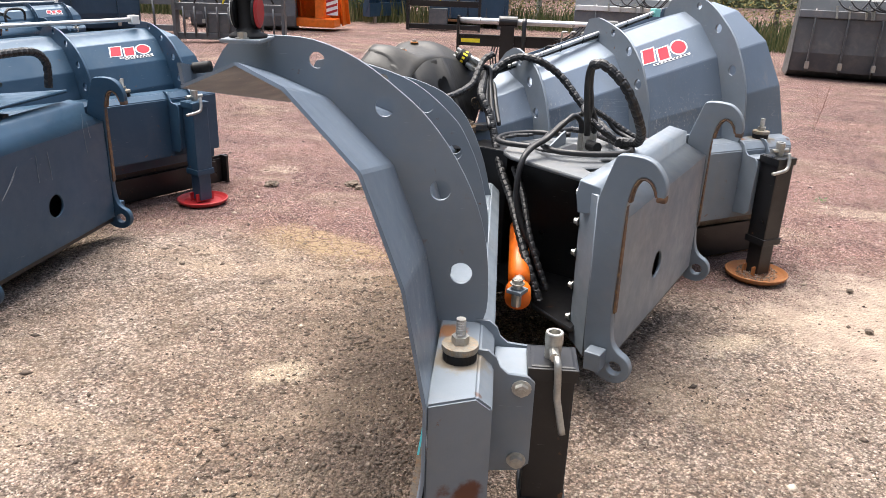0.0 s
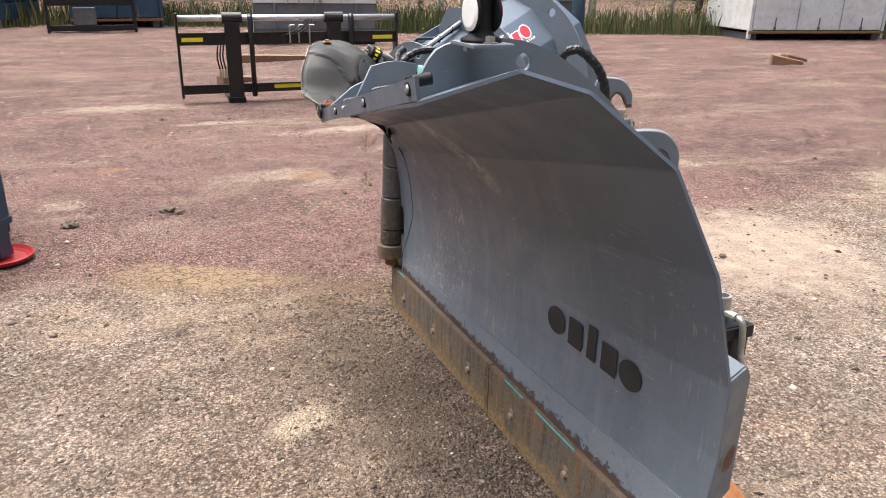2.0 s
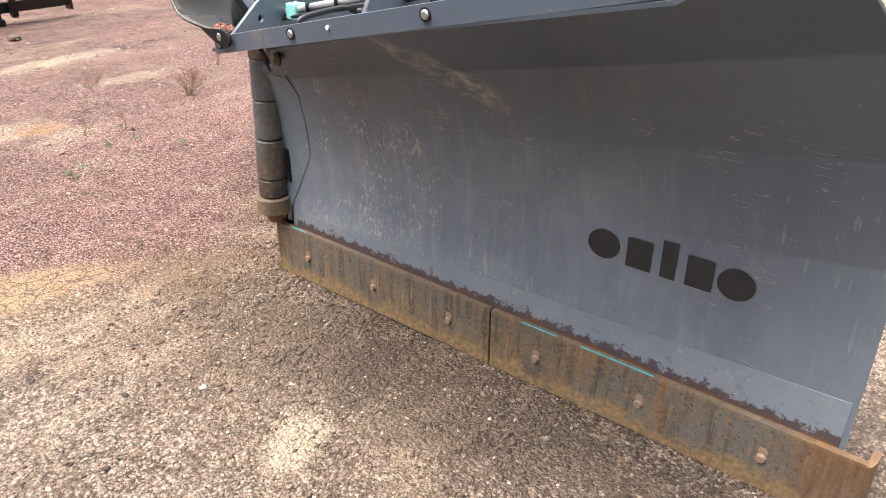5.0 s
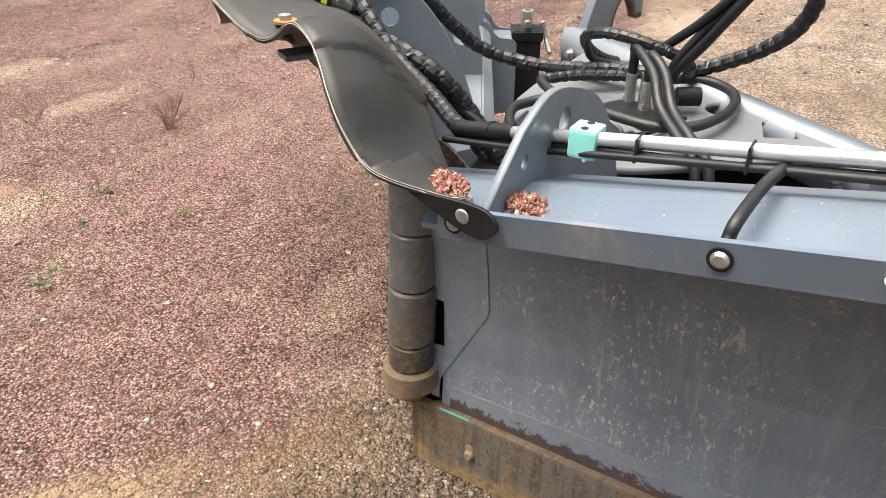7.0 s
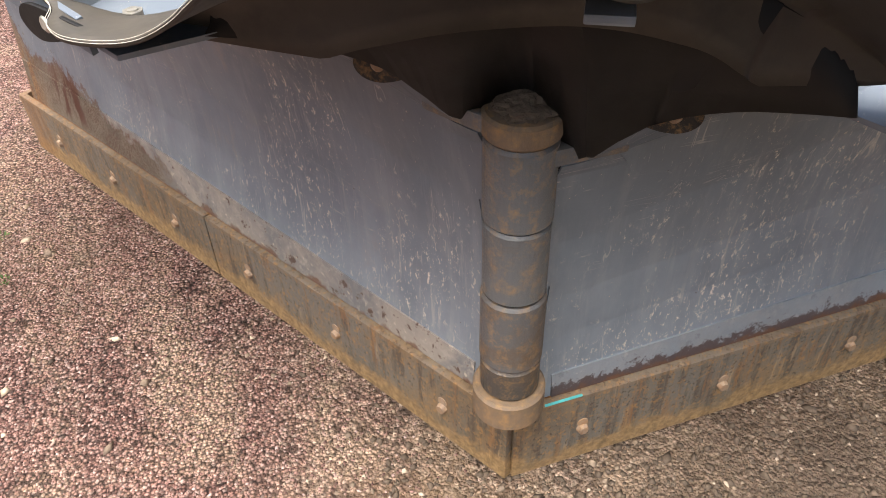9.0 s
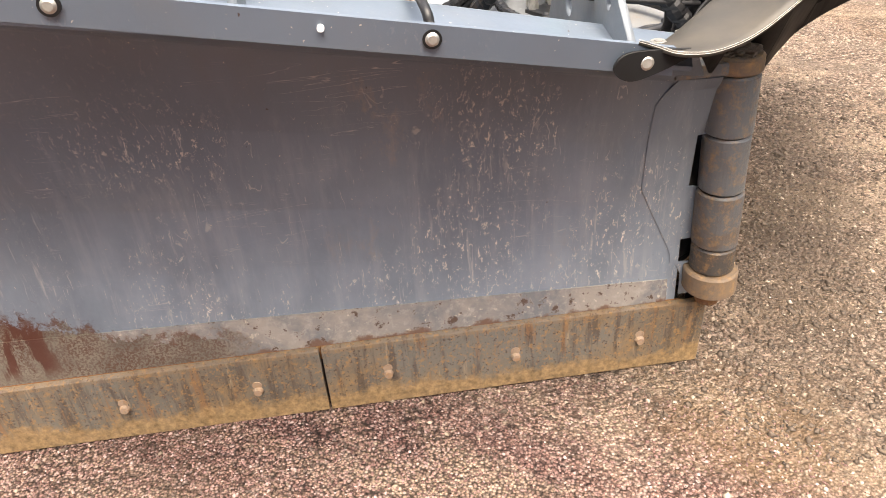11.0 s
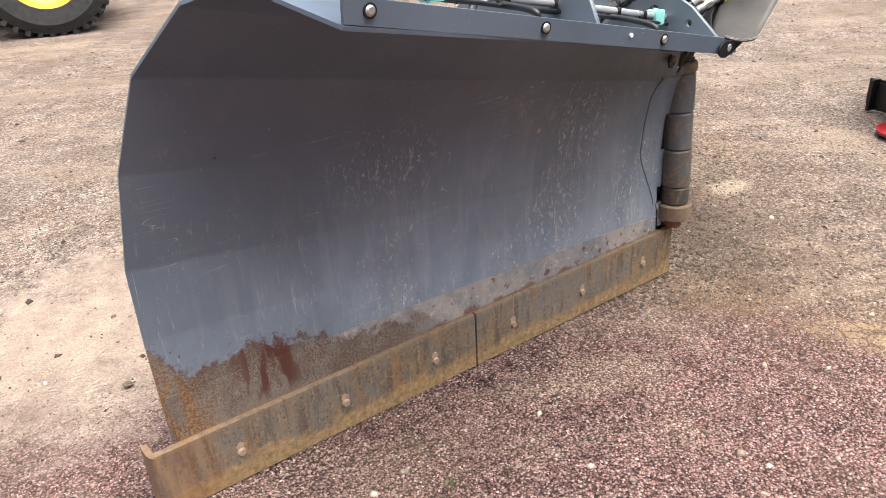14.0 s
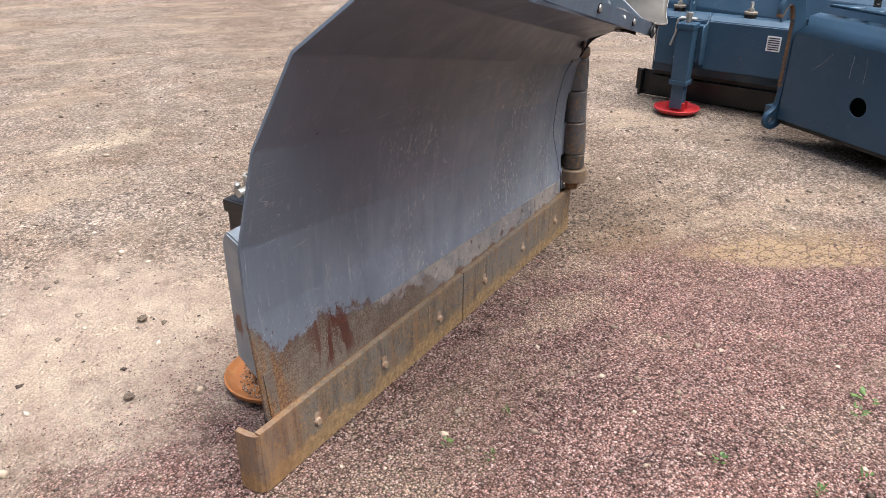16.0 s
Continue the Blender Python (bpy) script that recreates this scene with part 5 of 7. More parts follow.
    for k in (0, 1):
        o = Vector((0.012 * k, -0.026 * k, 0.012 * k))
        hose("wrapped_hose", [Vector(p) + o for p in ((-0.03, 0.26, 1.05), (0.03, 0.15, 1.015), (0.08, 0.06, 0.975), (0.14, 0.04, 0.9), (0.2, 0.0, 0.79), (0.27, -0.06, 0.7), (0.37, -0.14, 0.61), (0.49, -0.27, 0.52), (0.59, -0.36, 0.42), (0.655, -0.385, 0.32))], 0.0175, 0.032)
    hose("wrapped_hose", [(0.36, -0.12, 0.74), (0.46, -0.22, 0.68), (0.56, -0.33, 0.56), (0.63, -0.36, 0.44), (0.67, -0.36, 0.36)], 0.0125, 0.028)
    # guarded hose from the coupler round to the pipe
    hose("wrapped_hose", [(0.02, 0.24, 1.14), (0.0, 0.2, 1.12), (0.005, 0.14, 1.075), (0.02, 0.06, 1.02), (0.02, -0.1, 0.99), (0.0, -0.22, 0.985), (-0.005, -0.29, 0.998), (-0.001, -0.345, 1.018)], 0.015, 0.03)
    # gusset and the block of hydraulic stubs
    bm = plate([(0.0, 0.0), (0.20, 0.0), (0.18, 0.02), (0.03, 0.058), (0.0, 0.062)], [], 0.01)
    part("gusset", remap(bm, lambda v: Vector((0.475 + 0.05 * v.x + v.z, 0.10 - v.x, 0.815 + v.y))), M_GREY, plow)
    bm = bmesh.new()
    box(bm, (0.53, -0.10, 0.822), (0.62, 0.06, 0.838), 0.005)
    part("valve_block", bm, M_BLACKPAINT, plow)
    stubs = ((0.607, 0.042), (0.635, 0.022), (0.60, -0.02), (0.632, -0.042))
    for x, y in stubs:
        bm = bmesh.new()
        rod(bm, (x, y, 0.834), (x, y, 0.853), 0.0145, 6)
        lathe(bm, [(0.0118, 0.85), (0.0128, 0.854), (0.0128, 0.902), (0.0115, 0.906)], (x, y, 0), 14)
        part("hose_fitting", bm, M_ZINC, plow)
    for k, (x, y) in enumerate((stubs[0], stubs[2])):
        o = Vector((0.012 * k, -0.024 * k, 0.002 * k))
        hose("hose", [(x, y, 0.90), (x - 0.004, y - 0.006, 0.95), (x - 0.025, y - 0.03, 0.975), Vector((0.55, -0.085, 0.95)) + o, Vector((0.52, -0.15, 0.9)) + o, Vector((0.497, -0.23, 0.872)) + o, Vector((0.492, -0.29, 0.84)) + o,
                      Vector((0.488, -0.315, 0.77)) + o, Vector((0.49, -0.315, 0.67)) + o, Vector((0.525, -0.31, 0.56)) + o, Vector((0.58, -0.28, 0.46)) + o], 0.0112)
    for k, (x, y) in enumerate((stubs[1], stubs[3])):
        hose("hose", [(x, y, 0.90), (x + 0.008, y - 0.02, 0.96), (0.655 + 0.012 * k, -0.09 - 0.02 * k, 1.04), (0.675 + 0.012 * k, -0.165 - 0.015 * k, 1.12), (0.70 + 0.008 * k, -0.225, 1.185), (0.735, -0.245, 1.2)], 0.0108)
    # the loop that lies on the plate and the one that stands half up
    hose("hose", [(0.49, 0.115, 0.86), (0.43, 0.107, 0.856), (0.383, 0.119, 0.85), (0.326, 0.106, 0.848), (0.275, 0.041, 0.846), (0.255, -0.022, 0.846), (0.263, -0.087, 0.846), (0.287, -0.131, 0.847), (0.331, -0.156, 0.848), (0.385, -0.161, 0.85), (0.45, -0.155, 0.852)], 0.0115)
    hose("hose", [(0.459, 0.195, 0.866), (0.444, 0.153, 0.866), (0.429, 0.085, 0.868), (0.431, 0.048, 0.868), (0.445, -0.009, 0.868), (0.466, -0.076, 0.866), (0.495, -0.145, 0.864), (0.533, -0.179, 0.862), (0.593, -0.197, 0.862), (0.673, -0.183, 0.864), (0.746, -0.146, 0.866), (0.799, -0.089, 0.866), (0.813, -0.023, 0.866), (0.794, 0.025, 0.866), (0.74, 0.06, 0.862)], 0.0115)
    hose("wrapped_hose", [(0.76, 0.28, 0.845), (0.7, 0.265, 0.868), (0.645, 0.245, 0.9), (0.605, 0.22, 0.93), (0.565, 0.17, 0.965), (0.555, 0.11, 0.988), (0.57, 0.05, 0.994), (0.60, 0.0, 0.985), (0.65, -0.04, 0.962), (0.70, -0.04, 0.93), (0.735, -0.005, 0.898)], 0.0135, 0.026)
    hose("hose", [(0.605, 0.22, 0.93), (0.64, 0.235, 0.885), (0.70, 0.235, 0.86), (0.75, 0.2, 0.856)], 0.010)
    hose("wrapped_hose", [(0.455, 0.198, 0.866), (0.51, 0.188, 0.868), (0.577, 0.168, 0.868), (0.674, 0.112, 0.866)], 0.0135, 0.026)
    hose("hose", [(0.33, 0.05, 0.845), (0.27, 0.0, 0.843), (0.26, -0.05, 0.843), (0.29, -0.09, 0.843)], 0.0075)
    hose("hose", [(0.34, 0.07, 0.845), (0.29, 0.03, 0.843), (0.285, -0.02, 0.843), (0.25, -0.07, 0.843)], 0.0065)
    hose("hose", [(0.42, -0.05, 0.838), (0.46, -0.12, 0.836), (0.55, -0.13, 0.838), (0.64, -0.11, 0.84)], 0.005)
    # dark plug lying by the coupler
    bm = bmesh.new()
    rod(bm, (0.655, -0.06, 0.872), (0.70, -0.085, 0.872), 0.021, 18)
    part("plug_socket", bm, M_RUBBER, plow, "round black trailer plug")
    # quick-coupler with its dark cap
    q = Vector((-0.068, 0.199, 1.096))
    bm = bmesh.new()
    way = Vector((-0.149, -0.066, 0.09)).normalized()
    rod(bm, q + way * 0.02, q + way * 0.065, 0.034, 22)
    rod(bm, q + way * 0.065, q + way * 0.075, 0.034, 22, 0.026)
    part("coupler_cap", bm, M_RUBBER, plow, "black cap of the hydraulic coupler")
    side = way.orthogonal().normalized()
    for k in range(12):
        bm = bmesh.new()
        a = Matrix.Rotation(radians(30 * k), 3, way) @ side
        b = way.cross(a)
        tall = 0.007 if k % 3 else 0.011
        box(bm, (-tall, -0.005, 0.0335), (tall, 0.005, 0.0352), 0.0004, Matrix((way, b, a)).transposed().to_4x4())
        part("yellow_bar", remap(bm, lambda v: v + q + way * 0.042), M_LABEL, plow, "yellow printed bar on the cap")
    for k in range(3):
        o = Matrix.Rotation(radians(120 * k), 3, way) @ side * 0.02
        bm = bmesh.new()
        rod(bm, q + o - way * 0.05, q + o + way * 0.02, 0.0125, 12)
        rod(bm, q + o - way * 0.022, q + o - way * 0.004, 0.016, 6)
        rod(bm, q + o + way * 0.07, q + o + way * 0.09, 0.010, 12)
        part("coupler_plug", bm, M_ZINC, plow, "bright steel hydraulic plug")
        hose("hose", [q + o - way * 0.05, q + o - way * 0.09, q + Vector((0.11, 0.02 - 0.03 * k, -0.09)), Vector((0.12, 0.12 - 0.04 * k, 0.93)), Vector((0.18, 0.05 - 0.04 * k, 0.87))], 0.010)
    # orange ram in the hollow behind the wing
    for s in (-1, 1):
        bm = bmesh.new()
        rod(bm, (0.37, s * 0.05, 0.46), (0.60, s * 0.46, 0.42), 0.042, 20)
        rod(bm, (0.625, s * 0.51, 0.40), (0.655, s * 0.565, 0.395), 0.048, 16)
        part("ram_body", bm, M_ORANGE, plow, "orange hydraulic ram", True)
        bm = bmesh.new()
        rod(bm, (0.60, s * 0.46, 0.42), (0.64, s * 0.54, 0.40), 0.022, 14)
        rod(bm, (0.66, s * 0.585, 0.375), (0.66, s * 0.585, 0.46), 0.018, 12)
        hexbolt(bm, (0.66, s * 0.585, 0.46), (0, 0, 1), 0.02, 0.014)
        part("ram_pin", bm, M_ZINC, plow)
        bm = bmesh.new()
        box(bm, (0.632, s * 0.585 - 0.03, 0.428), (0.69, s * 0.585 + 0.03, 0.442), 0.003)
        part("ram_bracket", bm, M_GREY, plow)


def flap_mat():
    m = Mat("rubber_flap", 0.5, 0, 0.35)
    n1 = m.noise(4, 6, 0.6)
    c = m.mix(m.ramp(n1, [(0.35, 0.0), (0.75, 1.0)]), (0.021, 0.02, 0.0185), (0.052, 0.048, 0.042))
    c = m.mix(m.ramp(m.noise(2.2, 8, 0.7), [(0.5, 0.0), (0.66, 0.4)]), c, (0.11, 0.092, 0.07))
    return m.done(c, m.ramp(m.noise(9, 5), [(0.3, 0.42), (0.7, 0.6)]), m.bump(m.noise(70, 4), 0.12, 0.002))


M_FLAP = flap_mat()
M_DIRTYRUBBER = rusty("dirty_rubber", (0.014, 0.013, 0.012), (0.045, 0.03, 0.02), 0.68, 0.7, 14.0)
M_STITCH = plain("pale_thread", (0.42, 0.4, 0.36), 0.7, 0, 0.3, 60)
M_WASHER = rusty("washer_rust", (0.45, 0.2, 0.06), (0.4, 0.14, 0.03), 0.5, 0.6, 20)
M_TURQ = plain("turquoise_paint", (0.06, 0.38, 0.4), 0.5, 0, 0.3, 40)
shape_of(True)
fittings(main)


def sticker(plow, u, scale, bars):
    """Maker's sticker on the back of a wing: three red shapes on white, grey bars below."""
    to = wing_map(1)
    board = [o for o in plow.children if o.name.startswith("moldboard")][0]

    def lay(bm, lift):
        def on(v):
            uu, h = u + v.x * scale, 0.22 + (v.y + 0.04) * 3.4
            (n0, z0), (n1, z1) = fold(4, uu), fold(5, uu)
            w = Vector((0, z1 - z0, n0 - n1)).normalized()
            return to(Vector((uu, n0 + (n1 - n0) * h, z0 + (z1 - z0) * h)) + w * (0.0095 + lift + v.z * 0.2))
        return remap(bm, on)
    shapes = ([(0.0, 0.02), (0.025, 0.135), (0.105, 0.13), (0.08, 0.015)],
              [(0.115, 0.005), (0.13, 0.105), (0.205, 0.105), (0.19, 0.005)],
              [(0.28 + 0.055 * math.cos(a), 0.065 + 0.055 * math.sin(a)) for a in [6.2832 * k / 18 for k in range(18)]])
    for poly in shapes:
        cx, cy = sum(p[0] for p in poly) / len(poly), sum(p[1] for p in poly) / len(poly)
        rim = [(p[0] + 0.011 * (1 if p[0] > cx else -1), p[1] + 0.009 * (1 if p[1] > cy else -1)) for p in poly]
        if len(poly) > 10:
            rim = [(cx + (p[0] - cx) * 1.2, cy + (p[1] - cy) * 1.2) for p in poly]
        back = part("sticker", lay(plate(rim, [], 0.002), 0.0), M_STICKER_WHITE, board, "white rim of a red sticker")
        part("red_shape", lay(plate(poly, [], 0.002), 0.001), M_STICKER_RED, back)
    for y, x0, x1 in ((-0.014, 0.06, 0.34), (-0.034, 0.10, 0.34))[:bars]:
        strip = part("sticker", lay(plate([(x0, y - 0.009), (x1, y - 0.009), (x1, y + 0.007), (x0, y + 0.007)], [], 0.002), 0.0), M_STICKER_WHITE, board)
        for k in range(9):
            xa = x0 + 0.008 + (x1 - x0 - 0.016) * k / 9
            part("grey_bar", lay(plate([(xa, y - 0.006), (xa + 0.016, y - 0.006), (xa + 0.016, y + 0.004), (xa, y + 0.004)], [], 0.002), 0.001), M_DARKMARK, strip)


sticker(main, 1.09, 0.88, 1)
shape_of(False)
sticker(blue, 1.36, 0.82, 2)


M_SCRATCH = plain("scratched_paint", (0.22, 0.245, 0.27), 0.6, 0, 0.3, 60)


def blue_extras(plow):
    boards = [o for o in plow.children if o.name.startswith("moldboard")]
    for s, board in zip((1, -1), boards):
        to = wing_map(s)
        bm = bmesh.new()
        tube(bm, [(0.3, -0.25, 1.095), (0.9, -0.25, 1.10), (1.66, -0.25, 1.11)], 0.0135, 12, steps=3)
        part("pipe", remap(bm, to), M_STEEL, board, "bright steel pipe", True)
        bm = bmesh.new()
        box(bm, (1.62, -0.28, 1.08), (1.67, -0.22, 1.135), 0.006)
        part("pipe_clamp", remap(bm, to), M_WHITE, board, "white pipe clamp")
        bm = bmesh.new()
        rod(bm, (0.72, 0.12, 0.20), (0.72, 0.12, 0.29), 0.045, 16)
        rod(bm, (0.72, 0.12, 0.22), (0.72, 0.12, 0.255), 0.055, 16)
        part("spring_pad", remap(bm, to), M_RED, board, "red pad under the beam")
        bm = bmesh.new()
        rod(bm, (0.72, 0.12, 0.10), (0.72, 0.12, 0.2), 0.028, 12)
        part("spring_bolt", remap(bm, to), M_ZINC, board)
        bm = bmesh.new()
        box(bm, (1.95, -0.005, 0.03), (2.10, 0.01, 0.19), 0.004)
        part("edge_bracket", remap(bm, to), M_BLACKPAINT, board)
    bm = bmesh.new()
    tube(bm, [(0.80, -0.13, 0.86), (0.79, -0.13, 0.97), (0.80, -0.06, 1.05), (0.80, 0.10, 1.06), (0.80, 0.27, 1.045), (0.79, 0.36, 0.98), (0.77, 0.38, 0.86)], 0.021, 10, 0.036)
    part("wrapped_hose", bm, M_HOSE, plow, "black hose with spiral guard")
    for k, z in enumerate((0.965, 0.985, 1.0)):
        bm = bmesh.new()
        tube(bm, [(0.7, -0.40 + 0.05 * k, 0.88), (0.66, -0.2, z), (0.62, 0.05, z - 0.02), (0.6, 0.25, 0.88)], 0.012, 10)
        part("hose", bm, M_HOSE, plow, smooth=True)
    # white label on the beam
    to = wing_map(-1)
    bm = plate([(-0.045, -0.055), (0.045, -0.055), (0.045, 0.055), (-0.045, 0.055)], [], 0.002, 0.0)
    lab = part("label_plate", remap(bm, lambda v: to((1.11 + v.x, 0.202 + v.z, 0.553 + v.y))), M_STICKER_WHITE, boards[1], "white label with grey print")
    for k in range(6):
        bm = plate([(-0.036, -0.004), (0.036, -0.004), (0.036, 0.004), (-0.036, 0.004)], [], 0.001, 0.0)
        part("print_bar", remap(bm, lambda v: to((1.11 + v.x, 0.2040 + v.z, 0.513 + 0.016 * k + v.y))), M_DARKMARK, lab)
    # long bright scratches on the back plate
    rs = random.Random(12)
    for y, z, dy, dz in ((0.02, 0.62, 0.01, -0.14), (-0.06, 0.62, -0.008, -0.13), (0.32, 0.66, 0.012, -0.12), (0.33, 0.74, -0.01, -0.1), (0.36, 0.70, 0.014, -0.09), (-0.2, 0.60, -0.12, -0.12), (-0.22, 0.57, -0.1, -0.09)):
        bm = bmesh.new()
        pts = [(0.9665, y + dy * t + rs.uniform(-0.004, 0.004), z + dz * t) for t in (0, 0.3, 0.6, 1.0)]
        tube(bm, pts, 0.0011, 5, steps=1)
        part("scratch", bm, M_SCRATCH, plow)


blue_extras(blue)

# ---- the yard behind ----
M_DARK = paint("dark_grey_paint", (0.085, 0.09, 0.095), 0.45, 0.3)
M_MIDGREY = paint("mid_grey_paint", (0.12, 0.13, 0.14), 0.5, 0.4)
M_PALE = paint("pale_container", (0.62, 0.63, 0.62), 0.55, 0.5, (0.3, 0.27, 0.22))
M_WOOD = plain("raw_timber", (0.2, 0.11, 0.06), 0.8, 0, 0.3, 14)
M_TYRE = plain("tyre_rubber", (0.025, 0.025, 0.026), 0.75, 0, 0.4, 18, 0.3)


def carriage():
    """Black pallet-fork carriage lying in the yard behind the plough."""
    t = thing("fork_carriage", "black steel pallet fork carriage with bright cross tube", "fork carriage", pose(-0.69, 9.05, 0.0, 0, 0, -1))
    L = 2.46

    def p(name, mt, lab="", *boxes):
        bm = bmesh.new()
        for lo, hi in boxes:
            box(bm, lo, hi, 0.004)
        return part(name, bm, mt, t, lab)
    bm = bmesh.new()
    rod(bm, (0.03, 0, 0.90), (L - 0.03, 0, 0.90), 0.034, 18)
    part("cross_tube", bm, M_STEEL, t, "bright steel cross tube", True)
    p("upper_beam", M_BLACKPAINT, "", ((0.02, -0.02, 0.62), (L - 0.02, 0.06, 0.74)), ((0.02, -0.035, 0.735), (L - 0.02, 0.0, 0.75)))
    p("lower_beam", M_BLACKPAINT, "", ((0.02, -0.02, 0.10), (L - 0.02, 0.06, 0.19)), ((0.02, -0.04, 0.185), (L - 0.02, 0.0, 0.20)))
    for x in (0.0, L - 0.025):
        p("end_plate", M_BLACKPAINT, "", ((x, -0.05, 0.06), (x + 0.025, 0.08, 0.95)))
    for x in (0.50, 1.62):
        p("fork_shank", M_BLACKPAINT, "", ((x, -0.06, 0.02), (x + 0.16, 0.0, 0.86)))
        bm = bmesh.new()
        rod(bm, (x - 0.02, 0, 0.90), (x + 0.19, 0, 0.90), 0.062, 18)
        part("fork_eye", bm, M_BLACKPAINT, t)
        p("fork_tine", M_BLACKPAINT, "", ((x, 0.0, 0.0), (x + 0.16, 1.0, 0.035)))
        bm = plate([(0.02, 0.08), (0.06, 0.06), (0.1, 0.09), (0.075, 0.22), (0.06, 0.5), (0.075, 0.84), (0.09, 0.93), (0.05, 0.95), (0.02, 0.9), (0.035, 0.5)], [], 0.05)
        part("guard_bar", remap(bm, lambda v: Vector((x + 0.27 + v.z, -0.14 + v.x, v.y))), M_BLACKPAINT, t)
        p("foot_block", M_RUBBER, "", ((x - 0.01, -0.10, 0.0), (x + 0.17, 0.06, 0.06)))
    for x0, x1, z in ((0.05, 0.27, 0.68), (L - 0.3, L - 0.06, 0.68), (1.0, 1.3, 0.16)):
        p("yellow_label", M_LABEL, "yellow warning label", ((x0, -0.026, z - 0.022), (x1, -0.021, z + 0.022)))
    for k in range(3):
        bm = bmesh.new()
        tube(bm, [(0.42 + 0.03 * k, -0.02, 0.62), (0.40 + 0.03 * k, -0.05, 0.5), (0.42 + 0.03 * k, -0.05, 0.36)], 0.008, 8)
        part("hose", bm, M_HOSE, t, smooth=True)
        bm = bmesh.new()
        tube(bm, [(1.1 + 0.05 * k, -0.02, 0.70), (1.25 + 0.05 * k, -0.06, 0.76), (1.4 + 0.03 * k, -0.02, 0.88)], 0.008, 8)
        part("hose", bm, M_HOSE, t, smooth=True)
        bm = bmesh.new()
        rod(bm, (0.42 + 0.03 * k, -0.05, 0.37), (0.42 + 0.03 * k, -0.05, 0.27), 0.012, 10)
        part("hose_end", bm, M_ZINC, t)
    for x in (1.2, 1.3, 1.42):
        bm = bmesh.new()
        tube(bm, [(x, -0.05, 0.63), (x, -0.05, 0.80), (x + 0.015, -0.05, 0.82), (x + 0.06, -0.05, 0.82)], 0.011, 8, steps=3)
        part("valve_pipe", bm, M_ZINC, t, smooth=True)


carriage()


def bucket(name, label, at, width, height, depth, mt, lip_mt, ribs=3, hoses=True):
    """A loader bucket seen from behind: curved shell, side plates, head beam, back ribs."""
    t = thing(name, label, "loader bucket", at)
    prof = [(depth, 0.0), (0.35 * depth, 0.0), (0.1 * depth, 0.08 * height), (0.0, 0.3 * height), (0.0, 0.68 * height), (0.1 * depth, 0.9 * height), (0.3 * depth, height)]
    rows = [[Vector((x * width, n, z)) for x in (0, 0.25, 0.5, 0.75, 1)] for n, z in prof]
    part("shell", sheet(rows, 0.02), mt, t)
    for x in (0.0, width):
        bm = plate([(n, z) for n, z in prof], [], 0.025)
        part("side_plate", remap(bm, lambda v: Vector((x + v.z, v.x, v.y))), mt, t)
    bm = bmesh.new()
    box(bm, (0, -0.03, 0.70 * height), (width, 0.05, 0.78 * height), 0.01)
    part("head_beam", bm, lip_mt, t)
    for i in range(ribs):
        x = width * (i + 0.5) / ribs
        bm = plate([(0.02, 0.05 * height), (-0.05, 0.15 * height), (-0.05, 0.65 * height), (0.02, 0.8 * height)], [], 0.02)
        part("back_rib", remap(bm, lambda v: Vector((x + v.z, v.x, v.y))), mt, t)
        bm = bmesh.new()
        box(bm, (x - 0.03, -0.08, 0.12 * height), (x + 0.03, -0.03, 0.2 * height), 0.006)
        part("rib_shoe", bm, M_ZINC, t)
    bm = bmesh.new()
    box(bm, (-0.01, depth - 0.02, 0.0), (width + 0.01, depth + 0.12, 0.03), 0.004)
    part("bottom_edge", bm, M_RUST, t)
    if hoses:
        rnd = random.Random(3)
        for k in range(5):
            x0 = rnd.uniform(0.1, 0.8) * width
            bm = bmesh.new()
            tube(bm, [(x0, -0.04, 0.9 * height), (x0 + 0.1, -0.1, 0.82 * height), (x0 + 0.3, -0.1, 0.8 * height), (x0 + 0.45, -0.06, 0.95 * height)], 0.012, 8)
            part("hose", bm, M_HOSE, t, smooth=True)
            bm = bmesh.new()
            rod(bm, (x0, -0.06, 0.84 * height), (x0 + 0.02, -0.08, 0.7 * height), 0.016, 8)
            part("hose_end", bm, M_ZINC, t)
    return t


bucket("loader_bucket", "dark grey loader bucket with black hoses on its head", pose(4.25, 12.55, 0, 0, 0, -12.5), 1.85, 1.3, 0.9, M_DARK, M_MIDGREY, 4)
bucket("loader_bucket", "blue steel loader bucket with hydraulic hoses", pose(-9.3, 13.3, 0, 0, 0, 38), 2.4, 1.25, 0.9, M_BLUE, M_BLUE, 3)
bucket("loader_bucket", "grey loader bucket standing among attachments", pose(-7.0, 16.2, 0.0, 0, 0, 12), 2.2, 1.0, 0.8, M_MIDGREY, M_DARK, 4)
bm = bmesh.new()
box(bm, (0, 0, 0), (0.06, 0.7, 0.85), 0.02)
for i in range(8):
    box(bm, (-0.03, 0.03 + i * 0.085, -0.06), (0.05, 0.07 + i * 0.085, 0.02), 0.004)
ob = tagged(part("brush_end", bm, M_BLUE), "blue end plate with black bristle row", "attachment part")
ob.matrix_world = pose(6.3, 12.2, 0.12, 0, 0, -14)


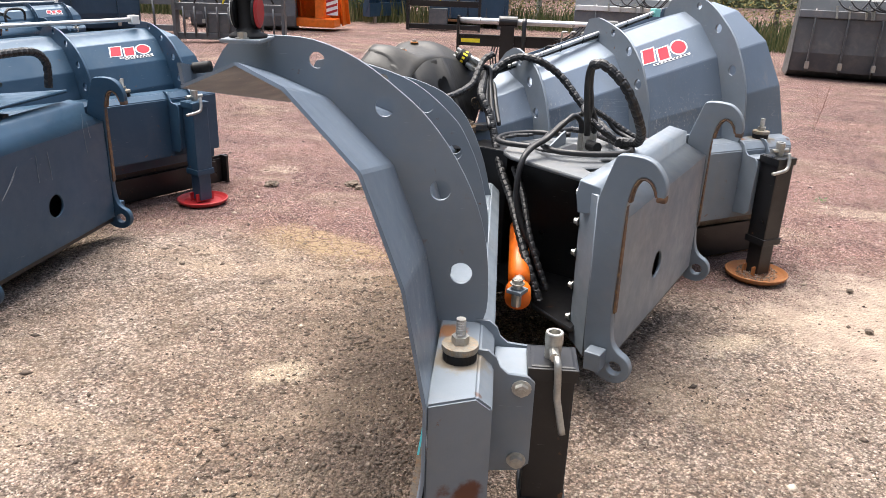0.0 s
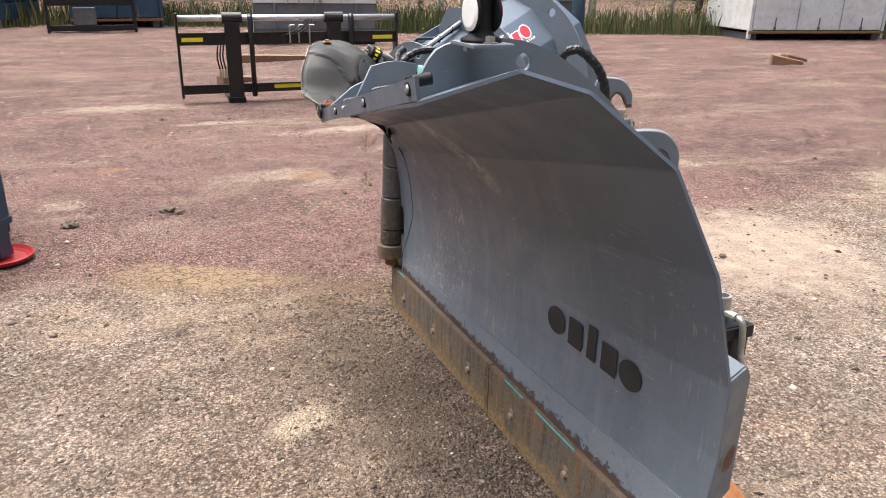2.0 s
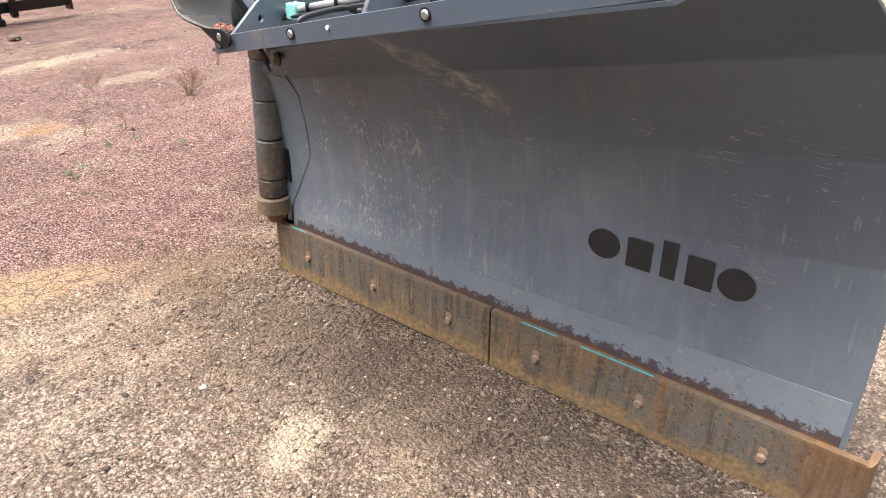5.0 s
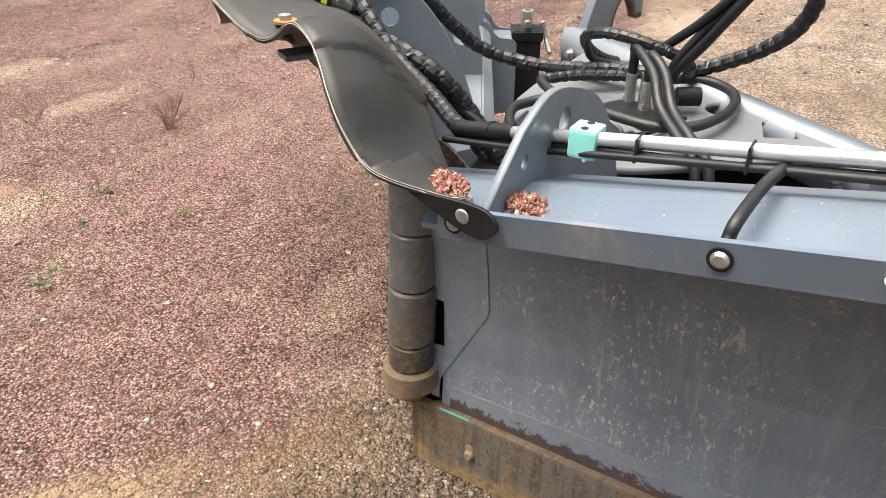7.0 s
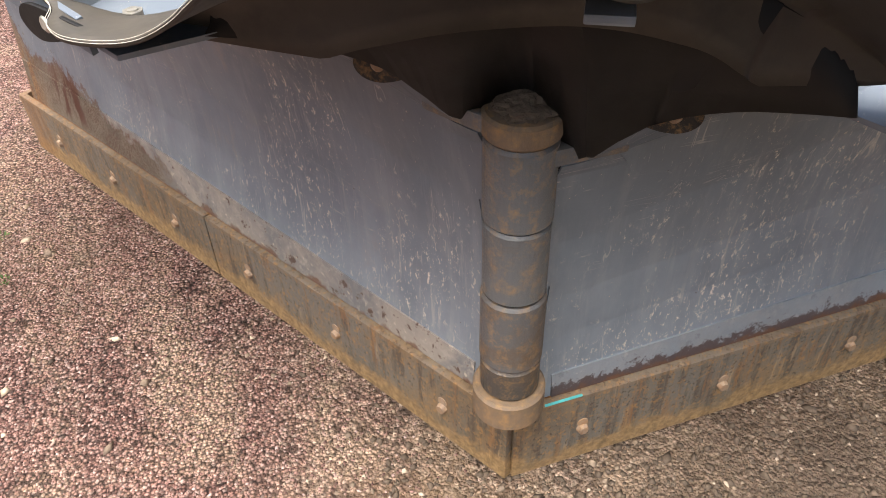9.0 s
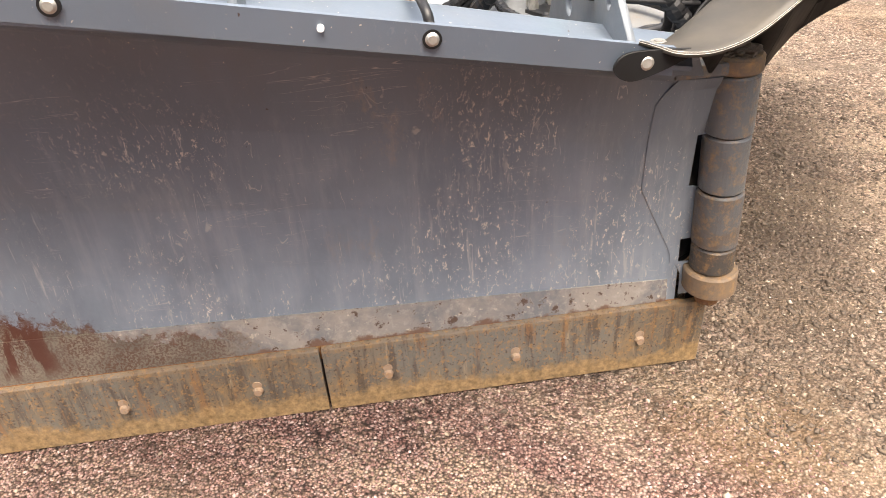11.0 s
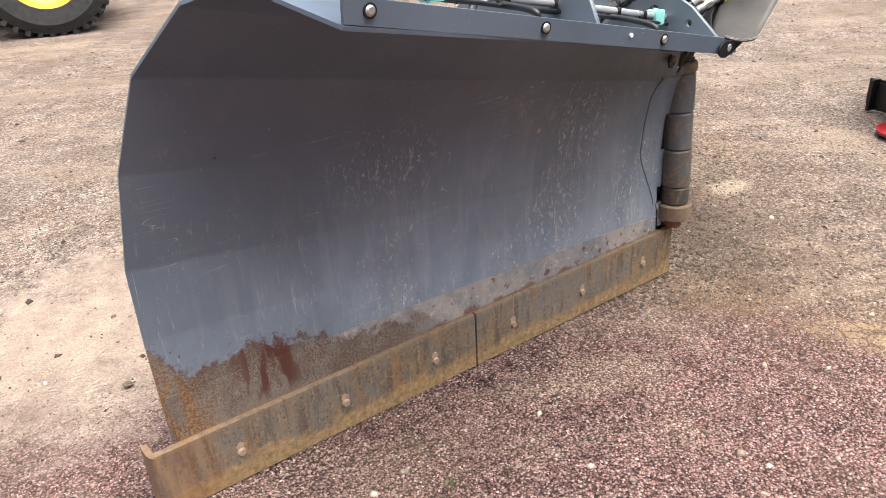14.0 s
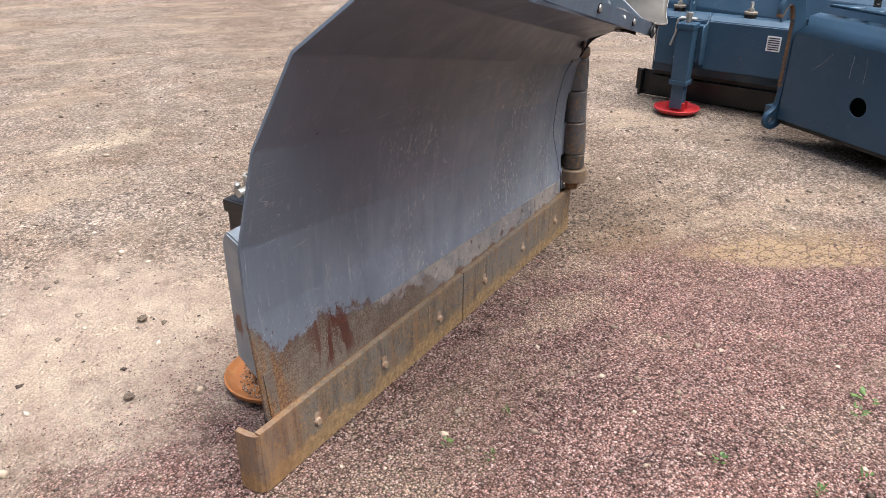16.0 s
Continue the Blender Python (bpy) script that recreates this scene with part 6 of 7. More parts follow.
def rack(at, label, width, mt, bars):
    """A dark grab or fork frame with upright tines."""
    t = thing("attachment_frame", label, "machine attachment", at)
    bm = bmesh.new()
    box(bm, (0, 0, 0.55), (width, 0.14, 0.68), 0.01)
    part("upper_beam", bm, mt, t)
    bm = bmesh.new()
    box(bm, (0, 0, 0.05), (width, 0.14, 0.16), 0.01)
    part("lower_beam", bm, mt, t)
    for x in (0.0, width - 0.06):
        bm = bmesh.new()
        box(bm, (x, -0.05, 0.0), (x + 0.06, 0.2, 0.85), 0.01)
        part("end_plate", bm, mt, t)
    for i in range(bars):
        x = width * (i + 1) / (bars + 1)
        bm = plate([(0, 0.1), (0.05, 0.1), (0.06, 0.4), (0.03, 0.62), (-0.02, 0.62), (0.0, 0.4)], [], 0.03)
        part("tine", remap(bm, lambda v: Vector((x + v.z, -0.04 + v.x, v.y))), mt, t)
    for k in range(3):
        bm = bmesh.new()
        x = width * (0.2 + 0.25 * k)
        tube(bm, [(x, 0, 0.68), (x + 0.1, -0.05, 0.85), (x + 0.3, -0.02, 0.86), (x + 0.4, 0.05, 0.7)], 0.018, 8)
        part("hose", bm, M_LABEL if k == 1 else M_HOSE, t, smooth=True)
    bm = bmesh.new()
    box(bm, (width * 0.3, 0.02, 0.16), (width * 0.55, 0.3, 0.5), 0.02)
    part("motor_housing", bm, M_DARK, t)
    return t


rack(pose(-6.2, 13.6, 0, 0, 0, 8), "dark grey grab frame with curved tines", 2.0, M_DARK, 9)
rack(pose(-9.3, 14.5, 0, 0, 0, 10), "grey attachment frame with yellow hose", 2.6, M_MIDGREY, 5)
rack(pose(-8.2, 18.5, 0, 0, 0, 5), "grey attachment frame among others", 2.4, M_DARK, 6)


def orange_spreader():
    t = thing("orange_plough", "orange road plough with red and white hazard board", "snow plough", pose(-5.6, 17.6, 0, 0, 0, -4))
    rows = [[Vector((x, 0.25 * math.sin(z * 1.6) * -1, z)) for x in (0.0, 0.6, 1.2, 1.8)] for z in (0.12, 0.4, 0.7, 1.0, 1.25)]
    part("blade", sheet(rows, 0.03), M_ORANGE, t)
    for x in (0.15, 0.75, 1.35, 1.7):
        bm = plate([(0.0, 0.12), (-0.25, 0.1), (-0.35, 0.6), (-0.3, 1.2), (-0.2, 1.2)], [], 0.04)
        part("rib", remap(bm, lambda v: Vector((x + v.z, -0.05 + v.x, v.y))), M_ORANGE, t)
    bm = bmesh.new()
    box(bm, (0.1, -0.75, 0.08), (1.65, -0.3, 0.26), 0.02)
    box(bm, (0.3, -0.7, 0.26), (0.5, -0.35, 0.9), 0.02)
    box(bm, (1.2, -0.7, 0.26), (1.4, -0.35, 0.9), 0.02)
    part("frame", bm, M_ORANGE, t)
    bm = bmesh.new()
    box(bm, (1.5, -0.82, 0.35), (1.75, -0.79, 0.85), 0.004)
    board = part("hazard_board", bm, M_WHITE, t, "white board with red slanted stripes")
    for k in range(4):
        z = 0.36 + 0.12 * k
        bm = plate([(1.5, z), (1.75, z + 0.08), (1.75, z + 0.13), (1.5, z + 0.05)], [], 0.004)
        part("red_stripe", remap(bm, lambda v: Vector((v.x, -0.823 + v.z, v.y))), M_RED, board)
    bm = bmesh.new()
    box(bm, (0.2, -0.9, 0.95), (1.4, -0.25, 1.5), 0.06)
    part("cover", bm, M_ORANGE, t)
    bm = bmesh.new()
    box(bm, (0.6, -0.86, 0.3), (0.8, -0.76, 0.7), 0.02)
    part("dark_cylinder", bm, M_BLACKPAINT, t)


orange_spreader()


def straight_blade(at, mt, label, width):
    t = thing("plough_blade", label, "snow plough", at)
    rows = [[Vector((x * width, -0.16 * math.sin((z - 0.1) * 2.2), z)) for x in (0, 0.5, 1)] for z in (0.25, 0.45, 0.65, 0.85, 1.0)]
    part("blade", sheet(rows, 0.02), mt, t)
    for i in range(5):
        x = width * i / 4
        bm = plate([(0.0, 0.25), (-0.12, 0.3), (-0.26, 0.7), (-0.22, 1.0), (-0.14, 1.0)], [], 0.02)
        part("rib", remap(bm, lambda v: Vector((x + v.z, -0.03 + v.x, v.y))), mt, t)
    bm = bmesh.new()
    box(bm, (0, -0.25, 0.18), (width, -0.02, 0.5), 0.01)
    part("beam", bm, mt, t)
    for x in (0.2, 0.55, 0.8):
        bm = bmesh.new()
        rod(bm, (x * width, -0.14, 0.0), (x * width, -0.14, 0.2), 0.05, 12)
        part("leg", bm, M_ZINC, t)
    bm = bmesh.new()
    box(bm, (0.45 * width, -0.285, 0.58), (0.58 * width, -0.275, 0.68), 0.002)
    part("yellow_label", bm, M_LABEL, t)


straight_blade(pose(-7.4, 17.0, 0, 0, 0, 0), M_MIDGREY, "grey steel plough blade with yellow label", 2.2)
straight_blade(pose(-3.9, 19.2, 0, 0, 0, 60), M_BLUE, "blue steel blade leaning by the orange plough", 1.6)


def container(at, size, mt, label, skids=True):
    """A box container on skids: corner posts, doors, sill and latches."""
    w, d, h = size
    t = thing("container", label, "container", at)
    bm = bmesh.new()
    box(bm, (0.03, 0.03, 0.22), (w - 0.03, d, h), 0.02)
    part("body", bm, mt, t)
    for x in (0.0, w - 0.07):
        bm = bmesh.new()
        box(bm, (x, 0.0, 0.05), (x + 0.07, 0.07, h), 0.008)
        part("corner_post", bm, mt, t)
    bm = bmesh.new()
    box(bm, (0.0, -0.03, 0.16), (w, 0.02, 0.215), 0.006)
    part("sill", bm, M_RUST, t)
    n = max(2, round(w / 1.2))
    for i in range(n):
        bm = bmesh.new()
        box(bm, (0.09 + i * (w - 0.16) / n, -0.012, 0.24), (0.05 + (i + 1) * (w - 0.16) / n, 0.028, h - 0.08), 0.006)
        door = part("door", bm, mt, t)
        bm = bmesh.new()
        rod(bm, (0.07 + (i + 0.5) * (w - 0.16) / n, -0.02, 0.22), (0.07 + (i + 0.5) * (w - 0.16) / n, -0.02, 0.5), 0.012, 8)
        box(bm, (0.04 + (i + 0.5) * (w - 0.16) / n, -0.03, 0.24), (0.1 + (i + 0.5) * (w - 0.16) / n, -0.014, 0.3), 0.004)
        part("latch", bm, M_DARK, door)
    for x in (0.1, w - 0.25):
        bm = bmesh.new()
        box(bm, (x, 0.05, 0.0), (x + 0.15, d, 0.16), 0.01)
        part("skid", bm, M_DARK, t)
    return t


container(pose(11.5, 13.6, 0, 0, 0, -9), (3.5, 1.8, 2.3), M_PALE, "pale grey steel box container on skids")
container(pose(15.6, 12.6, 0, 0, 0, -12), (3.2, 1.8, 2.3), M_PALE, "pale grey dirty container beside another")
container(pose(-2.2, 19.0, 0, 0, 0, 0), (1.9, 1.4, 1.5), M_BLUE, "blue-grey container at the edge of the wood")
container(pose(-6.0, 21.5, 0, 0, 0, 0), (2.6, 1.5, 2.0), M_BLUE, "dark blue container behind the orange plough")
rack(pose(-2.6, 17.9, 0, 0, 0, 2), "black frame before the blue container", 1.7, M_BLACKPAINT, 0)
bucket("loader_bucket", "green-grey box attachment behind the carriage", pose(1.0, 14.6, 0, 0, 0, -8), 2.2, 1.1, 0.8, M_MIDGREY, M_PALE, 3)


def timber(at, size):
    bm = bmesh.new()
    box(bm, (0, 0, 0), size, 0.006)
    for v in bm.verts:
        if v.co.x > size[0] / 2:
            v.co.z *= 0.45
            v.co.y = size[1] / 2 + (v.co.y - size[1] / 2) * 0.7
    ob = tagged(part("timber_block", bm, M_WOOD), "weathered brown timber block lying on the ground", "timber", "timber pieces")
    ob.matrix_world = at


for x, y, r, sz in ((8.75, 10.1, -35, (0.5, 0.18, 0.16)), (-0.1, 10.3, 30, (0.5, 0.14, 0.1)), (1.0, 10.6, -30, (0.6, 0.14, 0.1)), (0.4, 12.4, 5, (1.4, 0.2, 0.12)), (9.2, 10.2, -10, (0.4, 0.2, 0.14)), (1.9, 12.2, -8, (1.2, 0.8, 0.14))):
    timber(pose(x, y, 0.0, 0, 0, r), sz)


def wheel(bm_t, bm_l, bm_r, at, r, w):
    """Tyre, its lugs and a dished rim, axle along y."""
    turn = Matrix.Rotation(radians(90), 4, "X")
    prof = [(r * 0.56, -w / 2), (r * 0.8, -w / 2 - 0.02), (r * 0.95, -w * 0.42), (r * 0.97, 0), (r * 0.95, w * 0.42), (r * 0.8, w / 2 + 0.02), (r * 0.56, w / 2)]
    rings = [[bm_t.verts.new(turn @ Vector((q * math.cos(6.2832 * i / 40), q * math.sin(6.2832 * i / 40), h)) + Vector(at)) for i in range(40)] for q, h in prof]
    for p, q in zip(rings, rings[1:] + rings[:1]):
        for i in range(40):
            bm_t.faces.new((p[i], p[(i + 1) % 40], q[(i + 1) % 40], q[i]))
    for i in range(36):
        for sgn in (-1, 1):
            a = 2 * math.pi * (i + 0.25 * sgn) / 36
            m = Matrix.Translation(at) @ Matrix.Rotation(a, 4, "Y") @ Matrix.Translation((r * 0.965, 0, 0)) @ Matrix.Rotation(0.4 * sgn, 4, "X")
            box(bm_l, (-0.03, 0.02 * sgn if sgn > 0 else -w * 0.46, -0.028), (0.035, w * 0.46 if sgn > 0 else -0.02, 0.028), 0.0, m)
    lathe(bm_r, [(0.04, -w * 0.2), (r * 0.3, -w * 0.22), (r * 0.48, -w * 0.44), (r * 0.57, -w * 0.5), (r * 0.57, w * 0.5), (r * 0.48, w * 0.44), (r * 0.3, w * 0.3), (0.04, w * 0.3)], at, 32, turn)
    for i in range(8):
        a = 2 * math.pi * i / 8
        rod(bm_r, Vector(at) + Vector((math.cos(a) * r * 0.22, -w * 0.2, math.sin(a) * r * 0.22)), Vector(at) + Vector((math.cos(a) * r * 0.22, -w * 0.27, math.sin(a) * r * 0.22)), 0.018, 6)


def loader(at, label, r=0.72):
    """A wheel loader: two wheels a side, yellow frame, dark counterweight."""
    t = thing("wheel_loader", label, "wheel loader", at)
    for x in (0.0, 2.6):
        for y in (0.0, 1.7):
            bt, bl, br = bmesh.new(), bmesh.new(), bmesh.new()
            wheel(bt, bl, br, (x, y, r - 0.02), r, 0.5)
            w = part("wheel", br, M_YELLOW, t, "yellow wheel rim", False)
            part("tyre", bt, M_TYRE, w, "worn black tyre")
            tagged(part("tread_lugs", bl, M_TYRE, w), kind="stuff")
    bm = bmesh.new()
    box(bm, (-0.9, 0.35, 0.6), (3.2, 1.35, 1.2), 0.05)
    part("chassis", bm, M_BLACKPAINT, t)
    bm = bmesh.new()
    box(bm, (1.7, 0.2, 1.25), (3.7, 1.5, 2.1), 0.1)
    part("bonnet", bm, M_YELLOW, t)
    bm = bmesh.new()
    box(bm, (0.3, 0.25, 1.3), (1.6, 1.45, 3.0), 0.08)
    part("cab", bm, M_BLACKPAINT, t)
    bm = plate([(-0.85, 0.75), (-0.7, 1.35), (-0.2, 1.6), (0.3, 1.6), (0.8, 1.3), (0.75, 1.25), (0.25, 1.53), (-0.2, 1.53), (-0.63, 1.3), (-0.78, 0.75)], [], 0.5)
    part("mudguard", remap(bm, lambda v: Vector((v.x + 2.6, v.z, v.y))), M_BLACKPAINT, t)


loader(pose(9.2, 5.65, 0, 0, 0, -58), "yellow wheel loader with worn black tyres")
loader(pose(5.2, -4.85, 0, 0, 0, 20), "yellow wheel loader parked across the yard")
straight_blade(pose(-4.3, -0.6, 0, 0, 0, 200), M_YELLOW, "yellow steel blade parked behind the blue plough", 2.4)

# ---- wood edge ----
M_BARK = plain("birch_bark", (0.42, 0.4, 0.36), 0.85, 0, 0.5, 9)
M_BARK2 = plain("dark_bark", (0.1, 0.08, 0.06), 0.9, 0, 0.4, 12)


def leaf_mat(name, a, b, c):
    m = Mat(name, 0.6)
    g = m.n.new("ShaderNodeNewGeometry")
    return m.done(m.ramp(g.outputs["Random Per Island"], [(0.1, a), (0.5, b), (0.9, c)]), 0.6)


M_LEAF = leaf_mat("autumn_leaves", (0.035, 0.06, 0.015), (0.08, 0.10, 0.02), (0.22, 0.16, 0.03))
M_LEAF2 = leaf_mat("brown_leaves", (0.05, 0.05, 0.02), (0.12, 0.09, 0.03), (0.2, 0.09, 0.03))
M_GRASS = leaf_mat("dry_grass", (0.035, 0.06, 0.013), (0.085, 0.105, 0.03), (0.17, 0.15, 0.065))
M_WEED = leaf_mat("green_weed", (0.03, 0.07, 0.014), (0.05, 0.11, 0.018), (0.09, 0.15, 0.035))


def cards(verts, faces, rng, centre, spread, count, size):
    """Small two-face leaves strewn in a blob."""
    for _ in range(count):
        p = centre + Vector((rng.gauss(0, spread[0]), rng.gauss(0, spread[1]), rng.gauss(0, spread[2])))
        d = Vector((rng.uniform(-1, 1), rng.uniform(-1, 1), rng.uniform(-0.6, 0.8))).normalized()
        s = d.orthogonal().normalized()
        k = size * rng.uniform(0.6, 1.4)
        i = len(verts)
        verts += [p, p + d * k + s * k * 0.45, p + d * k * 2, p + d * k - s * k * 0.45 + Vector((0, 0, -k * 0.25))]
        faces += [(i, i + 1, i + 2), (i, i + 2, i + 3)]


def from_lists(name, verts, faces, mt, parent=None):
    me = bpy.data.meshes.new(name)
    me.from_pydata(verts, [], faces)
    me.materials.append(mt)
    ob = new(name, me)
    ob.parent = parent
    return ob


def tree(x, y, h, seed, birch, leaf):
    rng = random.Random(seed)
    t = thing("tree", "slender birch with yellowing leaves" if birch else "autumn tree with brown and green leaves", "tree", pose(x, y, -0.02), "trees at the wood's edge")
    bm = bmesh.new()
    lean = Vector((rng.uniform(-0.25, 0.25), rng.uniform(-0.25, 0.25), 0))
    r0 = h * 0.014
    pts = [Vector((0, 0, 0)) + lean * k * k + Vector((rng.uniform(-0.04, 0.04), rng.uniform(-0.04, 0.04), h * k)) for k in (0, 0.2, 0.4, 0.6, 0.8, 1.0)]
    for k, (a, b) in enumerate(zip(pts, pts[1:])):
        rod(bm, a, b, r0 * (1 - 0.17 * k), 8, r0 * (1 - 0.17 * (k + 1)))
    part("trunk", bm, M_BARK if birch else M_BARK2, t)
    bm = bmesh.new()
    verts, faces = [], []
    for i in range(18):
        k = rng.uniform(0.12, 0.95)
        base = Vector((lean.x * k * k, lean.y * k * k, h * k))
        a = rng.uniform(0, 2 * math.pi)
        ln = h * (0.34 - 0.25 * k) * rng.uniform(0.6, 1.2)
        tip = base + Vector((math.cos(a) * ln, math.sin(a) * ln, ln * rng.uniform(0.1, 0.7)))
        rod(bm, base, tip, r0 * 0.3, 5, r0 * 0.08)
        for f in (0.5, 0.8, 1.0):
            cards(verts, faces, rng, base.lerp(tip, f), (0.28, 0.28, 0.22), 34, 0.05)
    part("limbs", bm, M_BARK2, t)
    from_lists("crown", verts, faces, leaf, t)


rng = random.Random(11)
for i in range(26):
    k = i / 25
    x = -12 + 28 * k + rng.uniform(-0.4, 0.4)
    y = 20.6 - max(0, x + 1) * 0.36 + rng.uniform(0.3, 2.5)
    tree(x, y, rng.uniform(5, 8), i, i % 3 != 1, M_LEAF if i % 4 else M_LEAF2)


def undergrowth():
    rng = random.Random(23)
    verts, faces = [], []
    for i in range(900):
        x = rng.uniform(-13, 17)
        y = 20.0 - max(0, x + 1) * 0.38 + abs(rng.gauss(0, 1.2))
        cards(verts, faces, rng, Vector((x, y, rng.uniform(0.2, 1.5))), (0.25, 0.25, 0.22), 38, 0.035)
    tagged(from_lists("undergrowth", verts, faces, M_LEAF), "tangled bushes of the wood's edge in autumn colour", "bushes", kind="stuff")
    verts, faces = [], []
    for i in range(26000):
        x = rng.uniform(-13, 17)
        y = 19.6 - max(0, x + 1) * 0.38 + abs(rng.gauss(0, 0.7)) + (rng.uniform(-0.4, 0.4))
        h = 0.12 + 0.6 * rng.random() ** 2
        a = rng.uniform(0, 6.28)
        w = 0.008
        b = Vector((x, y, -0.05))
        dx = Vector((math.cos(a), math.sin(a), 0))
        bend = Vector((rng.uniform(-0.2, 0.2), rng.uniform(-0.2, 0.2), 0)) * h
        i0 = len(verts)
        verts += [b - dx * w, b + dx * w, b + dx * w * 0.7 + bend * 0.4 + Vector((0, 0, h * 0.6)), b + bend + Vector((0, 0, h))]
        faces += [(i0, i0 + 1, i0 + 2), (i0, i0 + 2, i0 + 3)]
    tagged(from_lists("tall_grass", verts, faces, M_GRASS), "tall dry and green grass along the wood", "grass", kind="stuff")


undergrowth()
# wooded bank closing the yard, added mostly out of view, tall to cut low skylight
bm = bmesh.new()
ring = []
for i in range(72):
    a = 2 * math.pi * i / 72
    r = 34 + 4 * noise.noise(Vector((math.cos(a) * 3, math.sin(a) * 3, 0)))
    ring.append([bm.verts.new((r * math.cos(a), 4 + r * math.sin(a), z)) for z in (-0.5, 7.0, 15.0 + 4.0 * noise.noise(Vector((i * 0.7, 0, 0))))])
for p, q in zip(ring, ring[1:] + ring[:1]):
    for k in range(2):
        bm.faces.new((p[k], q[k], q[k + 1], p[k + 1]))
m = Mat("far_wood", 0.9)
M_FARWOOD = m.done(m.ramp(m.noise(1.5, 8, 0.7), [(0.3, (0.02, 0.03, 0.012)), (0.55, (0.06, 0.07, 0.025)), (0.8, (0.14, 0.11, 0.04))]), 0.9, m.bump(m.noise(3, 6), 0.8, 0.5))
tagged(part("backdrop", bm, M_FARWOOD), "far wood ring, added mostly out of view to cut low skylight", "backdrop", kind="structure")


# ---- loose stones, clods and weeds ----
def pebbles(name, label, count, seed, area, keep, mt, smin, smax):
    rs = np.random.RandomState(seed)
    x = rs.uniform(area[0], area[1], count)
    y = rs.uniform(area[2], area[3], count)
    ok = keep(x, y, rs)
    x, y = x[ok], y[ok]
    n = len(x)
    s = smin + (smax - smin) * rs.beta(1.2, 4.0, n)
    base = np.array([(1, 0, 0), (0, 1, 0), (-1, 0, 0), (0, -1, 0), (0, 0, 0.8), (0, 0, -0.8)], float)
    tri = np.array([(0, 1, 4), (1, 2, 4), (2, 3, 4), (3, 0, 4), (1, 0, 5), (2, 1, 5), (3, 2, 5), (0, 3, 5)])
    v = base[None] * (1 + rs.uniform(-0.35, 0.35, (n, 6, 1))) + rs.uniform(-0.22, 0.22, (n, 6, 3))
    v *= (s[:, None, None] * np.stack([np.ones(n), rs.uniform(0.55, 1, n), rs.uniform(0.4, 0.8, n)], 1)[:, None])
    a = rs.uniform(0, 6.283, n)
    c, q = np.cos(a)[:, None], np.sin(a)[:, None]
    vx = v[..., 0] * c - v[..., 1] * q + x[:, None]
    vy = v[..., 0] * q + v[..., 1] * c + y[:, None]
    z0 = np.array([ground_height(i, j) for i, j in zip(x, y)]) - 0.004
    vz = v[..., 2] + (z0 + s * 0.12)[:, None]
    co = np.stack([vx, vy, vz], -1).reshape(-1, 3)
    fc = (tri[None] + (np.arange(n) * 6)[:, None, None]).reshape(-1, 3)
    me = bpy.data.meshes.new(name)
    me.vertices.add(len(co))
    me.vertices.foreach_set("co", co.ravel())
    me.loops.add(fc.size)
    me.loops.foreach_set("vertex_index", fc.ravel())
    me.polygons.add(len(fc))
    me.polygons.foreach_set("loop_start", np.arange(0, fc.size, 3))
    me.update(calc_edges=True)
    me.materials.append(mt)
    return tagged(new(name, me), label, "gravel", kind="stuff")


def stone_mat(name, stops):
    m = Mat(name, 0.88, 0, 0.3)
    g = m.n.new("ShaderNodeNewGeometry")
    c = m.ramp(g.outputs["Random Per Island"], stops)
    c = m.mix(1.0, c, m.ramp(m.noise(90, 3), [(0.3, 0.8), (0.7, 1.15)]), "MULTIPLY")
    return m.done(c, 0.88)


M_REDSTONE = stone_mat("red_stones", [(0.05, (0.1, 0.056, 0.05)), (0.4, (0.24, 0.14, 0.121)), (0.75, (0.345, 0.212, 0.19)), (0.97, (0.47, 0.36, 0.335))])
M_TANSTONE = stone_mat("tan_stones", [(0.05, (0.055, 0.041, 0.033)), (0.35, (0.18, 0.139, 0.109)), (0.72, (0.3, 0.233, 0.176)), (0.97, (0.5, 0.415, 0.33))])


def zone_edge(x):
    s = np.clip((-0.3 - x), 0, 1)
    q = np.clip((x - 1.3) / 0.9, 0, 1)
    return 3.66 + 0.39 * s * s * (3 - 2 * s) + 0.45 * q * q * (3 - 2 * q)


def red_side(x, y, rs):
    return y + rs.normal(0, 0.16, len(x)) > zone_edge(x)


def tan_side(x, y, rs):
    """Before the red ground, thinner where dust lies."""
    patchy = np.sin(x * 5.1 + 1.7 * np.sin(y * 3.3)) + np.sin(y * 6.3 + 2.1 * np.sin(x * 4.2 + 1)) + np.sin(x * 13 + y * 11)
    return (y + rs.normal(0, 0.16, len(x)) < zone_edge(x)) & (patchy + rs.normal(0, 0.9, len(x)) > -0.5) & (((x - 1.98) / 0.8) ** 2 + ((y - 3.42) / 0.9) ** 2 + rs.normal(0, 0.5, len(x)) > 0.75)


def by_the_blade(x, y, rs):
    """Dark crumbs, thickest along the wing's foot."""
    return rs.uniform(0, 1, len(x)) < np.clip(1.1 - np.abs(x + 0.3) * 1.6, 0, 1)


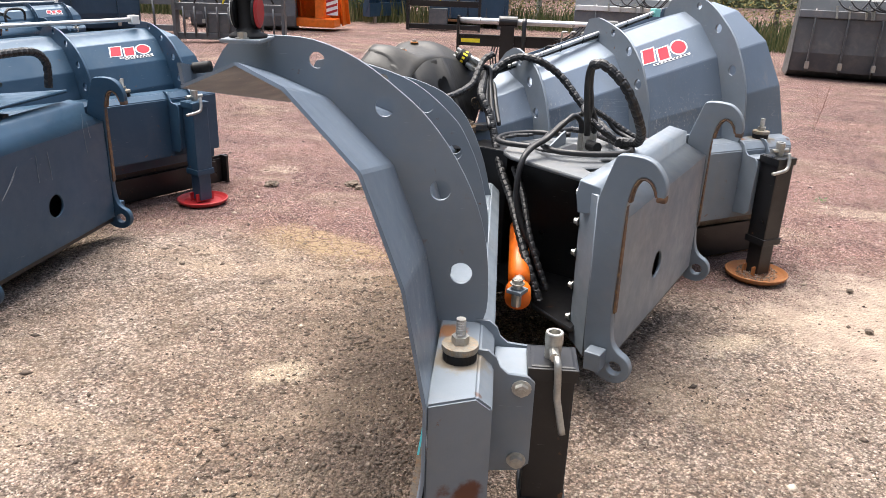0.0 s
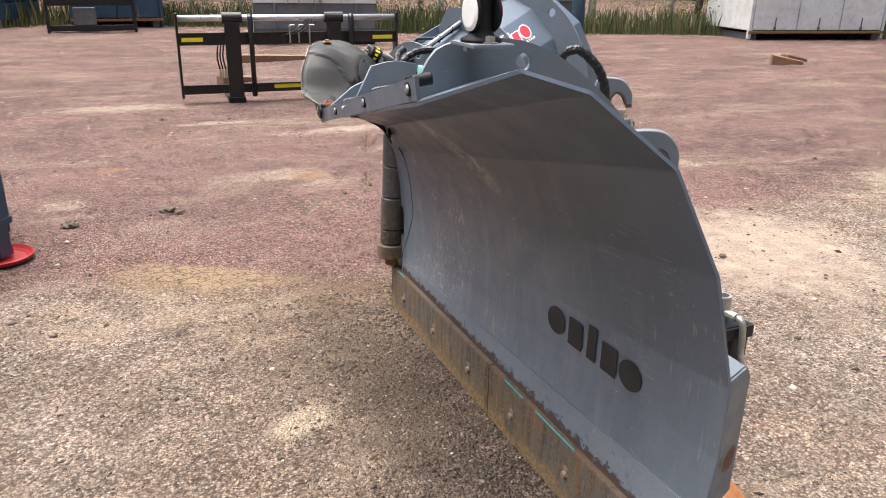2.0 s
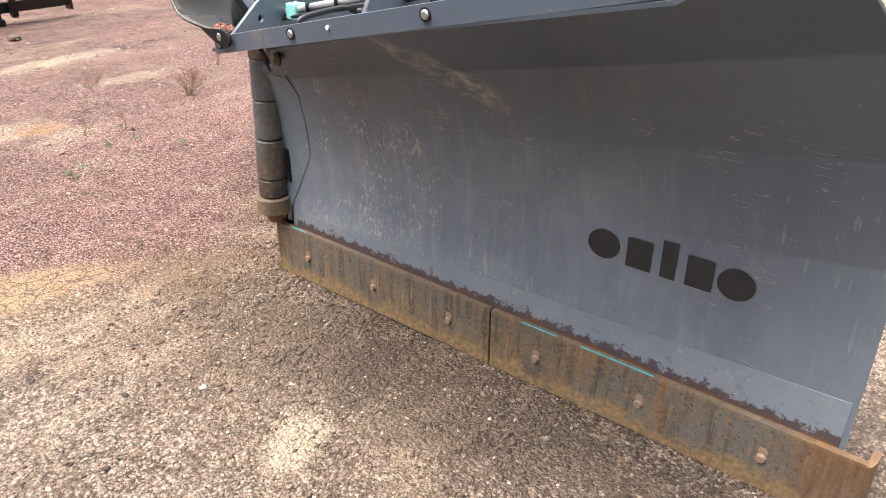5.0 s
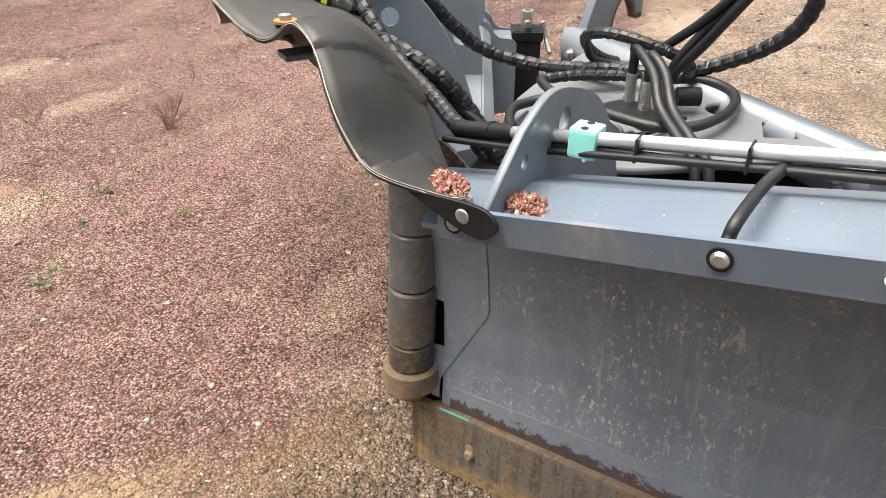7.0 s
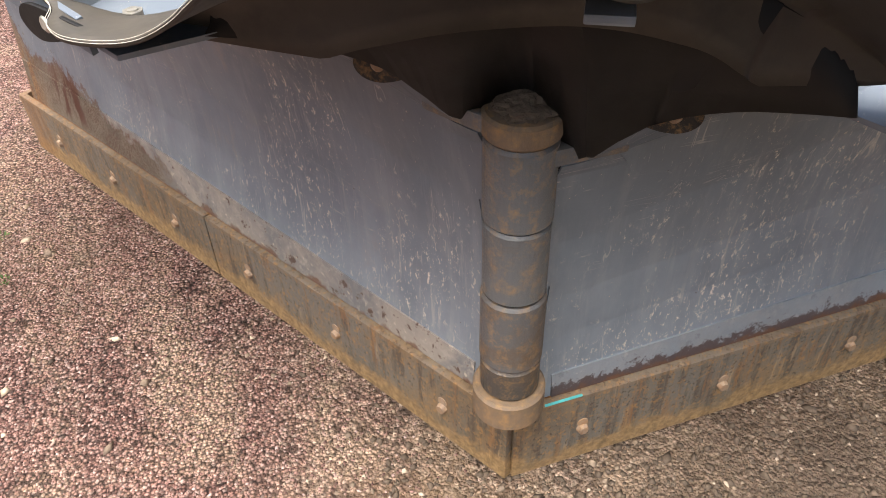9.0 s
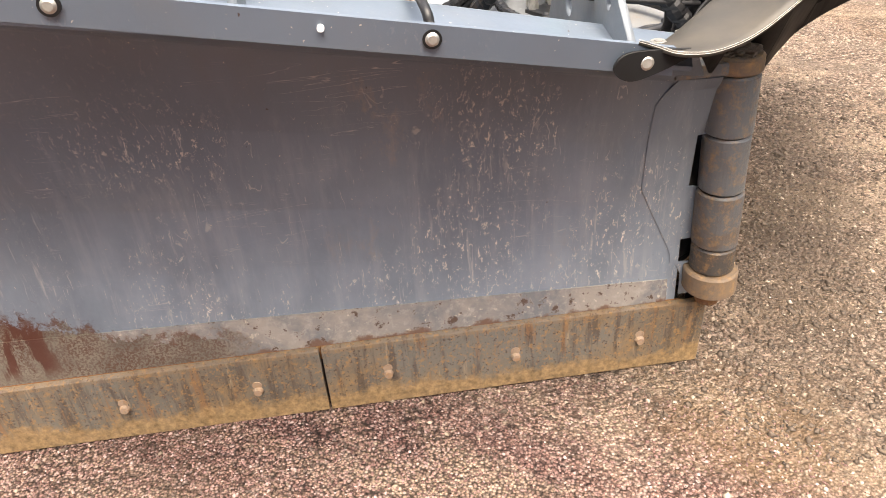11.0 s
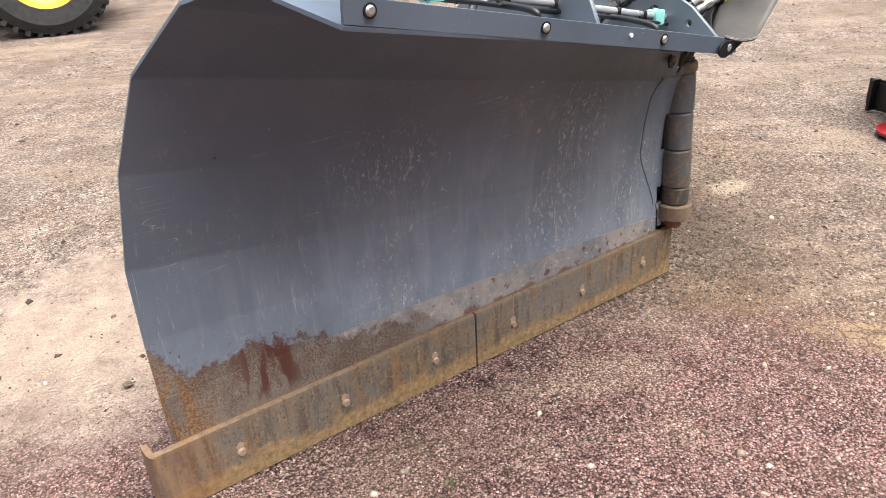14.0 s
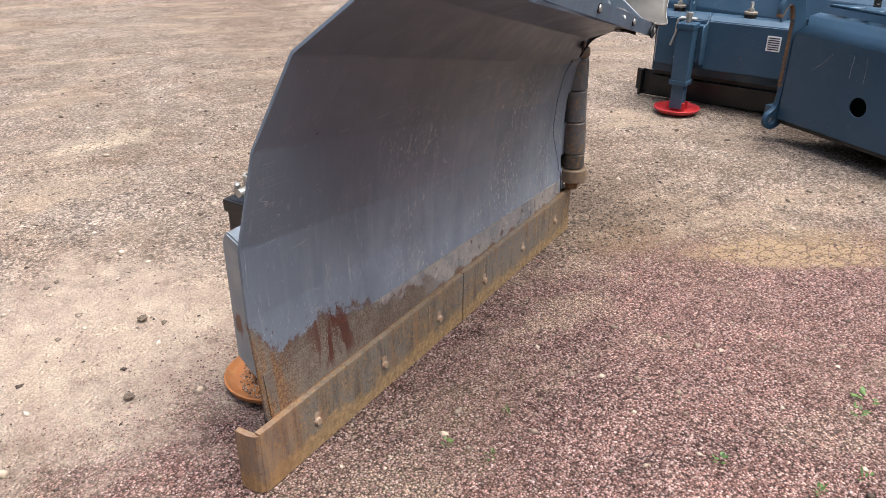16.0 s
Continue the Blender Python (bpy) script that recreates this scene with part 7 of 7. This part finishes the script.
M_CLOD = plain("earth_clod", (0.1, 0.075, 0.056), 0.95, 0, 0.4, 40, 0.5)
pebbles("red_gravel", "loose crushed red granite", 185000, 1, (-2.4, 2.9, 3.3, 7.2), red_side, M_REDSTONE, 0.0028, 0.008)
pebbles("tan_gravel", "loose grey and tan gravel", 65000, 2, (-2.4, 2.9, 0.6, 4.8), tan_side, M_TANSTONE, 0.0028, 0.012)
pebbles("earth_crumbs", "dark crumbs of earth on the gravel", 5200, 8, (-1.0, 0.3, 1.3, 3.6), by_the_blade, M_CLOD, 0.004, 0.02)
pebbles("scattered_stones", "larger stones scattered over the yard", 5200, 3, (-5, 6, -2, 10), lambda x, y, rs: np.ones(len(x), bool), M_TANSTONE, 0.006, 0.03)


def heap(plow, cx, cy, cz, r, count, seed, mt=None, label="small heap of red crushed stones caught on the plough"):
    """Red stones caught on the plough's nose: loose, so things of their own."""
    rs = random.Random(seed)
    verts, faces = [], []
    oct_f = [(0, 1, 4), (1, 2, 4), (2, 3, 4), (3, 0, 4), (1, 0, 5), (2, 1, 5), (3, 2, 5), (0, 3, 5)]
    for _ in range(count):
        d = math.sqrt(rs.random())
        a = rs.uniform(0, 6.28)
        p = Vector((cx + math.cos(a) * d * r, cy + math.sin(a) * d * r * 1.3, cz + (1 - d) * 0.013 + rs.uniform(-0.004, 0.004)))
        s = rs.uniform(0.0026, 0.0062)
        q = Euler((rs.uniform(0, 6), rs.uniform(0, 6), rs.uniform(0, 6))).to_matrix()
        i = len(verts)
        for b in ((1, 0, 0), (0, 0.8, 0), (-1, 0, 0), (0, -0.8, 0), (0, 0, 0.55), (0, 0, -0.55)):
            verts.append(p + q @ Vector(b) * s * rs.uniform(0.7, 1.2))
        faces += [tuple(i + k for k in f) for f in oct_f]
    ob = from_lists("stone_heap", verts, faces, mt or M_HEAP)
    ob.matrix_world = plow.matrix_basis
    tagged(ob, label, "gravel", kind="stuff")


M_HEAP = stone_mat("heap_stones", [(0.05, (0.14, 0.06, 0.045)), (0.4, (0.24, 0.1, 0.076)), (0.75, (0.32, 0.155, 0.115)), (0.97, (0.46, 0.31, 0.24))])
heap(main, -0.15, -0.452, 1.006, 0.036, 520, 1)
heap(main, -0.064, -0.543, 0.994, 0.029, 290, 2)


for s in (1, -1):
    p = wing_map(s)((1.647, 0.345, 0.02))
    heap(main, p.x, p.y, p.z + 0.006, 0.105, 700, 4 + s, M_TANSTONE, "gravel lying in the rusty foot plate")


def clod(x, y, r, seed):
    bm = bmesh.new()
    bmesh.ops.create_icosphere(bm, subdivisions=3, radius=r)
    for v in bm.verts:
        v.co *= 1 + 0.5 * noise.noise(v.co * (2.2 / r) + Vector((seed, 0, 0)))
        v.co.z *= 0.55
    ob = tagged(part("clod", bm, M_CLOD), "dark clod of earth on the gravel", "clod", "clods on the gravel")
    ob.matrix_world = pose(x, y, r * 0.2)


for i, (x, y, r) in enumerate(((-1.64, 5.05, 0.045), (-1.08, 5.17, 0.05), (-1.02, 5.1, 0.03), (1.83, 3.81, 0.016), (1.73, 3.33, 0.018), (0.9, 8.3, 0.05))):
    clod(x, y, r, i)


def weed(x, y, size, twigs, seed):
    """A low weed: bare reddish twigs, or a rosette of leaves."""
    rs = random.Random(seed)
    t = thing("weed", "dry twiggy weed growing in gravel" if twigs else "low green weed growing in gravel", "weed", pose(x, y, 0), "weeds in the gravel")
    if twigs:
        for _ in range(twigs):
            bm = bmesh.new()
            a = rs.uniform(0, 6.28)
            side = size * rs.uniform(0.2, 0.8) * (0.25 if size > 0.3 else 1.0)
            tip = Vector((math.cos(a) * side, math.sin(a) * side, size * rs.uniform(0.45, 1.0)))
            tube(bm, [(math.cos(a) * 0.01, math.sin(a) * 0.01, -0.01), tip * 0.5 + Vector((0.01, 0, 0)), tip], 0.0016, 5, steps=3)
            for k in range(4):
                p = tip * rs.uniform(0.3, 0.9)
                tube(bm, [p, p + Vector((rs.uniform(-1, 1), rs.uniform(-1, 1), rs.uniform(0.3, 1))) * size * 0.28], 0.0011, 4, steps=1)
            part("twig", bm, M_TWIG, t)
    verts, faces = [], []
    for _ in range(6 if twigs else 14):
        a = rs.uniform(0, 6.28)
        d = size * rs.uniform(0.12, 0.42)
        k = min(size, 0.14) * rs.uniform(0.12, 0.21)
        p = Vector((math.cos(a) * d * 0.5, math.sin(a) * d * 0.5, rs.uniform(0.004, 0.03)))
        q = p + Vector((math.cos(a) * k, math.sin(a) * k, rs.uniform(0.0, 0.02)))
        s = Vector((-math.sin(a), math.cos(a), 0.1)) * k * 0.35
        i = len(verts)
        verts += [p, (p + q) / 2 + s, q, (p + q) / 2 - s]
        faces += [(i, i + 1, i + 2), (i, i + 2, i + 3)]
    from_lists("leaves", verts, faces, M_WEED, t)


M_TWIG = plain("dry_twig", (0.16, 0.075, 0.05), 0.85, 0, 0.3, 40)
for i, (x, y, s, tw) in enumerate(((0.93, 5.72, 0.2, 16), (-0.2, 4.93, 0.09, 0), (0.04, 5.13, 0.07, 0), (0.56, 6.34, 0.15, 7), (0.27, 5.35, 0.12, 4), (0.1, 5.5, 0.1, 3), (-0.28, 4.89, 0.13, 0), (0.35, 4.89, 0.08, 0), (1.02, 4.48, 0.07, 0),
                                  (0.93, 4.58, 0.06, 0), (0.79, 4.44, 0.05, 0), (0.2, 5.1, 0.07, 0), (2.25, 5.44, 0.14, 0), (3.16, 8.24, 0.5, 3), (1.5, 6.2, 0.1, 3), (-0.6, 6.4, 0.09, 0))):
    weed(x, y, s, tw, i)

far_plough = copy_thing(blue, pose(-6.86, 9.22, 0.0, 0, 0, -2) @ Matrix.Scale(0.75, 4))
tagged(far_plough, "blue steel V plough among the other attachments", "snow plough")
